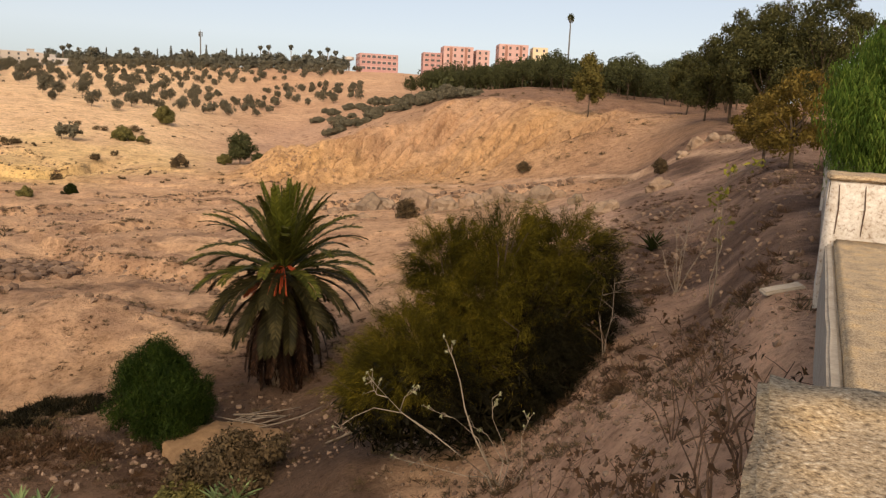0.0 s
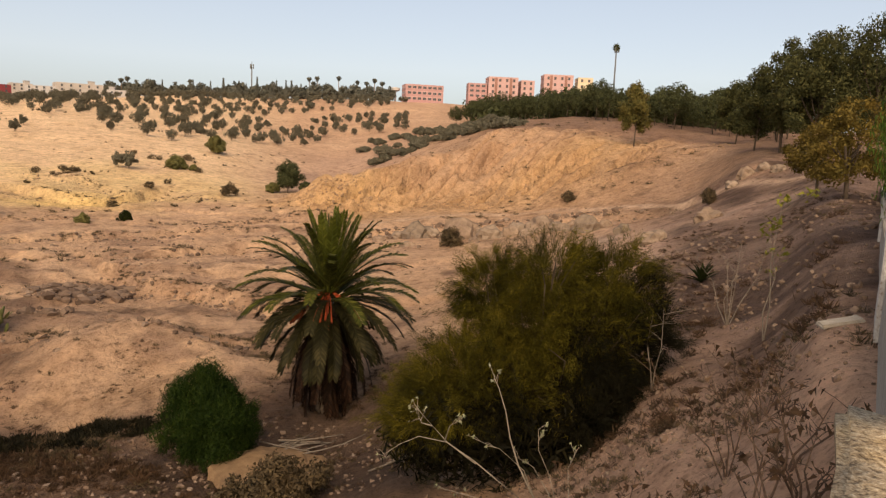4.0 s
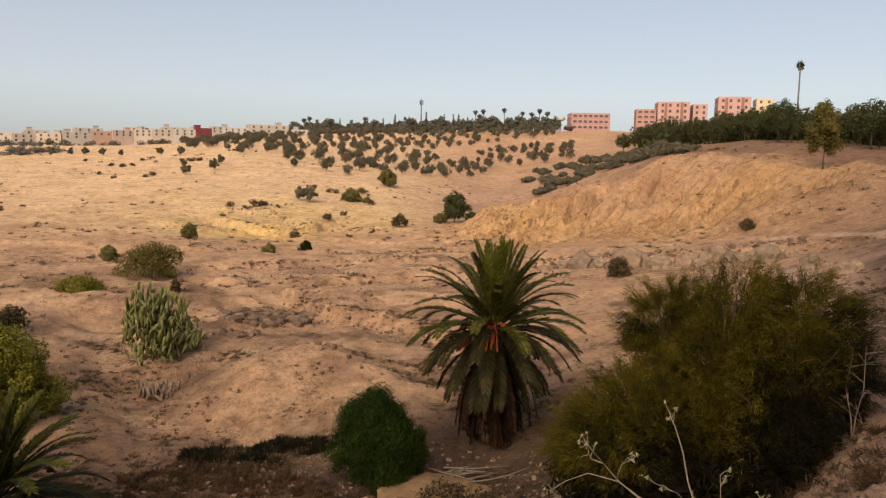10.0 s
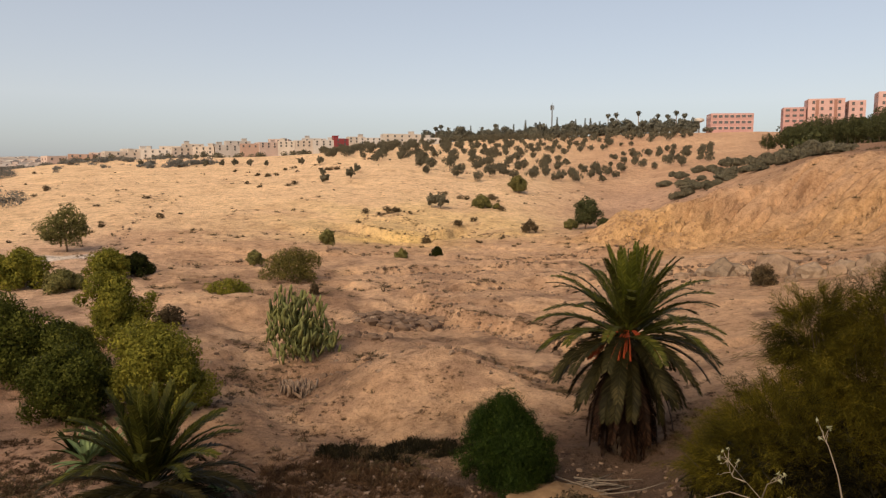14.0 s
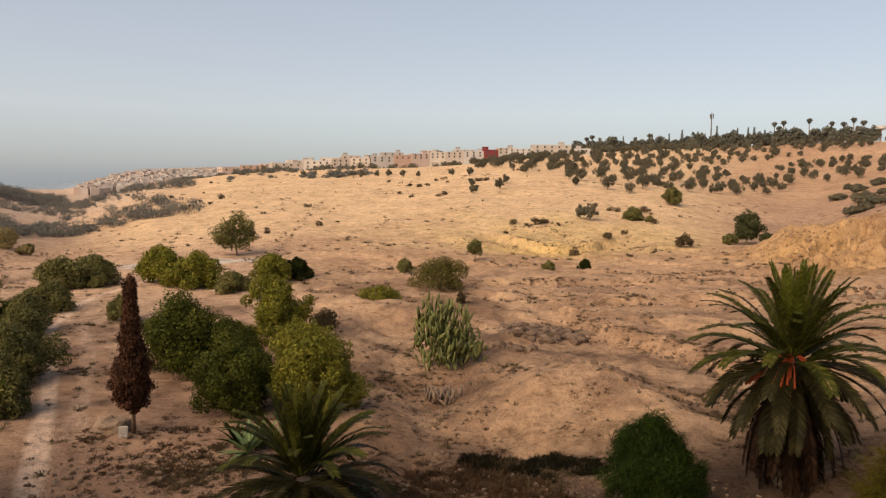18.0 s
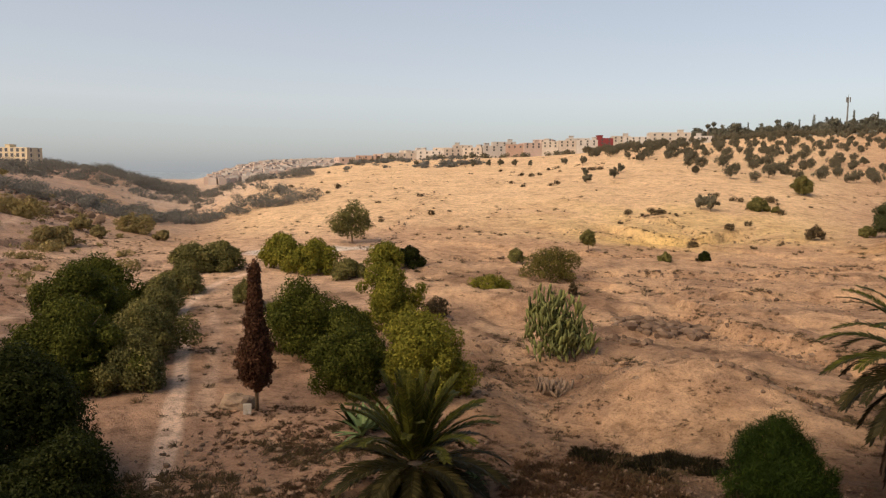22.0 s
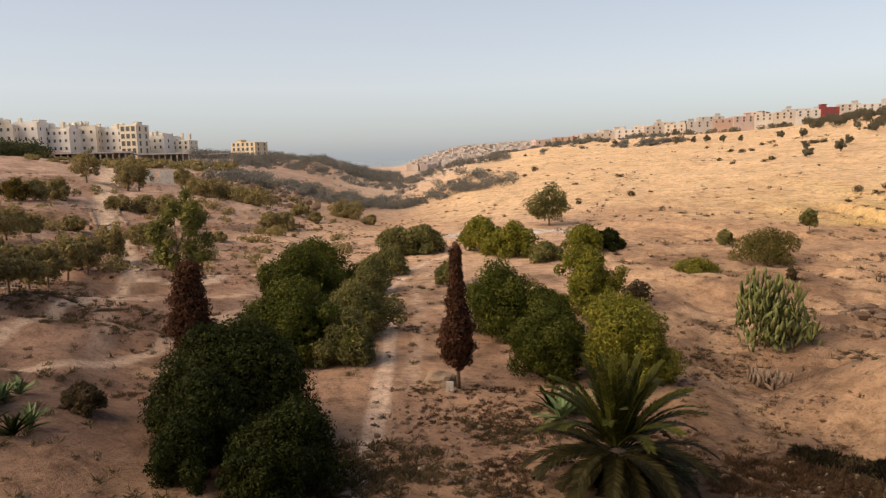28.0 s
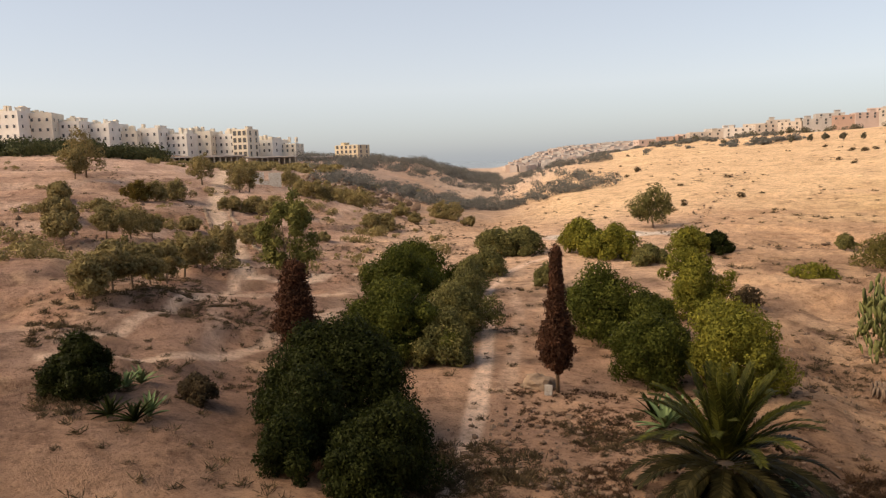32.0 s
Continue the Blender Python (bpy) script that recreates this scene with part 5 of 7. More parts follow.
GULLY_BUSHES = (
    (20.9, 155.0, 4.4, 3.5, 0.4, OLIVE_LEAF, 2200, 0.26, "broad grey-green olive tree"),
    (22.5, 131.0, 1.4, 1.2, 0.1, OLIVE_LEAF, 500, 0.22, "low grey-green bush on dry ground"),
    (54.0, 99.0, 6.4, 5.4, 0.9, OLIVE_LEAF, 2000, 0.22, "lone spreading tree on the grey flat"),
    (3.0, 58.2, 2.0, 1.7, 0.0, SCRUB_LEAF, 1100, 0.13, "brown-green bush among the boulders"),
    (-16.2, 54.0, 1.2, 1.3, 0.1, SCRUB_LEAF, 500, 0.12, "dark dry bush on the slope"),
    (-6.0, 80.0, 1.8, 1.2, 0.0, SCRUB_LEAF, 500, 0.15, "dark dry bush under the clay bank"))
for i, (a, r, w, h, stem, leaf, n, size, label) in enumerate(PATH_BUSHES + FLOOR_BUSHES + THICKET_TREES + DRY_BUSHES + GULLY_BUSHES):
    tree("tree" if stem >= 0.3 and h > 3.8 else "bush", *polar(a, r), w, h, stem, leaf, label, "tree" if stem >= 0.3 and h > 3.8 else "bush", B if 48 < a < 83 else "", 200 + i, int(n * (4.2 if r < 60 else 3.0)), size * (0.46 if r < 60 else 0.55), 30, 1.7, 0.2, 5)
# light green eucalyptus that stands behind the brown cypress
tree("eucalyptus", *polar(82.0, 47.0), 4.0, 7.0, 1.6, YOUNG_GREEN, "slender light green eucalyptus behind the brown cypress", "tree", "", 301, 6500, 0.085, 26, 2.2, 0.8, 9, core=False, shell=0.3, slim=0.6)
# olives in a line on the left slope
for i, (a, r, w, h) in enumerate(((86.7, 63, 3.0, 3.3), (88.3, 58.5, 2.8, 3.0), (89.6, 55.5, 2.8, 3.1), (90.8, 50.5, 2.7, 2.9), (91.9, 47.5, 2.7, 2.8), (93.1, 44, 3.0, 2.8), (94.4, 42.5, 3.0, 2.7), (95.8, 41, 3.0, 2.7), (83.7, 73, 3.6, 2.8), (84.9, 71, 3.0, 2.4), (93.0, 66, 4.2, 2.7), (94.6, 64, 3.4, 2.6), (91.6, 69, 3.0, 2.2), (97.3, 62, 3.2, 2.8))):
    tree("olive_tree", *polar(a, r), w * 0.98, h, 0.6, BANK_LEAF, "grey-green olive tree in a row on the slope", "tree", "olive row on the slope", 320 + i, 4200, 0.085, 13, 1.7, 0.1, 5)
# scattered bushes and trees higher on the left hill
HILL_A = ((89.7, 104, 3.6, 3.2, OLIVE_LEAF), (91.2, 100, 3.6, 3.0, OLIVE_LEAF), (92.4, 98, 3.2, 3.0, ORANGE_LEAF), (87.9, 122, 4.6, 5.0, OLIVE_LEAF), (85.3, 119, 5.6, 5.2, EUC_LEAF), (84.6, 121, 4.4, 4.6, OLIVE_LEAF), (81.6, 138, 4.0, 3.6, SCRUB_LEAF), (80.7, 126, 4.2, 3.4, SCRUB_LEAF), (79.8, 122, 4.6, 3.6, OLIVE_LEAF), (78.9, 124, 4.4, 3.4, OLIVE_LEAF), (77.5, 121, 5.6, 3.4, OLIVE_LEAF), (76.3, 119, 5.0, 3.8, DEEP_LEAF), (85.9, 100, 3.4, 2.2, OLIVE_LEAF), (84.3, 101, 4.2, 2.4, OLIVE_LEAF), (82.8, 100, 4.4, 2.6, OLIVE_LEAF))
HILL_B = ((81.4, 99, 3.0, 2.2, SCRUB_LEAF), (75.6, 100, 3.4, 2.6, OLIVE_LEAF), (74.4, 101, 3.4, 2.7, OLIVE_LEAF), (73.3, 116, 3.2, 2.3, OLIVE_LEAF), (72.2, 112, 2.4, 1.9, OLIVE_LEAF), (70.2, 128, 4.4, 3.4, SCRUB_LEAF), (69.2, 126, 5.0, 3.4, SCRUB_LEAF), (67.9, 118, 2.2, 1.7, SCRUB_LEAF), (79.3, 82, 1.6, 1.2, SCRUB_LEAF), (95.6, 112, 6.0, 7.0, EUC_LEAF), (96.3, 108, 4.2, 4.0, SCRUB_LEAF), (97.6, 74, 3.4, 2.4, OLIVE_LEAF), (97.4, 92, 3.0, 2.4, SCRUB_LEAF), (94.9, 84, 2.2, 1.5, SCRUB_LEAF), (88.9, 82, 2.6, 1.8, SCRUB_LEAF))
for i, (a, r, w, h, leaf) in enumerate(HILL_A + HILL_B):
    tree("hill_bush", *polar(a, r), w, h, 0.2 if h < 4 else 0.8, leaf if leaf is ORANGE_LEAF else BANK_LEAF, "bushy tree on the dry hillside" if h > 3.5 else "low bush on the dry hillside", "tree" if h > 3.5 else "bush", "hillside bushes", 350 + i, 3200, 0.12, 14, 1.7, 0.1, 4)

# ---- trees of the grove, orchard and skyline ----
def stock(kind, leaf, sizes, label, category, group, seed, count, size, stem, **more):
    """A few grown trees of one kind, to be planted over and over."""
    return [tree(kind, 0, -400 - 12 * i, w, h, stem * h, leaf, label, category, group, seed + i, count, size, **more) for i, (w, h) in enumerate(sizes)]


def plant(pool, spots, seed, low=0.8, high=1.2):
    rng = np.random.default_rng(seed)
    for k, (x, y) in enumerate(spots):
        s = low + (high - low) * rng.random()
        src = pool[k % len(pool)]
        m = pose(x, y, float(height(x, y)) - 0.05, 0, 0, 360 * rng.random())
        ob = copy_thing(src, m) if k >= len(pool) else src
        ob.matrix_basis = m @ Matrix.Diagonal((s, s, s * (0.92 + 0.16 * rng.random()), 1))


# olive orchard on the far slope, in wandering rows
rng = np.random.default_rng(77)
spots = []
for i in range(-4, 46):
    for j in range(0, 44):
        x, y = -175 + i * 8.0 + (j % 2) * 3.8 + rng.normal() * 1.6, 118 + j * 7.6 + rng.normal() * 1.6
        r, az = math.hypot(x, y), math.degrees(math.atan2(-x, y))
        edge = 205 if az > 29 else 168 if az > 22 else 178 + (22 - az) * 4
        gap = float(grain(x, y, 38, 90, 2))
        if 6.5 < az < 36.5 - 0.012 * max(0, 330 - r) and edge < r < 405 and gap > -0.42 and not (az > 33 and r < 240):
            spots.append((x, y))
rng.shuffle(spots)
many = sorted(spots, key=lambda p: math.hypot(*p))
spots, beyond = many[:285], many[285:]
plant(stock("olive_tree", ORCHARD_LEAF, ((3.5, 3.4), (4.1, 3.7), (3.1, 3.3), (4.3, 3.6), (3.4, 2.9)), "grey-green olive tree of the orchard on the far slope", "tree", "olive orchard", 400, 1700, 0.13, 0.2, clumps=16, limbs=4), spots, 5, 0.62, 1.0)
BLOBS = []
brng = np.random.default_rng(78)
for x, y in beyond:
    z, w = float(height(x, y)), 2.3 + 1.2 * brng.random()
    BLOBS += [(x + brng.normal() * 0.7, y + brng.normal() * 0.7, z + w * (0.45 + 0.25 * brng.random()), w * 0.36, w * 0.36, w * 0.33) for q in range(3)]
v, f = leaves(brng, BLOBS, 60 * len(BLOBS), 0.34, 1.5)
tagged(new("far_olives", mesh_of("far_olives", v, f, ORCHARD_LEAF)), "grey-green olive trees in the upper part of the orchard", "trees", kind="stuff")
# a single row and a few strays left of the orchard
row = [polar(a, r) for a, r in ((44.6, 232), (43.4, 230), (42.5, 229), (41.4, 228), (40.2, 227), (37.6, 228), (36.2, 226), (36.0, 176), (35.9, 163), (33.9, 168), (33.4, 182), (27.6, 128), (26.9, 127), (45.2, 285), (49.0, 262))]
plant(stock("olive_tree", ORCHARD_LEAF, ((2.7, 2.7), (2.3, 2.5), (2.6, 2.4)), "small olive tree standing apart on the golden slope", "tree", "stray olive trees", 420, 1200, 0.15, 0.24, clumps=9, limbs=4), row, 6, 0.8, 1.05)

# eucalyptus and pine grove above the clay bank
big = ((-18.5, 76, 4.6, 7.9), (-20.2, 72, 5.4, 11.2), (-21.9, 68, 6.0, 11.4), (-23.6, 72, 6.4, 12.2), (-25.6, 66, 6.8, 13.6), (-27.6, 70, 6.6, 14.0), (-22.6, 88, 7.0, 10.0), (-17.2, 92, 5.4, 8.0), (-25.0, 84, 7.0, 10.5), (-29.5, 62, 6.5, 9.0))
for i, (a, r, w, h) in enumerate(big):
    tree("eucalyptus", *polar(a - 0.4, r), w, h * 0.88, h * 0.16, EUC_LEAF, "tall spreading eucalyptus with sparse hanging leaves", "tree", "eucalyptus grove", 440 + i, 12500, 0.085, 36, 2.3, 0.7, 9, core=False, shell=0.35, slim=0.55, bark=DARK_BARK)
tree("young_eucalyptus", *polar(-10.55, 92.5), 4.6, 7.4, 1.5, YOUNG_LEAF, "young yellowish eucalyptus at the edge of the grove", "tree", "", 460, 7000, 0.11, 30, 2.2, 0.6, 6, core=False, shell=0.3, slim=0.5, bark=DARK_BARK)
tree("ochre_tree", *polar(-25.0, 34.5), 4.2, 4.2, 0.6, ORANGE_LEAF, "small tree with ochre leaves beside the road", "tree", "", 461, 8000, 0.06, 24, 1.9, 0.3, 9, core=False, shell=0.3, bark=DARK_BARK)
tree("ochre_tree", *polar(-23.2, 39.5), 3.0, 3.4, 0.8, ORANGE_LEAF, "small tree with ochre leaves beside the road", "tree", "", 462, 8000, 0.06, 24, 1.9, 0.3, 9, core=False, shell=0.3, bark=DARK_BARK)
tree("pepper_tree", *polar(-31.5, 19.5), 4.2, 4.1, 0.4, PEPPER_LEAF, "lush weeping pepper tree beside the parapet", "tree", "", 463, 62000, 0.022, 60, 5.0, 2.4, 7, shell=0.45)
grove = []
rng = np.random.default_rng(31)
for k in range(1200):
    a, r = -21 + 27 * rng.random(), 95 + 130 * rng.random() ** 0.8
    front = 118 + 6 * (a + 14) if a > -14 else 92 + 5 * (a + 21)
    x, y = polar(a, r)
    if r > max(88, front) and r < 260 and all((x - p) ** 2 + (y - q) ** 2 > 36 for p, q in grove) and len(grove) < 95:
        grove.append((x, y))
plant(stock("pine_tree", PINE_LEAF, ((6.4, 6.8), (7.2, 7.4), (6.0, 6.2), (7.6, 7.8)), "dark green pine with a clear trunk in the grove", "tree", "pine grove", 470, 4200, 0.15, 0.3, clumps=22, limbs=6, slim=0.6, bark=DARK_BARK), grove, 7, 0.8, 1.12)
# dark scrub on the bank behind the clay
scrub = [polar(a, r) for a, r in ((9.0, 152), (8.3, 150), (7.9, 157), (7.0, 149), (6.4, 150), (5.8, 153), (8.4, 165), (7.4, 166), (6.2, 172), (5.2, 160), (4.4, 156), (3.6, 150), (2.9, 158), (2.2, 150), (1.5, 145), (0.8, 148), (0.0, 142), (-0.8, 138), (-1.6, 134), (3.9, 172), (3.0, 178), (2.0, 172), (1.0, 168), (0.2, 160), (-0.9, 158), (-2.2, 150), (5.0, 186), (4.2, 195), (6.6, 190), (7.6, 200), (5.6, 205), (3.2, 200), (8.8, 196), (9.4, 210), (10.0, 188))]
plant(stock("scrub_bush", ORCHARD_LEAF, ((3.2, 1.5), (2.4, 1.2), (3.8, 1.7)), "grey-green scrub bush on the bank", "bush", "scrub on the bank", 480, 2400, 0.15, 0.05, clumps=20, limbs=4), scrub, 8, 0.9, 1.5)
# skyline: broad trees, cypresses and palms on the plateau
line = []
rng = np.random.default_rng(41)
for k in range(70):
    a = 8.3 + 20 * k / 70 + rng.normal() * 0.15
    line.append(polar(a, 392 + 26 * rng.random()))
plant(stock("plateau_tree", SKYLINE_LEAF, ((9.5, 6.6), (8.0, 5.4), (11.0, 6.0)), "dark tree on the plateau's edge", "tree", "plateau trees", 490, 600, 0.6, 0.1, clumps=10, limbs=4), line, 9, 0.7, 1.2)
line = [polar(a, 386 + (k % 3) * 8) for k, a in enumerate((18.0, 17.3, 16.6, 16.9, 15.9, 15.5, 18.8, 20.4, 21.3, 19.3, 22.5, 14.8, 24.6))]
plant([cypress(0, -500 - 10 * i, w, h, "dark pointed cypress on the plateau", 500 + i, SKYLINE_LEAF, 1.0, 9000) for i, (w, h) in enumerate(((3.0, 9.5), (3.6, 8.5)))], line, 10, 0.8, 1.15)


def skyline_palm(x, y, h, seed):
    rng = np.random.default_rng(seed)
    root = thing("fan_palm", x, y, "tall thin palm on the skyline", "palm", "skyline palms")
    v, f = tube([(0, 0, -0.5), (0.1, 0, h * 0.5), (0, 0.1, h)], [0.3, 0.24, 0.2], 6)
    part("trunk", mesh_of("trunk", v, f, BARK, True), root)
    v, f = leaves(rng, [(0, 0, h, 1.25, 1.25, 0.9), (0, 0, h - 0.8, 0.6, 0.6, 0.8)], 260, 0.3, 3.0, 0.3, 0.3)
    part("crown", mesh_of("crown", v, f, SKYLINE_LEAF), root)


for i, (a, h) in enumerate(((27.3, 12), (26.9, 13), (25.2, 12), (14.2, 15), (13.6, 14), (12.0, 15), (10.6, 13.5), (9.9, 14), (9.3, 14), (8.7, 13), (13.9, 12), (22.7, 12.5), (9.0, 10), (4.9, 9))):
    skyline_palm(*polar(a, 405 + (i % 4) * 9), h - 3.5, 600 + i)


# ---- telephone masts disguised as palms ----
GALV = plain_mat("galvanised_steel", (0.07, 0.07, 0.07), (0.14, 0.14, 0.135), 1.0, 0.6)


def mast(a, r, top, seed, palm):
    x, y = polar(a, r)
    z0 = float(height(x, y))
    h = top - z0
    root = thing("telephone_mast", x, y, "tall slim telephone mast on the plateau", "mast", "telephone masts")
    v, f = tube([(0, 0, -1), (0, 0, h * 0.5), (0, 0, h - 1.5)], [0.5, 0.4, 0.32], 10)
    part("pole", mesh_of("pole", v, f, GALV, True), root)
    rng = np.random.default_rng(seed)
    if palm:
        v, f = leaves(rng, [(0, 0, h - 2.0, 1.3, 1.3, 1.5)], 130, 0.42, 4.5, -0.6, 0.2)
        part("fronds", mesh_of("fronds", v, f, PINE_LEAF), root, "plastic fronds")
    for k in range(3):
        w = radians(120 * k)
        v, f = box(1.0 * math.cos(w), 1.0 * math.sin(w), h - 4.4, 0.5, 0.5, 2.8, 0.06)
        part("antenna", mesh_of("antenna", v, f, GALV), root, "grey panel antenna")
    v, f = tube([(0, 0, h - 1.6), (0, 0, h)], [0.18, 0.08], 6)
    part("tip", mesh_of("tip", v, f, GALV), root)


mast(18.39, 470, EYE + 470 * math.tan(radians(5.42)), 1, False)
mast(-8.79, 385, EYE + 385 * math.tan(radians(7.85)), 2, True)

# ---- houses ----
def wall_paint(name, rgb, dirt=0.25):
    return plain_mat(name, tuple(c * (1 - dirt) for c in rgb), rgb, 0.35, 0.9, 0.02)


CREAM, WHITE, GREY = wall_paint("cream_plaster", (0.50, 0.43, 0.37)), wall_paint("white_plaster", (0.55, 0.50, 0.46)), wall_paint("grey_plaster", (0.43, 0.40, 0.38))
PINK, BRICK, RED, SALMON = wall_paint("pink_plaster", (0.47, 0.37, 0.33)), wall_paint("brick_plaster", (0.35, 0.24, 0.195)), wall_paint("red_plaster", (0.22, 0.045, 0.05)), wall_paint("salmon_plaster", (0.43, 0.25, 0.235))
SALMON_PALE, YELLOW, BEIGE, DARK_RED = wall_paint("pale_salmon_plaster", (0.50, 0.33, 0.305)), wall_paint("yellow_plaster", (0.62, 0.52, 0.36)), wall_paint("beige_plaster", (0.45, 0.40, 0.355)), wall_paint("dark_red_panel", (0.30, 0.16, 0.125))


def pane_material():
    m, n, l, b = mat("dark_window_glass", 0.15)
    # glass greyed in its base colour, as haze over the far windows
    b.inputs["Base Color"].default_value = (0.08, 0.078, 0.08, 1)
    b.inputs["Specular IOR Level"].default_value = 0.5
    return m


PANE = pane_material()
FRAMES = {}


def window_meshes(w, h, material):
    key = (round(w, 2), round(h, 2), material.name)
    if key not in FRAMES:
        t = 0.12
        v, f = join(box(0, 0, 0, w + 2 * t, 0.14, t), box(0, 0, h + t, w + 2 * t, 0.14, t), box(-w / 2 - t / 2, 0, t, t, 0.14, h), box(w / 2 + t / 2, 0, t, t, 0.14, h))
        p, q = box(0, 0.03, t, w, 0.04, h)
        FRAMES[key] = mesh_of("window", v, f, material), mesh_of("pane", p, q, PANE)
    return FRAMES[key]


def house(name, a, r, w, depth, top, floors, bays, paint, label, turn=0.0, group="", z0=None, win=(1.1, 1.3), parapet_h=0.5, stair=0.0, frame=None, category="house", panels=None, base=4.0, strips=()):
    """A flat-roofed house whose front looks down to the valley; its roofline stands top metres over its foot."""
    x, y = polar(a, r)
    root = thing(name, x, y, label, category, group, a + turn, z0)
    # local -y is the front
    v, f = join(box(0, depth / 2, -base, w, depth, top + base), box(0, 0.12, top, w, 0.24, parapet_h), box(0, depth - 0.12, top, w, 0.24, parapet_h), box(-w / 2 + 0.12, depth / 2, top, 0.24, depth - 0.48, parapet_h), box(w / 2 - 0.12, depth / 2, top, 0.24, depth - 0.48, parapet_h))
    part("wall", mesh_of("wall", v, f, paint), root)
    if stair:
        sx = w * 0.28 * (1 if stair > 0 else -1)
        v, f = join(box(sx, depth * 0.45, top, abs(stair) * 2.2, depth * 0.4, 1.7), box(sx, depth * 0.45, top + 1.7, abs(stair) * 2.5, depth * 0.45, 0.2))
        part("stair_head", mesh_of("stair_head", v, f, paint), root, "roof stair housing")
    fr, pa = window_meshes(win[0], win[1], frame or paint)
    fh = top / floors
    for k in range(floors):
        for b in range(bays):
            u = (b + 0.5) / bays - 0.5
            ob = part("window", fr, root, at=pose(u * w * 0.94, -0.05, k * fh + fh * 0.36))
            part("pane", pa, ob)
        if panels:
            v, f = box(0, -0.03, (k + 1) * fh - 0.5, w * 0.99, 0.16, 0.42)
            part("floor_band", mesh_of("floor_band", v, f, panels), root, "projecting floor band")
    for u in strips:
        v, f = box(u * w, -0.06, 0, w * 0.09, 0.16, top)
        part("facade_strip", mesh_of("facade_strip", v, f, DARK_RED), root, "dark red vertical strip")
    sides = max(1, int(depth / 4))
    for side in (-1, 1):
        for k in range(floors):
            for b in range(sides):
                ob = part("window", fr, root, at=pose(side * (w / 2 + 0.05), depth * (b + 0.5) / sides, k * fh + fh * 0.36, 0, 0, 90 * side))
                part("pane", pa, ob)
    return root


def at_level(el, r):
    return EYE + r * math.tan(radians(el))


# flats and school blocks on the plateau, salmon and pink
G = "salmon blocks on the plateau"
house("apartment_block", 5.45, 408, 21.0, 12, 9.0, 3, 7, SALMON, "three-storey salmon block with rows of openings", 12, G, at_level(3.1, 408), (1.9, 1.6), 0.4, 0, SALMON_PALE, "building", SALMON_PALE)
house("apartment_block", 1.4, 440, 11.0, 10, 8.5, 3, 3, SALMON, "low salmon block with dark openings", 8, G, at_level(3.55, 440), (2.0, 1.5), 0.4, 0, DARK_RED, "building", SALMON_PALE)
house("apartment_block", -0.55, 440, 17.5, 13, 13.5, 4, 4, SALMON_PALE, "pale salmon apartment block on the plateau", 10, G, at_level(3.4, 440), (1.2, 1.5), 0.6, 0, DARK_RED, "building", strips=(-0.25, 0.25))
house("apartment_block", -2.4, 446, 8.0, 12, 12.2, 4, 2, SALMON_PALE, "pale salmon apartment block on the plateau", 10, G, at_level(3.4, 446), (1.2, 1.5), 0.6, 0, DARK_RED, "building")
house("apartment_block", -4.7, 450, 17.5, 13, 15.0, 4, 4, SALMON_PALE, "pale salmon apartment block behind the pines", 10, G, at_level(3.55, 450), (1.2, 1.5), 0.6, 0, DARK_RED, "building", strips=(-0.25, 0.25))
house("apartment_block", -6.7, 456, 9.0, 12, 14.0, 4, 2, YELLOW, "yellow-fronted apartment block behind the pines", 10, G, at_level(3.55, 456), (1.2, 1.5), 0.5, 0, SALMON_PALE, "building")
# a small water tower
root = thing("water_tower", *polar(7.7, 415), "small white water tower", "tower")
v, f = tube([(0, 0, -1), (0, 0, 5.5)], [0.5, 0.45], 8)
part("shaft", mesh_of("shaft", v, f, WHITE), root)
v, f = tube([(0, 0, 5.5), (0, 0, 6.2), (0, 0, 7.4), (0, 0, 7.8)], [0.8, 2.6, 2.6, 1.2], 12)
part("tank", mesh_of("tank", v, f, WHITE), root)

# terraces of houses along the crest of the golden slope
G = "houses along the far crest"
for i, (a, w, el, h, fl, bays, paint, label) in enumerate((
        (52.9, 10.0, 0.75, 6.0, 2, 3, BRICK, "unfinished brick house"), (50.2, 14.4, 0.85, 7.6, 2, 4, CREAM, "cream two-storey house"), (47.95, 12.8, 1.05, 7.6, 2, 4, WHITE, "whitish two-storey house"),
        (46.2, 9.0, 1.25, 7.0, 2, 3, CREAM, "cream two-storey house"), (44.7, 9.5, 1.35, 7.0, 2, 3, CREAM, "cream two-storey house"), (43.0, 11.0, 1.6, 5.4, 2, 3, GREY, "grey house"), (41.4, 8.8, 1.8, 4.4, 1, 3, BRICK, "dark red low house"),
        (40.0, 9.0, 1.85, 5.2, 2, 3, PINK, "pink house"), (38.7, 8.0, 1.9, 6.0, 2, 3, BEIGE, "beige house"), (37.4, 8.4, 1.95, 6.2, 2, 3, CREAM, "cream house"), (35.9, 9.8, 2.05, 5.4, 2, 3, GREY, "greyish white house"),
        (34.55, 7.2, 2.1, 6.6, 2, 2, RED, "dark red house"), (32.3, 12.0, 2.25, 5.6, 2, 4, GREY, "grey house"), (29.9, 18.5, 2.4, 7.6, 2, 5, BEIGE, "large beige building"), (27.6, 8.0, 2.4, 4.0, 1, 2, GREY, "low grey house"),
        (54.4, 7.0, 0.7, 4.6, 1, 2, PINK, "pink low house"))):
    house("house", a, 356, w, 9, h * 0.48, fl, bays, paint, label + " on the far crest", (-14, 10, -6, 16)[i % 4], G, at_level(el, 356), (0.8, 0.95), 0.5, (0, 1, -1)[i % 3])
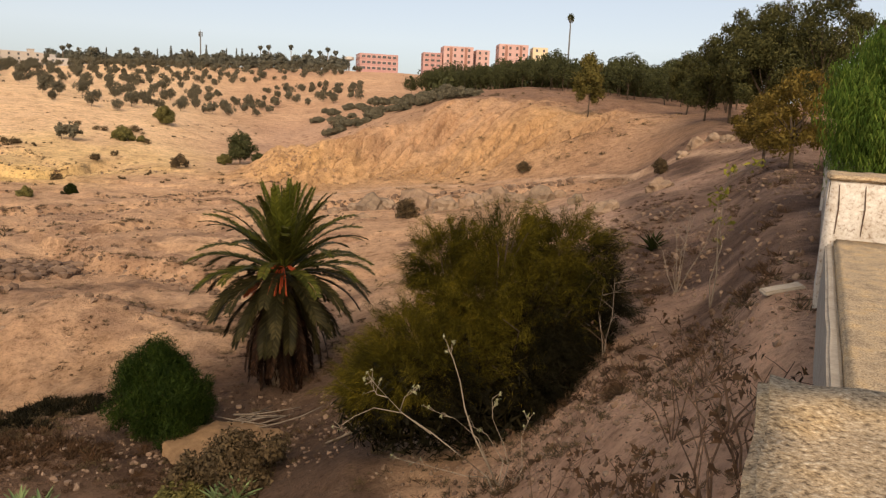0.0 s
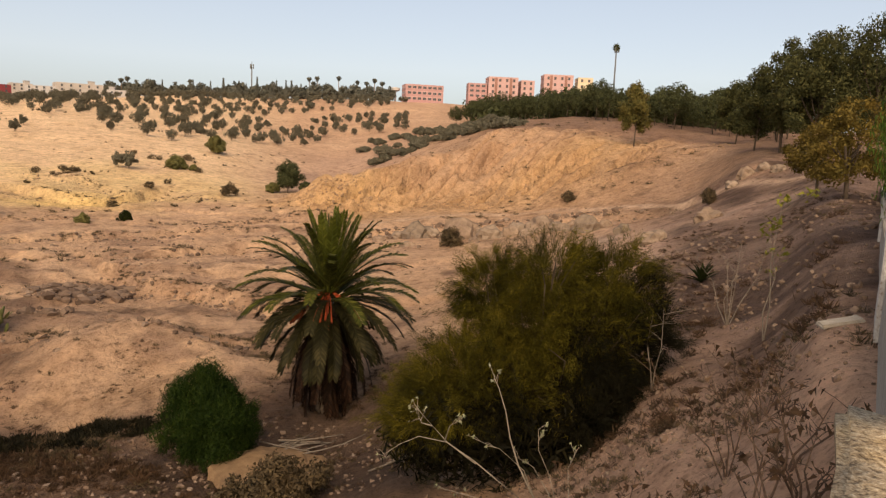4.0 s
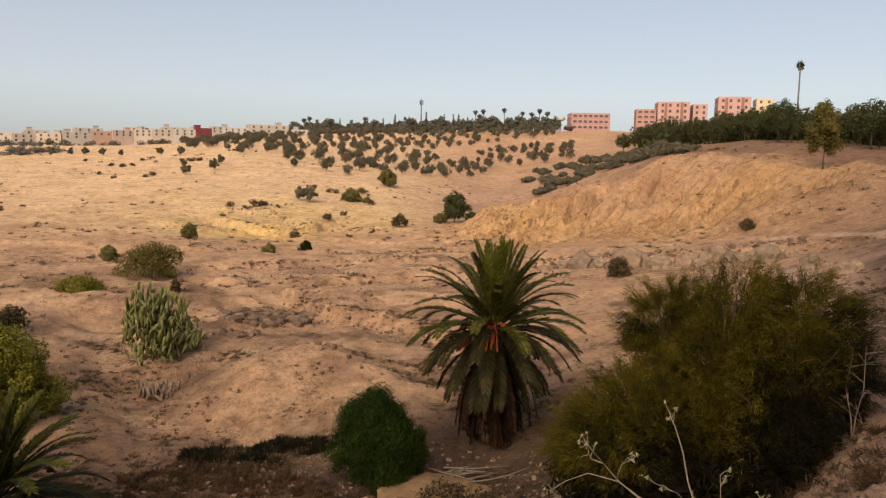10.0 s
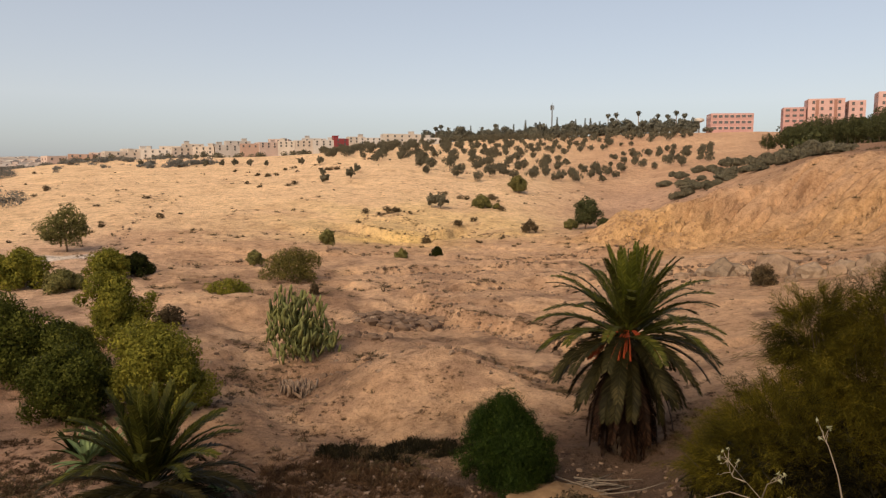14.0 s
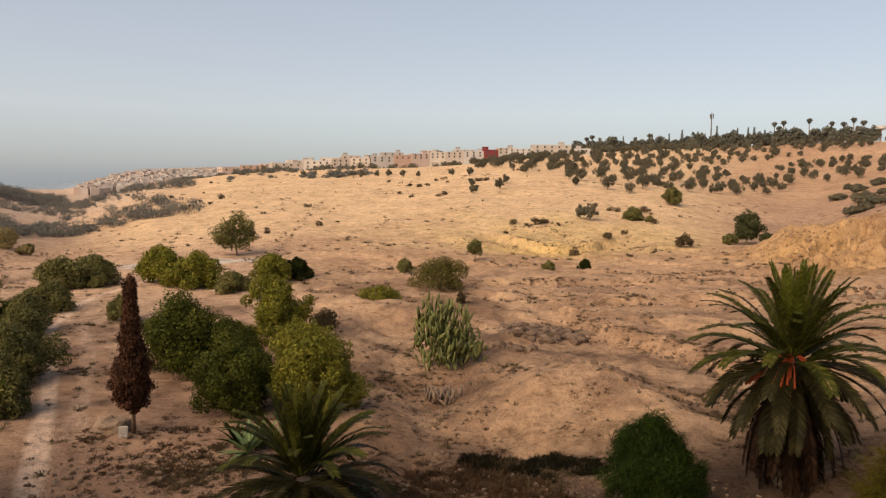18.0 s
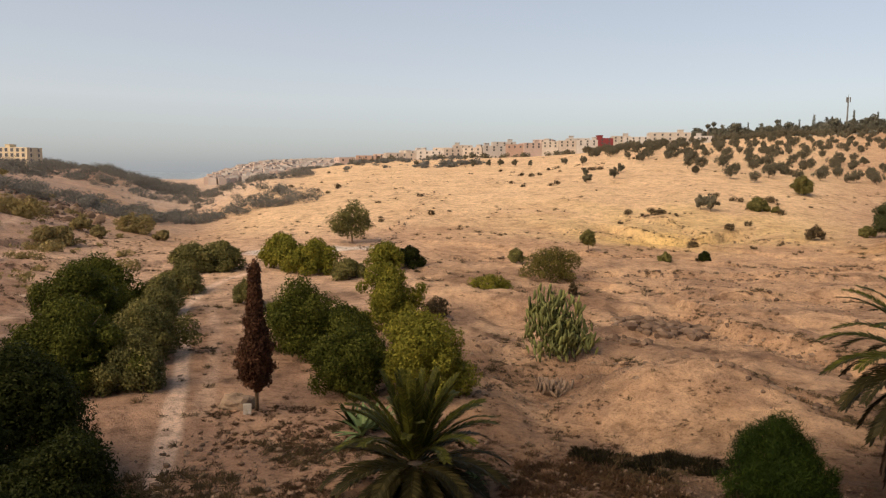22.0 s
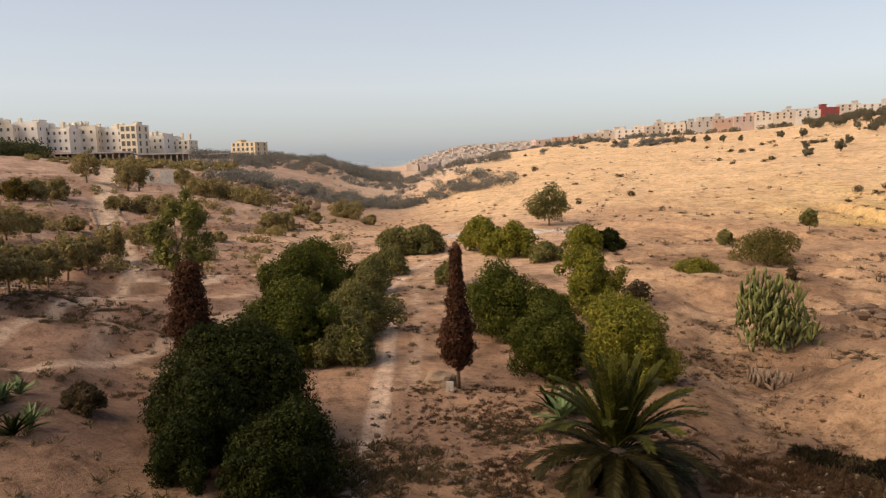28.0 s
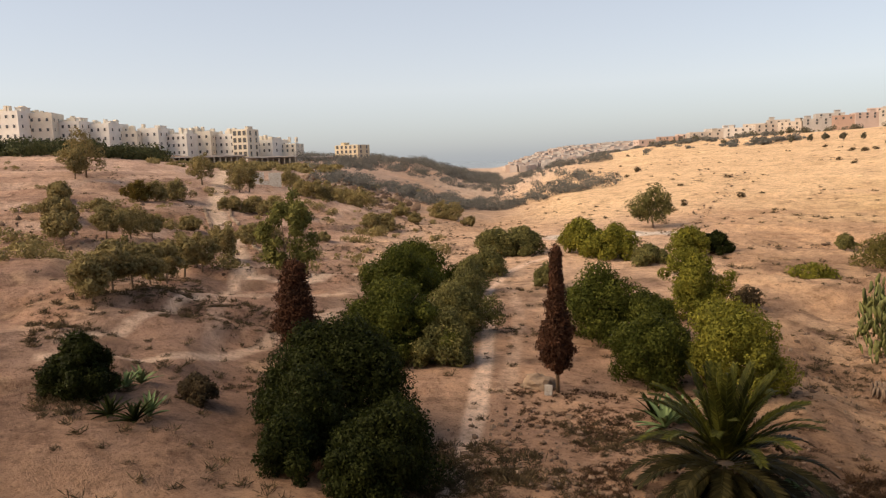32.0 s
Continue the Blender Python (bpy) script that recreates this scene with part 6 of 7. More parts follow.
# a second row that looks over the first
for i, (a, w, el, h, paint) in enumerate(((49.3, 12, 1.1, 8.2, WHITE), (47.0, 10, 1.3, 8.6, CREAM), (45.4, 10, 1.5, 8.6, BEIGE), (42.2, 12, 1.9, 6.6, GREY), (39.3, 10, 2.05, 7.0, PINK), (36.6, 12, 2.1, 7.6, GREY), (33.4, 9, 2.3, 7.0, BEIGE), (51.7, 9, 0.9, 6.8, PINK))):
    house("house", a, 384, w, 9, h * 0.44, 2, 3, paint, "flat-roofed house behind the first row", (8, -12, 4)[i % 3], G, at_level(el, 384), (0.8, 0.95), 0.5, (1, 0, -1)[i % 3])

# white terrace of flats above the left hill
G = "white flats above the left hill"
FLAT_WHITE, FLAT_CREAM = wall_paint("bright_whitewash", (0.78, 0.74, 0.68)), wall_paint("warm_whitewash", (0.74, 0.67, 0.56))
for i, (a, w, el_top, depth) in enumerate(((99.8, 7.6, 4.4, 12), (98.1, 9.6, 4.2, 12), (96.3, 8.8, 3.7, 12), (94.5, 10.0, 3.45, 12), (92.7, 8.6, 3.0, 12), (91.1, 7.6, 3.1, 12), (89.4, 10.6, 2.72, 11), (87.6, 8.0, 2.8, 11), (85.9, 9.4, 2.65, 11), (83.2, 9.6, 2.2, 11), (81.5, 8.6, 1.95, 10))):
    a += 0.3
    r = 290 + 1.2 * (100 - a)
    z0 = at_level(1.0 if a < 92 else 1.0 + (a - 92) * 0.16, r)
    top = at_level(el_top + (0.34 if a > 85 else 0.2), r) - z0 - 2.6
    block = house("white_flats", a, r, w * 1.1, depth, top, max(2, round(top / 3.0)), max(2, round(w / 2.3)), (FLAT_WHITE, FLAT_CREAM, FLAT_WHITE)[i % 3], "whitewashed flats with small dark windows and roof terraces", (-10, 6, -4)[i % 3] - 26, G, z0, (0.85, 1.1), 0.5 + 0.4 * (i % 2), (1, -1, 1)[i % 3], None, "building")
for block in [o for o in bpy.data.objects if o.name.startswith("white_flats")]:
    rng = np.random.default_rng(int(abs(block.location.y) * 10))
    top = max(o.location.z for o in block.children if o.name.startswith("window")) + 2.2
    for k in range(6):
        v, f = box(-4.0 + 8.0 * (k + rng.random()) / 6, 1.0 + 7 * rng.random(), top, 0.6 + 1.1 * rng.random(), 1.4, 0.9 + 1.7 * rng.random())
        part("roof_room", mesh_of("roof_room", v, f, FLAT_CREAM), block, "small rooftop room")
# yellow window surrounds stand in for sunlight on the loggias
house("white_tower_block", 85.05, 298, 6.6, 9, at_level(2.75, 300) - at_level(0.7, 300), 4, 3, FLAT_CREAM, "taller cream block, sunlight on its loggias painted as yellow surrounds", -30, G, at_level(0.7, 300), (1.3, 1.7), 0.8, 0.6, YELLOW, "building")
house("yellow_building", 77.2, 372, 13.6, 11, at_level(1.45, 372) - at_level(0.4, 372), 3, 5, YELLOW, "yellow three-storey building standing alone", -34, "", at_level(0.4, 372), (1.3, 1.5), 0.5, -1, WHITE, "building")


def terrace(a0, a1, r, el):
    """A long covered terrace on columns under the flats."""
    a, w = (a0 + a1) / 2, r * radians(a0 - a1)
    z1 = at_level(el, r)
    root = thing("covered_terrace", *polar(a, r), "long covered terrace on dark columns below the flats", "terrace", "terraces", a - 4, z1 - 3.4)
    v, f = box(0, 6, 3.0, w, 13, 0.5)
    part("roof_slab", mesh_of("roof_slab", v, f, GREY), root)
    v, f = box(0, 12, -5, w, 1.0, 8.0)
    part("back_wall", mesh_of("back_wall", v, f, SIDE_CONCRETE), root)
    n = int(w / 1.9)
    v, f = box(0, 0, -5, 0.4, 0.4, 8.0, 0.03)
    col = mesh_of("column", v, f, SIDE_CONCRETE)
    for k in range(n + 1):
        part("column", col, root, at=pose(-w / 2 + 0.3 + (w - 0.6) * k / n, 0, 0))


terrace(90.3, 84.85, 268, 1.02)
terrace(84.8, 81.0, 276, 0.85)
terrace(81.0, 78.3, 330, 0.75)
# roofless white walls of a ruin
root = thing("ruined_walls", *polar(83.2, 133), "roofless whitewashed walls of a small ruin", "ruin", "", 80)
for x0, x1, h in ((-2.5, -0.6, 2.4), (0.2, 2.3, 2.3), (-0.6, 0.2, 0.9)):
    v, f = gridded((x0 + x1) / 2, 0, -0.5, x1 - x0, 0.3, h + 0.5, 0.5, np.random.default_rng(1), 0.05)
    part("wall", mesh_of("wall", v, f, WHITEWASH), root)
v, f = gridded(-2.35, 1.6, -0.5, 0.3, 3.0, 2.2, 0.5, np.random.default_rng(1), 0.05)
part("wall", mesh_of("wall", v, f, WHITEWASH), root)

# the town that runs down to the coast, far off: too many small houses to count
def far_town():
    rng = np.random.default_rng(88)
    pieces = []
    for k in range(1500):
        u = rng.random()
        a, r = 64.6 - 11.5 * u + rng.normal() * 0.2, 640 + 380 * rng.random()
        lim = 1000 if a < 60 else 1000 - (a - 60) * 35
        if r > lim:
            continue
        x, y = polar(a, r)
        z = float(height(x, y, False))
        w, d, h = 3.6 + 3.4 * rng.random(), 4 + 3 * rng.random(), 3.0 + 3.4 * rng.random()
        v, f = box(0, 0, -3, w, d, h + 3)
        t = radians(a + rng.normal() * 20)
        v = np.stack([v[:, 0] * math.cos(t) - v[:, 1] * math.sin(t) + x, v[:, 0] * math.sin(t) + v[:, 1] * math.cos(t) + y, v[:, 2] + z], 1)
        pieces.append((v, f))
    v, f = join(*pieces)
    m, n, l, b = mat("far_house_walls", 0.9)
    g = n.new("ShaderNodeNewGeometry")
    col = ramp(n, l, g.outputs["Random Per Island"], [(0.0, (0.36, 0.29, 0.26)), (0.3, (0.42, 0.38, 0.35)), (0.6, (0.34, 0.32, 0.31)), (0.85, (0.42, 0.33, 0.29)), (1.0, (0.36, 0.28, 0.24))])
    l.new(col, b.inputs["Base Color"])
    tagged(new("far_town", mesh_of("far_town", v, f, m)), "pale houses of a town running down to the coast", "town", kind="stuff")


far_town()

# ---- boulders, agaves, prickly pear and other small things ----
def boulder_mesh(rng, w, d, h, material=None):
    bm = bmesh.new()
    bmesh.ops.create_icosphere(bm, subdivisions=3, radius=1.0)
    off = Vector((rng.random() * 40, rng.random() * 40, rng.random() * 40))
    for v in bm.verts:
        p = v.co.copy()
        k = 1 + 0.42 * noise.noise(p * 1.5 + off) + 0.22 * noise.noise(p * 3.7 + off) + 0.08 * noise.noise(p * 9 + off)
        v.co = Vector((p.x * w / 2 * k, p.y * d / 2 * k, p.z * h * 0.55 * k + h * 0.15))
    me = bpy.data.meshes.new("boulder")
    bm.to_mesh(me)
    bm.free()
    me.materials.append(material or STONE)
    return me


def boulder(a, r, w, h, label, group, seed, material=None):
    rng = np.random.default_rng(seed)
    x, y = polar(a, r)
    ob = new("boulder", boulder_mesh(rng, w, w * (0.7 + 0.3 * rng.random()), h, material))
    ob.matrix_basis = pose(x, y, float(height(x, y)) - 0.1 * h, 0, 0, 360 * rng.random())
    return tagged(ob, label, "boulder", group)


for i, (a, r, w, h) in enumerate(((2.1, 66, 3.4, 2.2), (5.6, 68, 2.5, 1.6), (4.4, 67.5, 1.3, 1.0), (0.0, 63.5, 1.9, 1.5), (-1.6, 65, 1.6, 1.1), (-4.1, 64, 2.6, 1.5), (-7.4, 58, 1.7, 1.5), (7.0, 69, 1.5, 0.9), (-2.9, 62, 1.2, 0.8), (3.3, 64, 1.3, 0.9), (6.4, 60.5, 1.2, 0.6), (1.2, 61, 1.0, 0.6),
                                  (-17.7, 57.5, 0.9, 0.6), (-18.6, 59.5, 1.1, 0.8), (-19.7, 60.0, 0.9, 0.6), (-20.6, 58.0, 0.9, 0.6), (-12.5, 41, 1.2, 0.9), (-16.2, 44, 1.3, 0.8), (-10.2, 52, 1.0, 0.8), (-5.4, 63, 1.5, 1.0), (-2.3, 66.5, 1.7, 1.3), (0.9, 65.5, 1.5, 1.2), (-6.4, 64.5, 1.2, 0.8), (3.0, 68, 1.6, 1.2), (-8.9, 60, 1.1, 0.7), (8.6, 67, 1.0, 0.6), (9.8, 70, 1.2, 0.7))):
    boulder(a, r, w * 1.2, h * 1.35, "weathered pale boulder under the clay bank", "boulders", 700 + i)
SANDSTONE = plain_mat("golden_sandstone", (0.11, 0.066, 0.034), (0.235, 0.15, 0.08), 2.5, 0.95, 0.02)
boulder(17.0, 20.9, 3.4, 0.75, "low rounded golden sandstone outcrop beside the green bush", "", 747, SANDSTONE)
boulder(62.9, 31.8, 1.5, 0.9, "grey half-buried boulder behind the cypress", "", 742)
v, f = gridded(0, 0, 0, 0.34, 0.12, 0.46, 0.08, np.random.default_rng(3), 0.006)
ob = tagged(new("marker_stone", mesh_of("marker_stone", v, f, WHITEWASH)), "small white upright marker stone at the cypress", "stone")
ob.matrix_basis = pose(*polar(62.2, 30.6), float(height(*polar(62.2, 30.6))) - 0.03, 0, 3, 60)


def heap(name, a, r, reach, count, lo, hi, label, seed, squash=0.6, material=None):
    """Broken stones strewn round one spot."""
    rng = np.random.default_rng(seed)
    cx, cy = polar(a, r)
    base = [boulder_arrays(np.random.default_rng(seed + k)) for k in range(5)]
    pieces = []
    for k in range(count):
        w, q = 2 * math.pi * rng.random(), reach * math.sqrt(rng.random())
        x, y = cx + math.cos(w) * q, cy + math.sin(w) * q * squash
        s = lo + (hi - lo) * rng.random() ** 2
        v, f = base[k % 5]
        t = 6.28 * rng.random()
        u = np.stack([v[:, 0] * math.cos(t) - v[:, 1] * math.sin(t), v[:, 0] * math.sin(t) + v[:, 1] * math.cos(t), v[:, 2] * (0.65 + 0.5 * rng.random())], 1) * s
        pieces.append((u + np.array((x, y, float(height(x, y)) + s * 0.12)), f))
    v, f = join(*pieces)
    return tagged(new(name, mesh_of(name, v, f, material or RUBBLE)), label, "stones", kind="stuff")


def boulder_arrays(rng):
    bm = bmesh.new()
    bmesh.ops.create_icosphere(bm, subdivisions=1, radius=0.5)
    for v in bm.verts:
        v.co *= 0.55 + 0.9 * rng.random()
    bm.verts.index_update()
    out = np.array([v.co[:] for v in bm.verts]), [tuple(v.index for v in p.verts) for p in bm.faces]
    bm.free()
    return out


def rubble_material():
    m, n, l, b = mat("broken_stone", 0.95)
    g = n.new("ShaderNodeNewGeometry")
    col = ramp(n, l, g.outputs["Random Per Island"], [(0.0, (0.09, 0.058, 0.04)), (0.5, (0.16, 0.107, 0.075)), (0.9, (0.20, 0.138, 0.098)), (1.0, (0.25, 0.182, 0.135))])
    t = noise_node(n, l, 14.0, 4.0, 0.6, g.outputs["Position"])
    l.new(mix(n, l, "MULTIPLY", 0.6, col, ramp(n, l, t.outputs["Fac"], [(0.3, (0.6, 0.6, 0.6)), (0.6, (1, 1, 1))])), b.inputs["Base Color"])
    return m


RUBBLE = rubble_material()
CLAY = plain_mat("crumbled_clay", (0.21, 0.13, 0.078), (0.34, 0.22, 0.125), 1.2, 0.95, 0.03)
heap("clay_crumbs", 3, 90, 12, 420, 0.07, 0.34, "golden clods at the foot of the clay bank", 830, 0.2, CLAY)
heap("clay_crumbs", 11.5, 96, 6, 260, 0.1, 0.45, "golden clods on the nose of the clay bank", 831, 0.6, CLAY)
heap("clay_crumbs", -9, 84, 9, 300, 0.07, 0.3, "golden clods at the foot of the clay bank", 832, 0.25, CLAY)
heap("rubble", 30.2, 52.5, 3.4, 240, 0.15, 0.9, "heap of broken stones on the valley floor", 801, 0.9)
heap("rubble", 32.6, 46.4, 1.6, 50, 0.15, 0.7, "flat broken stones beside the cactus", 817, 0.5)
heap("rubble", 8.5, 20.5, 3.2, 140, 0.03, 0.2, "broken stones below the palm", 802)
heap("rubble", 2.5, 16.5, 3.0, 120, 0.03, 0.14, "broken stones at the foot of the embankment", 803)
heap("rubble", -14.0, 22, 5.5, 240, 0.04, 0.22, "stones and litter on the embankment", 804)
heap("rubble", -17.5, 33, 7.0, 240, 0.05, 0.26, "stones and litter on the upper embankment", 805)
heap("rubble", -20.5, 12, 3.0, 260, 0.03, 0.14, "small stones on the embankment", 806)
heap("rubble", -14.0, 8.5, 3.0, 260, 0.02, 0.10, "small stones on the embankment", 807)
heap("rubble", 0, 70, 13, 420, 0.12, 0.7, "broken stones under the clay bank", 808, 0.35)
heap("rubble", -9, 86, 15, 520, 0.06, 0.26, "crumbled clay on the bank", 809, 0.5, CLAY)
heap("rubble", 7, 95, 14, 520, 0.06, 0.3, "crumbled clay on the bank", 810, 0.35, CLAY)
heap("rubble", 20, 62, 16, 300, 0.08, 0.35, "stones scattered on the valley floor", 811, 0.7)
heap("rubble", 42, 40, 9, 260, 0.06, 0.3, "stones scattered on the valley floor", 812, 0.7)
heap("rubble", 62, 24, 5, 260, 0.05, 0.28, "stones on the terrace below the young palm", 813, 0.7)
heap("rubble", 93, 75, 18, 320, 0.1, 0.5, "stones scattered on the hillside", 815, 0.8)
heap("rubble", 76.5, 150, 22, 300, 0.3, 1.6, "outcrops on the far hillside", 816, 0.5)


def rosette(name, a, r, size, count, label, group, seed, material=None):
    """Agave or aloe: stiff pointed leaves from one root."""
    rng = np.random.default_rng(seed)
    root = thing(name, *polar(a, r), label, "plant", group)
    for k in range(count):
        ln = size * (0.7 + 0.4 * rng.random())
        rise, turn = 20 + 62 * rng.random(), 137.5 * k
        verts, n = [], 5
        for i in range(n + 1):
            u = i / n
            w = 0.09 * size * (1 - u) ** 0.7 * (0.7 + u)
            dz = -0.25 * ln * u * u
            verts += [(u * ln, -w, 0.35 * w + dz), (u * ln, 0, dz), (u * ln, w, 0.35 * w + dz), (u * ln, 0, dz - 0.25 * w)]
        faces = []
        for i in range(n):
            for q in range(4):
                faces.append((i * 4 + q, i * 4 + (q + 1) % 4, i * 4 + 4 + (q + 1) % 4, i * 4 + 4 + q))
        part("leaf", mesh_of("leaf", np.array(verts), faces, material or SUCCULENT), root, at=pose(0, 0, 0.02, 0, -rise, turn))
    return root


G = "agaves"
rosette("agave", -16.1, 23.5, 0.75, 22, "green spiky agave on the embankment", G, 901, DEEP_LEAF)
for i, (a, r, s, mt) in enumerate(((93.0, 28.5, 0.8, SUCCULENT), (94.0, 28.0, 0.8, SUCCULENT), (92.6, 24.4, 0.9, SUCCULENT), (93.6, 23.6, 0.9, DEEP_LEAF), (95.2, 24.5, 0.9, DEEP_LEAF), (96.2, 27.5, 1.0, DEEP_LEAF), (53.4, 27.5, 1.3, SUCCULENT), (52.4, 28.2, 1.2, SUCCULENT), (54.2, 28.6, 1.1, DEEP_LEAF), (45.6, 22.8, 0.8, SUCCULENT), (44.4, 23.4, 0.8, SUCCULENT),
                                   (16.2, 16.2, 0.7, SUCCULENT), (17.6, 16.4, 0.6, SUCCULENT), (30.2, 18.6, 0.7, SUCCULENT), (31.6, 19.0, 0.6, SUCCULENT), (47.0, 16.6, 0.7, SUCCULENT))):
    rosette("agave", a, r, s, 20, "grey-green spiky agave on dry ground", G, 910 + i, mt)


def prickly_pear(a, r, w, h, label, seed, pads=230, material=None):
    """A thicket of flat oval pads stacked on each other."""
    rng = np.random.default_rng(seed)
    root = thing("prickly_pear", *polar(a, r), label, "cactus", "prickly pears")
    ring = [(math.cos(2 * math.pi * k / 9), math.sin(2 * math.pi * k / 9)) for k in range(9)]
    v = [(0.0, 0.035, 0.5)] + [(0.15 * c, 0.02, 0.5 + 0.5 * s * 0.98) for c, s in ring] + [(0.15 * c, -0.02, 0.5 + 0.5 * s * 0.98) for c, s in ring] + [(0.0, -0.035, 0.5)]
    f = [(0, 1 + k, 1 + (k + 1) % 9) for k in range(9)] + [(19, 10 + (k + 1) % 9, 10 + k) for k in range(9)] + [(1 + k, 10 + k, 10 + (k + 1) % 9, 1 + (k + 1) % 9) for k in range(9)]
    me = mesh_of("pad", np.array(v), f, material or SUCCULENT, True)
    for k in range(pads):
        q, t = math.sqrt(rng.random()), 6.28 * rng.random()
        x, y = q * math.cos(t) * w / 2, q * math.sin(t) * w / 2 * 0.6
        z = (h - 0.5) * (1 - 0.35 * q * q) * (0.85 + 0.55 * float(grain(x, y, 1.3, seed, 2))) * rng.random() ** 0.9
        s = 0.42 + 0.34 * rng.random()
        part("pad", me, root, at=pose(x, y, z - 0.05, rng.normal() * 15, rng.normal() * 18, 360 * rng.random()) @ Matrix.Scale(s, 4))
    return root


CACTUS_PAD = plain_mat("cactus_pad", (0.07, 0.09, 0.026), (0.19, 0.205, 0.075), 3.0, 0.7, 0.01, 0.4)
DEAD_PAD = plain_mat("dead_cactus_pad", (0.14, 0.10, 0.075), (0.30, 0.235, 0.18), 3.0, 0.9, 0.01, 0.3)
prickly_pear(38.8, 43.0, 3.0, 4.9, "tall grey-green prickly pear thicket", 950, 295, CACTUS_PAD)
prickly_pear(37.7, 43.6, 3.0, 4.4, "dense upright prickly pear with green pads", 953, 290, CACTUS_PAD)
prickly_pear(36.6, 44.0, 2.8, 2.9, "lower part of the prickly pear thicket", 951, 170, CACTUS_PAD)
prickly_pear(38.2, 37.8, 2.2, 0.9, "dead pale prickly pear pads on the ground", 952, 90, DEAD_PAD)


# ---- low dry plants, too many to count ----
def tufts(name, spots, size, blades, leaf, label, seed):
    rng = np.random.default_rng(seed)
    n, blades = len(spots), int(blades * 1.7)
    xy = np.array(spots)
    z = height(xy[:, 0], xy[:, 1])
    s = size * (0.5 + rng.random(n))
    m = n * blades
    c = np.repeat(np.stack([xy[:, 0], xy[:, 1], z], 1), blades, 0)
    ss = np.repeat(s, blades)[:, None]
    d = rng.normal(size=(m, 3))
    d[:, 2] = np.abs(d[:, 2]) * 0.7 + 0.15
    d /= np.linalg.norm(d, axis=1)[:, None]
    c = c + rng.normal(size=(m, 3)) * np.array((0.35, 0.35, 0.05)) * ss
    b = np.cross(d, rng.normal(size=(m, 3)))
    b /= np.linalg.norm(b, axis=1)[:, None]
    ln = ss * (0.5 + 0.6 * rng.random((m, 1)))
    w = ss * 0.055
    v = np.stack([c - d * ln * 0.1, c + d * ln * 0.5 + b * w, c + d * ln, c + d * ln * 0.5 - b * w], 1).reshape(-1, 3)
    i = np.arange(m) * 4
    return tagged(new(name, mesh_of(name, v, np.stack([i, i + 1, i + 2, i + 3], 1), leaf)), label, "scrub", kind="stuff")


def sown(n, seed, a0, a1, r0, r1, mask=None, power=1.0):
    rng, out = np.random.default_rng(seed), []
    while len(out) < n:
        a, r = a0 + (a1 - a0) * rng.random(), math.exp(math.log(r0) + (math.log(r1) - math.log(r0)) * rng.random() ** power)
        x, y = polar(a, r)
        if mask is None or mask(x, y) > rng.random():
            out.append((x, y))
    return out


def patchy(scale, seed, cut=0.1):
    return lambda x, y: float(np.clip((grain(x, y, scale, seed, 3) - cut) * 3, 0.03, 1))


def off_path(mask):
    return lambda x, y: mask(x, y) * float(near_line(np.array(x), np.array(y), FOOTPATH) > 1.1)


def around(spots, reach, n, seed):
    rng = np.random.default_rng(seed)
    return [(x + rng.normal() * reach, y + rng.normal() * reach * 0.7) for k in range(n) for x, y in [spots[k % len(spots)]]]


BLACK_SPOTS = ((35.8, 26.6), (33.6, 27.6), (31.2, 27.2), (28.8, 26.6), (27.4, 26.2), (31.0, 25.6), (34.6, 26.2), (29.8, 27.4), (25.6, 26.6))
tufts("dark_scrub", around([polar(a, r) for a, r in BLACK_SPOTS], 0.5, 190, 1001), 0.26, 46, BLACK_SCRUB, "patch of low blackish green scrub on the valley floor", 1)
tufts("dark_scrub", around([polar(36.6, 24.6), polar(34.6, 25.2), polar(38.4, 24.2), polar(33.0, 24.2), polar(40.0, 23.4), polar(30.5, 22.8), polar(27, 22.0)], 0.9, 340, 1002), 0.2, 34, DRY_LEAF, "patches of low reddish-brown scrub", 2)
heap("rubble", 20, 22, 6, 520, 0.03, 0.2, "small stones and clods on the near floor", 820, 0.6)
heap("rubble", 34, 24, 6, 520, 0.03, 0.2, "small stones and clods on the near floor", 821, 0.6)
tufts("dry_scrub", sown(1800, 1016, 5, 60, 16, 34, patchy(2.5, 79, 0.05)), 0.13, 16, DRY_LEAF, "low brown weeds on the near floor", 16)
tufts("dry_scrub", sown(1500, 1003, 12, 62, 19, 60, patchy(4.5, 70, 0.15)), 0.19, 18, SCRUB_LEAF, "low dry scrub on the valley floor", 3)
tufts("dry_scrub", sown(520, 1004, -27, 12, 7, 60, patchy(3.5, 71, 0.05)), 0.12, 16, SCRUB_LEAF, "low dry scrub on the embankment", 4)
tufts("dry_scrub", sown(150, 1005, -26, 2, 8, 45, patchy(3.0, 72, 0.1)), 0.12, 14, DRY_LEAF, "brown dried weeds on the embankment", 5)
tufts("dry_scrub", sown(2300, 1006, 62, 100, 18, 130, patchy(7, 73, 0.1)), 0.24, 18, SCRUB_LEAF, "low dry scrub on the left hillside", 6)
tufts("dry_scrub", sown(520, 1007, 14, 66, 60, 300, patchy(16, 74, 0.0)), 0.36, 20, SCRUB_LEAF, "scattered dry scrub on the golden slope", 7)
tufts("dry_scrub", sown(170, 1008, -22, 14, 70, 150, patchy(9, 75, 0.1)), 0.34, 20, SCRUB_LEAF, "dry scrub on and above the clay bank", 8)
tufts("path_scrub", sown(420, 1009, 56, 68, 19, 32, off_path(patchy(3, 76, 0.0))), 0.13, 18, DRY_LEAF, "low purplish dry scrub beside the footpath", 9)


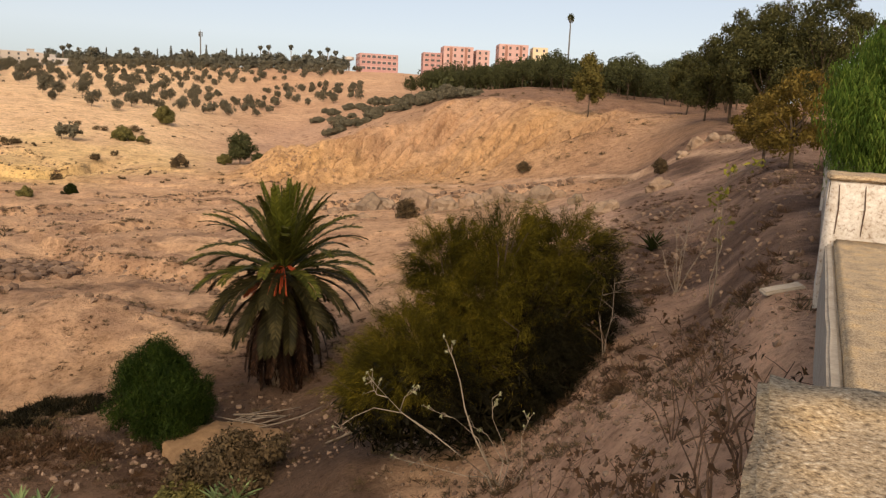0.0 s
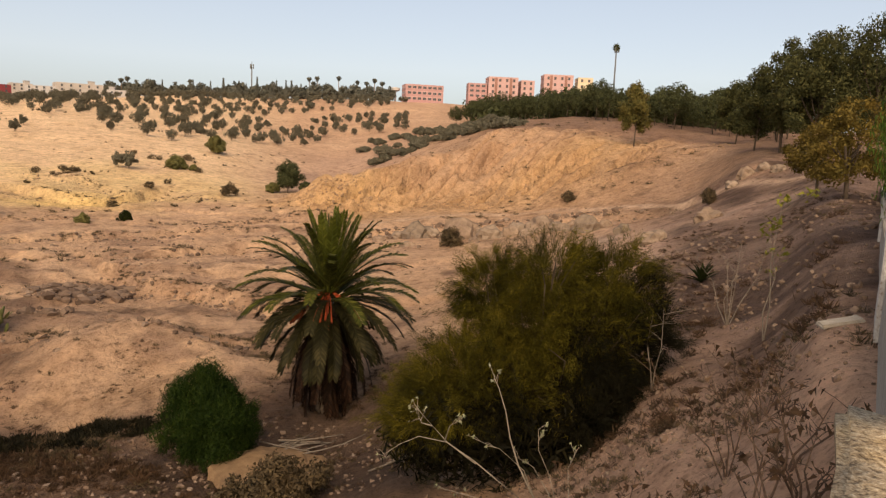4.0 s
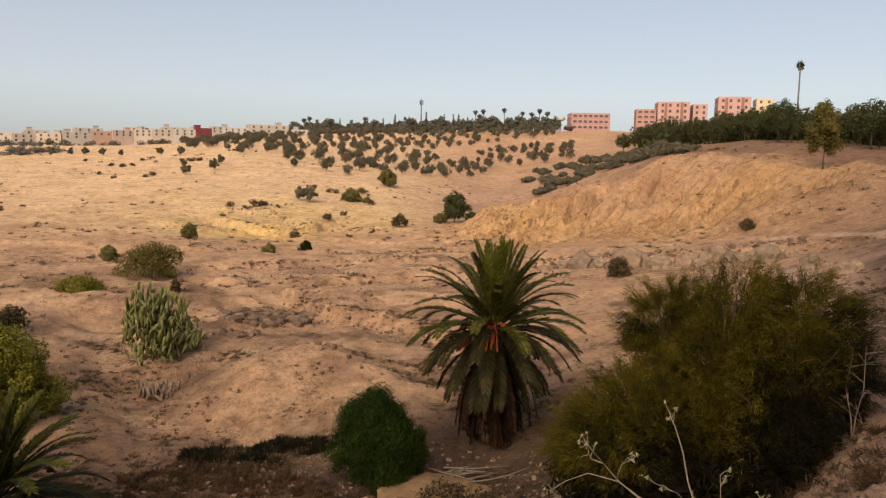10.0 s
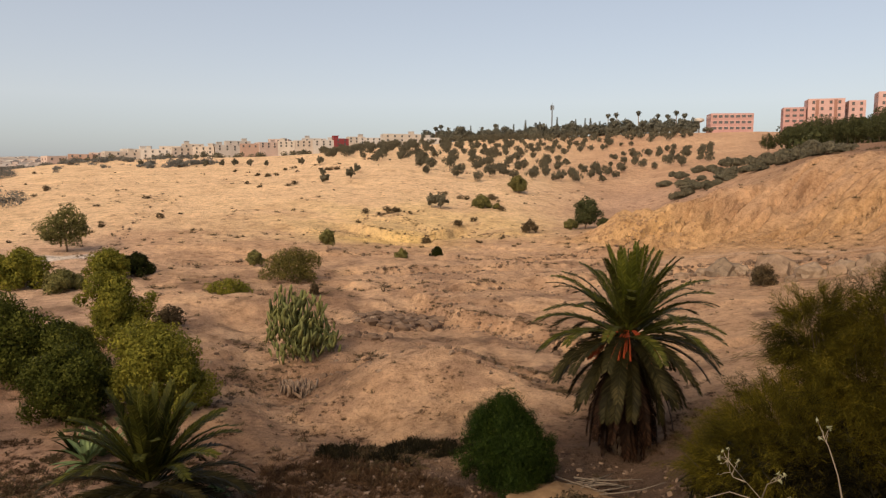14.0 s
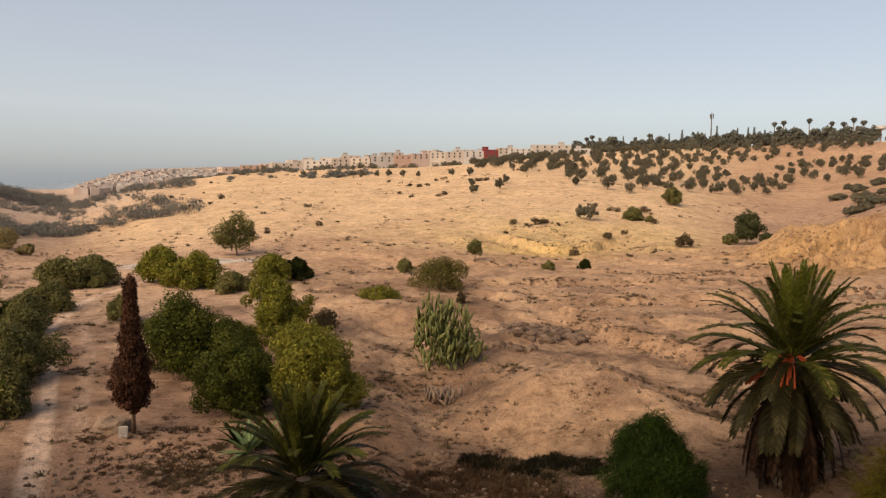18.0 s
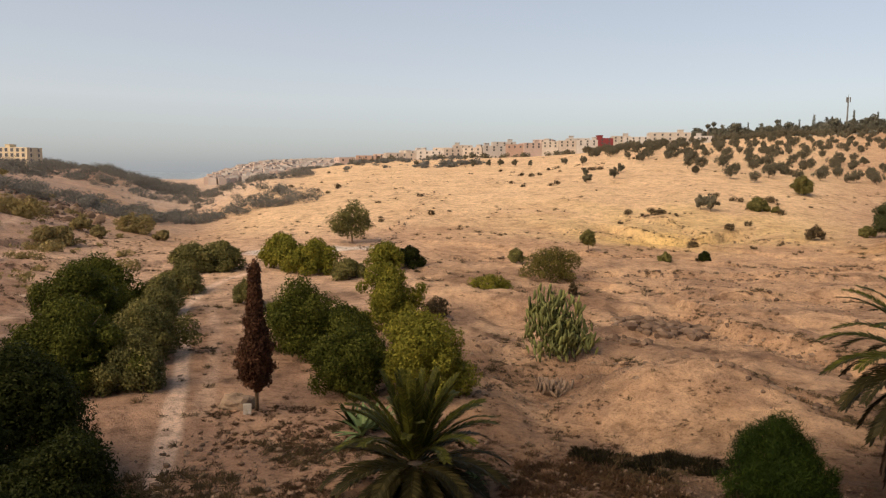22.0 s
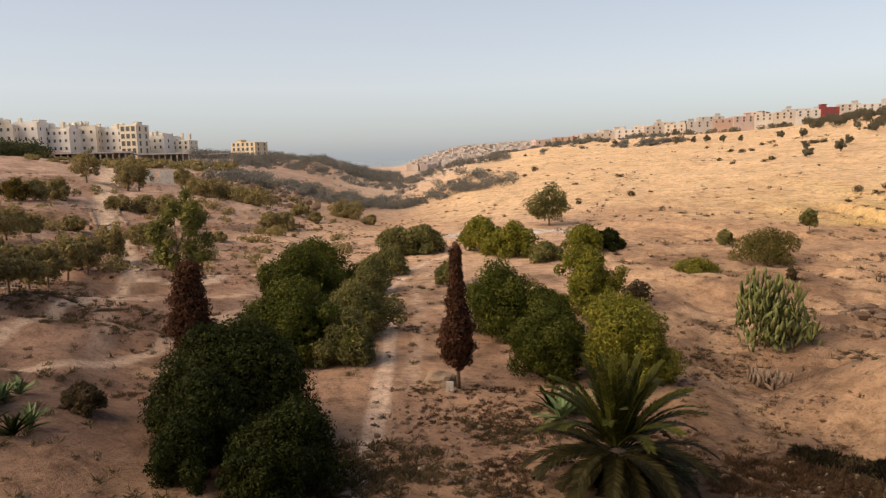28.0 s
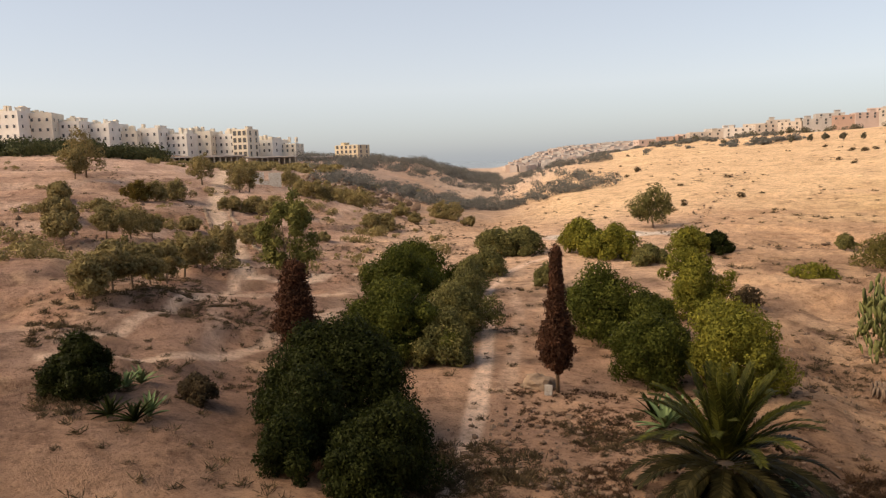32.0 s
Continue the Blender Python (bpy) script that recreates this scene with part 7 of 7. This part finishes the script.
def thicket(name, spots, w, h, per, size, leaf, label, seed):
    """Rounded bushes too many and too far to tell apart."""
    rng, blobs = np.random.default_rng(seed), []
    for x, y in spots:
        z, k = float(height(x, y)), 0.4 + 1.2 * rng.random() ** 1.6
        for q in range(2):
            blobs.append((x + rng.normal() * w * 0.25, y + rng.normal() * w * 0.25, z + h * k * (0.3 + 0.2 * q), w * k * 0.4, w * k * 0.4, h * k * 0.42))
    v, f = leaves(rng, blobs, per * len(blobs), size, 1.5, 0, 0.5)
    return tagged(new(name, mesh_of(name, v, f, leaf)), label, "scrub", kind="stuff")


thicket("grove_undergrowth", sown(200, 1018, -24, 1, 200, 330), 8.0, 5.5, 40, 0.7, PINE_LEAF, "dark trees crowding behind the grove", 18)
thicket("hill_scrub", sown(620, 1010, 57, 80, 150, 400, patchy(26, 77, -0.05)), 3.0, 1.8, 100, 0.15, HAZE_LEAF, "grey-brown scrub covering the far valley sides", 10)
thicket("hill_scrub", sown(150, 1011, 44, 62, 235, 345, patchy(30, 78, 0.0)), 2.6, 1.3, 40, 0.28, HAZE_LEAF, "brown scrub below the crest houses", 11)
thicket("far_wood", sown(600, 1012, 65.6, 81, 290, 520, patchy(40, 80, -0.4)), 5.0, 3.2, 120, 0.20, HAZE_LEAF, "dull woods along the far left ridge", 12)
thicket("far_wood", sown(110, 1013, 78, 91.5, 175, 235, patchy(14, 81, -0.2)), 3.0, 1.1, 90, 0.3, BANK_LEAF, "dark bushes below the covered terrace", 13)
thicket("far_wood", sown(130, 1015, 90.5, 102, 185, 262, patchy(16, 82, -0.2)), 5.0, 3.2, 110, 0.34, PINE_LEAF, "dark trees below the white flats", 15)
thicket("far_wood", sown(80, 1014, 30, 54, 330, 350), 3.2, 2.2, 50, 0.32, ORCHARD_LEAF, "bushes along the far crest", 14)

def along(pts, n, spread, seed):
    rng, out = np.random.default_rng(seed), []
    for k in range(n):
        j, u = int(rng.integers(len(pts) - 1)), rng.random()
        out.append((pts[j][0] + (pts[j + 1][0] - pts[j][0]) * u + rng.normal() * spread, pts[j][1] + (pts[j + 1][1] - pts[j][1]) * u + rng.normal() * spread))
    return out


EDGES = [q for k, (pts, drop, reach) in enumerate(CUTS) for q in along(pts, 150 if k < 5 else 90, 0.45, 1100 + k)]
tufts("edge_scrub", EDGES, 0.2, 16, SCRUB_LEAF, "dry brown weeds along the cut earth edges", 45)

# low kerb walls beside the farm track
KERB = plain_mat("pale_kerb_stone", (0.26, 0.20, 0.15), (0.44, 0.36, 0.28), 2.0, 0.95, 0.03, 0.3)


def kerb(pts, seed):
    rng = np.random.default_rng(seed)
    root = tagged(new("track_kerb"), "low pale stone kerb beside the farm track", "kerb", kind="structure")
    v, f = gridded(0, 0, -0.3, 1.0, 0.3, 0.55, 0.3, rng, 0.04)
    me = mesh_of("kerb_stone", v, f, KERB)
    for (ax, ay), (bx, by) in zip(pts, pts[1:]):
        n = max(1, int(math.hypot(bx - ax, by - ay) / 1.05))
        for k in range(n):
            x, y = ax + (bx - ax) * (k + 0.5) / n, ay + (by - ay) * (k + 0.5) / n
            part("kerb_stone", me, root, at=pose(x, y, float(height(x, y)), 0, 0, math.degrees(math.atan2(by - ay, bx - ax)) + rng.normal() * 4))


kerb([polar(a, r) for a, r in ((86.3, 110), (86.0, 96), (85.3, 84), (84.5, 74), (84.0, 68))], 1)
kerb([polar(a, r) for a, r in ((87.9, 100), (87.6, 88), (87.2, 78))], 2)

# fallen palm branches below the date palm and the low bush in front of the outcrop
def branch_pile(x, y, count, ln, label, seed):
    rng = np.random.default_rng(seed)
    root = thing("branch_pile", x, y, label, "branches")
    z0 = float(height(x, y))
    for k in range(count):
        a, px, py, l = rng.normal() * 0.5 + 0.4, rng.normal() * 0.5, rng.normal() * 0.35, ln * (0.5 + 0.6 * rng.random())
        dx, dy = math.cos(a) * l / 2, math.sin(a) * l / 2
        pts = []
        for u in (-1, -0.3, 0.3, 1):
            qx, qy = px + dx * u + rng.normal() * 0.03, py + dy * u + rng.normal() * 0.03
            pts.append((qx, qy, float(height(x + qx, y + qy)) - z0 + 0.03 + 0.012 * k + 0.05 * rng.random()))
        v, f = tube(pts, [0.03, 0.027, 0.022, 0.012], 6)
        part("branch", mesh_of("branch", v, f, GREY_WOOD, True), root)


branch_pile(*polar(14.6, 22.6), 12, 2.0, "pile of pale dry branches below the date palm", 31)
branch_pile(*polar(4.5, 18.5), 6, 1.5, "few dry branches lying on the stones", 32)
tree("bush", *polar(16.6, 17.4), 2.6, 1.5, 0.05, SCRUB_LEAF, "low dull olive-brown bush below the embankment", "bush", "", 991, 9000, 0.05, 22, 1.7, 0.2, 5)
tree("bush", *polar(20.4, 17.0), 1.2, 0.8, 0.02, OLIVE_LEAF, "low green bush below the embankment", "bush", "", 992, 3500, 0.045, 14, 1.7, 0.2, 4)

def strewn(name, pts, count, spread, lo, hi, label, seed):
    """Stones that have rolled to the foot of a cut edge."""
    rng = np.random.default_rng(seed)
    base = [boulder_arrays(np.random.default_rng(seed + k)) for k in range(4)]
    pieces = []
    for k in range(count):
        j = int(rng.integers(len(pts) - 1))
        u = rng.random()
        x = pts[j][0] + (pts[j + 1][0] - pts[j][0]) * u + rng.normal() * spread
        y = pts[j][1] + (pts[j + 1][1] - pts[j][1]) * u + rng.normal() * spread - spread
        s = lo + (hi - lo) * rng.random() ** 2.2
        v, f = base[k % 4]
        t = 6.28 * rng.random()
        q = np.stack([v[:, 0] * math.cos(t) - v[:, 1] * math.sin(t), v[:, 0] * math.sin(t) + v[:, 1] * math.cos(t), v[:, 2] * 0.8], 1) * s
        pieces.append((q + np.array((x, y, float(height(x, y)) + s * 0.1)), f))
    v, f = join(*pieces)
    return tagged(new(name, mesh_of(name, v, f, RUBBLE)), label, "stones", kind="stuff")


for k, (pts, drop, reach) in enumerate(CUTS[:10]):
    strewn("rolled_stones", pts, 170 if k < 4 else 90, 0.9, 0.08, 0.5, "stones rolled to the foot of a cut earth edge", 860 + 7 * k)

tufts("dark_weeds", sown(420, 1030, -25, -9, 11, 42, patchy(1.6, 83, 0.0)), 0.15, 22, DRY_LEAF, "dark dry brush on the upper embankment", 30)
tufts("dry_grass", sown(170, 1031, -24, 2, 5, 14, patchy(1.8, 84, 0.0)), 0.07, 14, SCRUB_LEAF, "short dry weeds near the parapet", 31)
heap("rubble", -16.5, 17, 4.0, 260, 0.02, 0.13, "loose stones on the upper embankment", 842, 0.9)
heap("rubble", -20, 25, 5.0, 220, 0.03, 0.16, "loose stones on the upper embankment", 843, 0.9)
heap("rubble", -12, 9.5, 3.2, 420, 0.015, 0.09, "gravel on the embankment", 840, 0.8)
heap("rubble", -6, 13, 2.6, 300, 0.02, 0.12, "gravel on the embankment", 841, 0.8)

thicket("hill_scrub", sown(170, 1040, 69, 101, 50, 190, patchy(10, 85, 0.05)), 1.6, 0.9, 60, 0.12, BANK_LEAF, "small grey-brown shrubs dotted over the left hillside", 40)
thicket("hill_scrub", sown(90, 1041, 20, 62, 95, 240, patchy(14, 86, 0.05)), 1.2, 0.7, 60, 0.12, SCRUB_LEAF, "small brown shrubs dotted over the golden slope", 41)
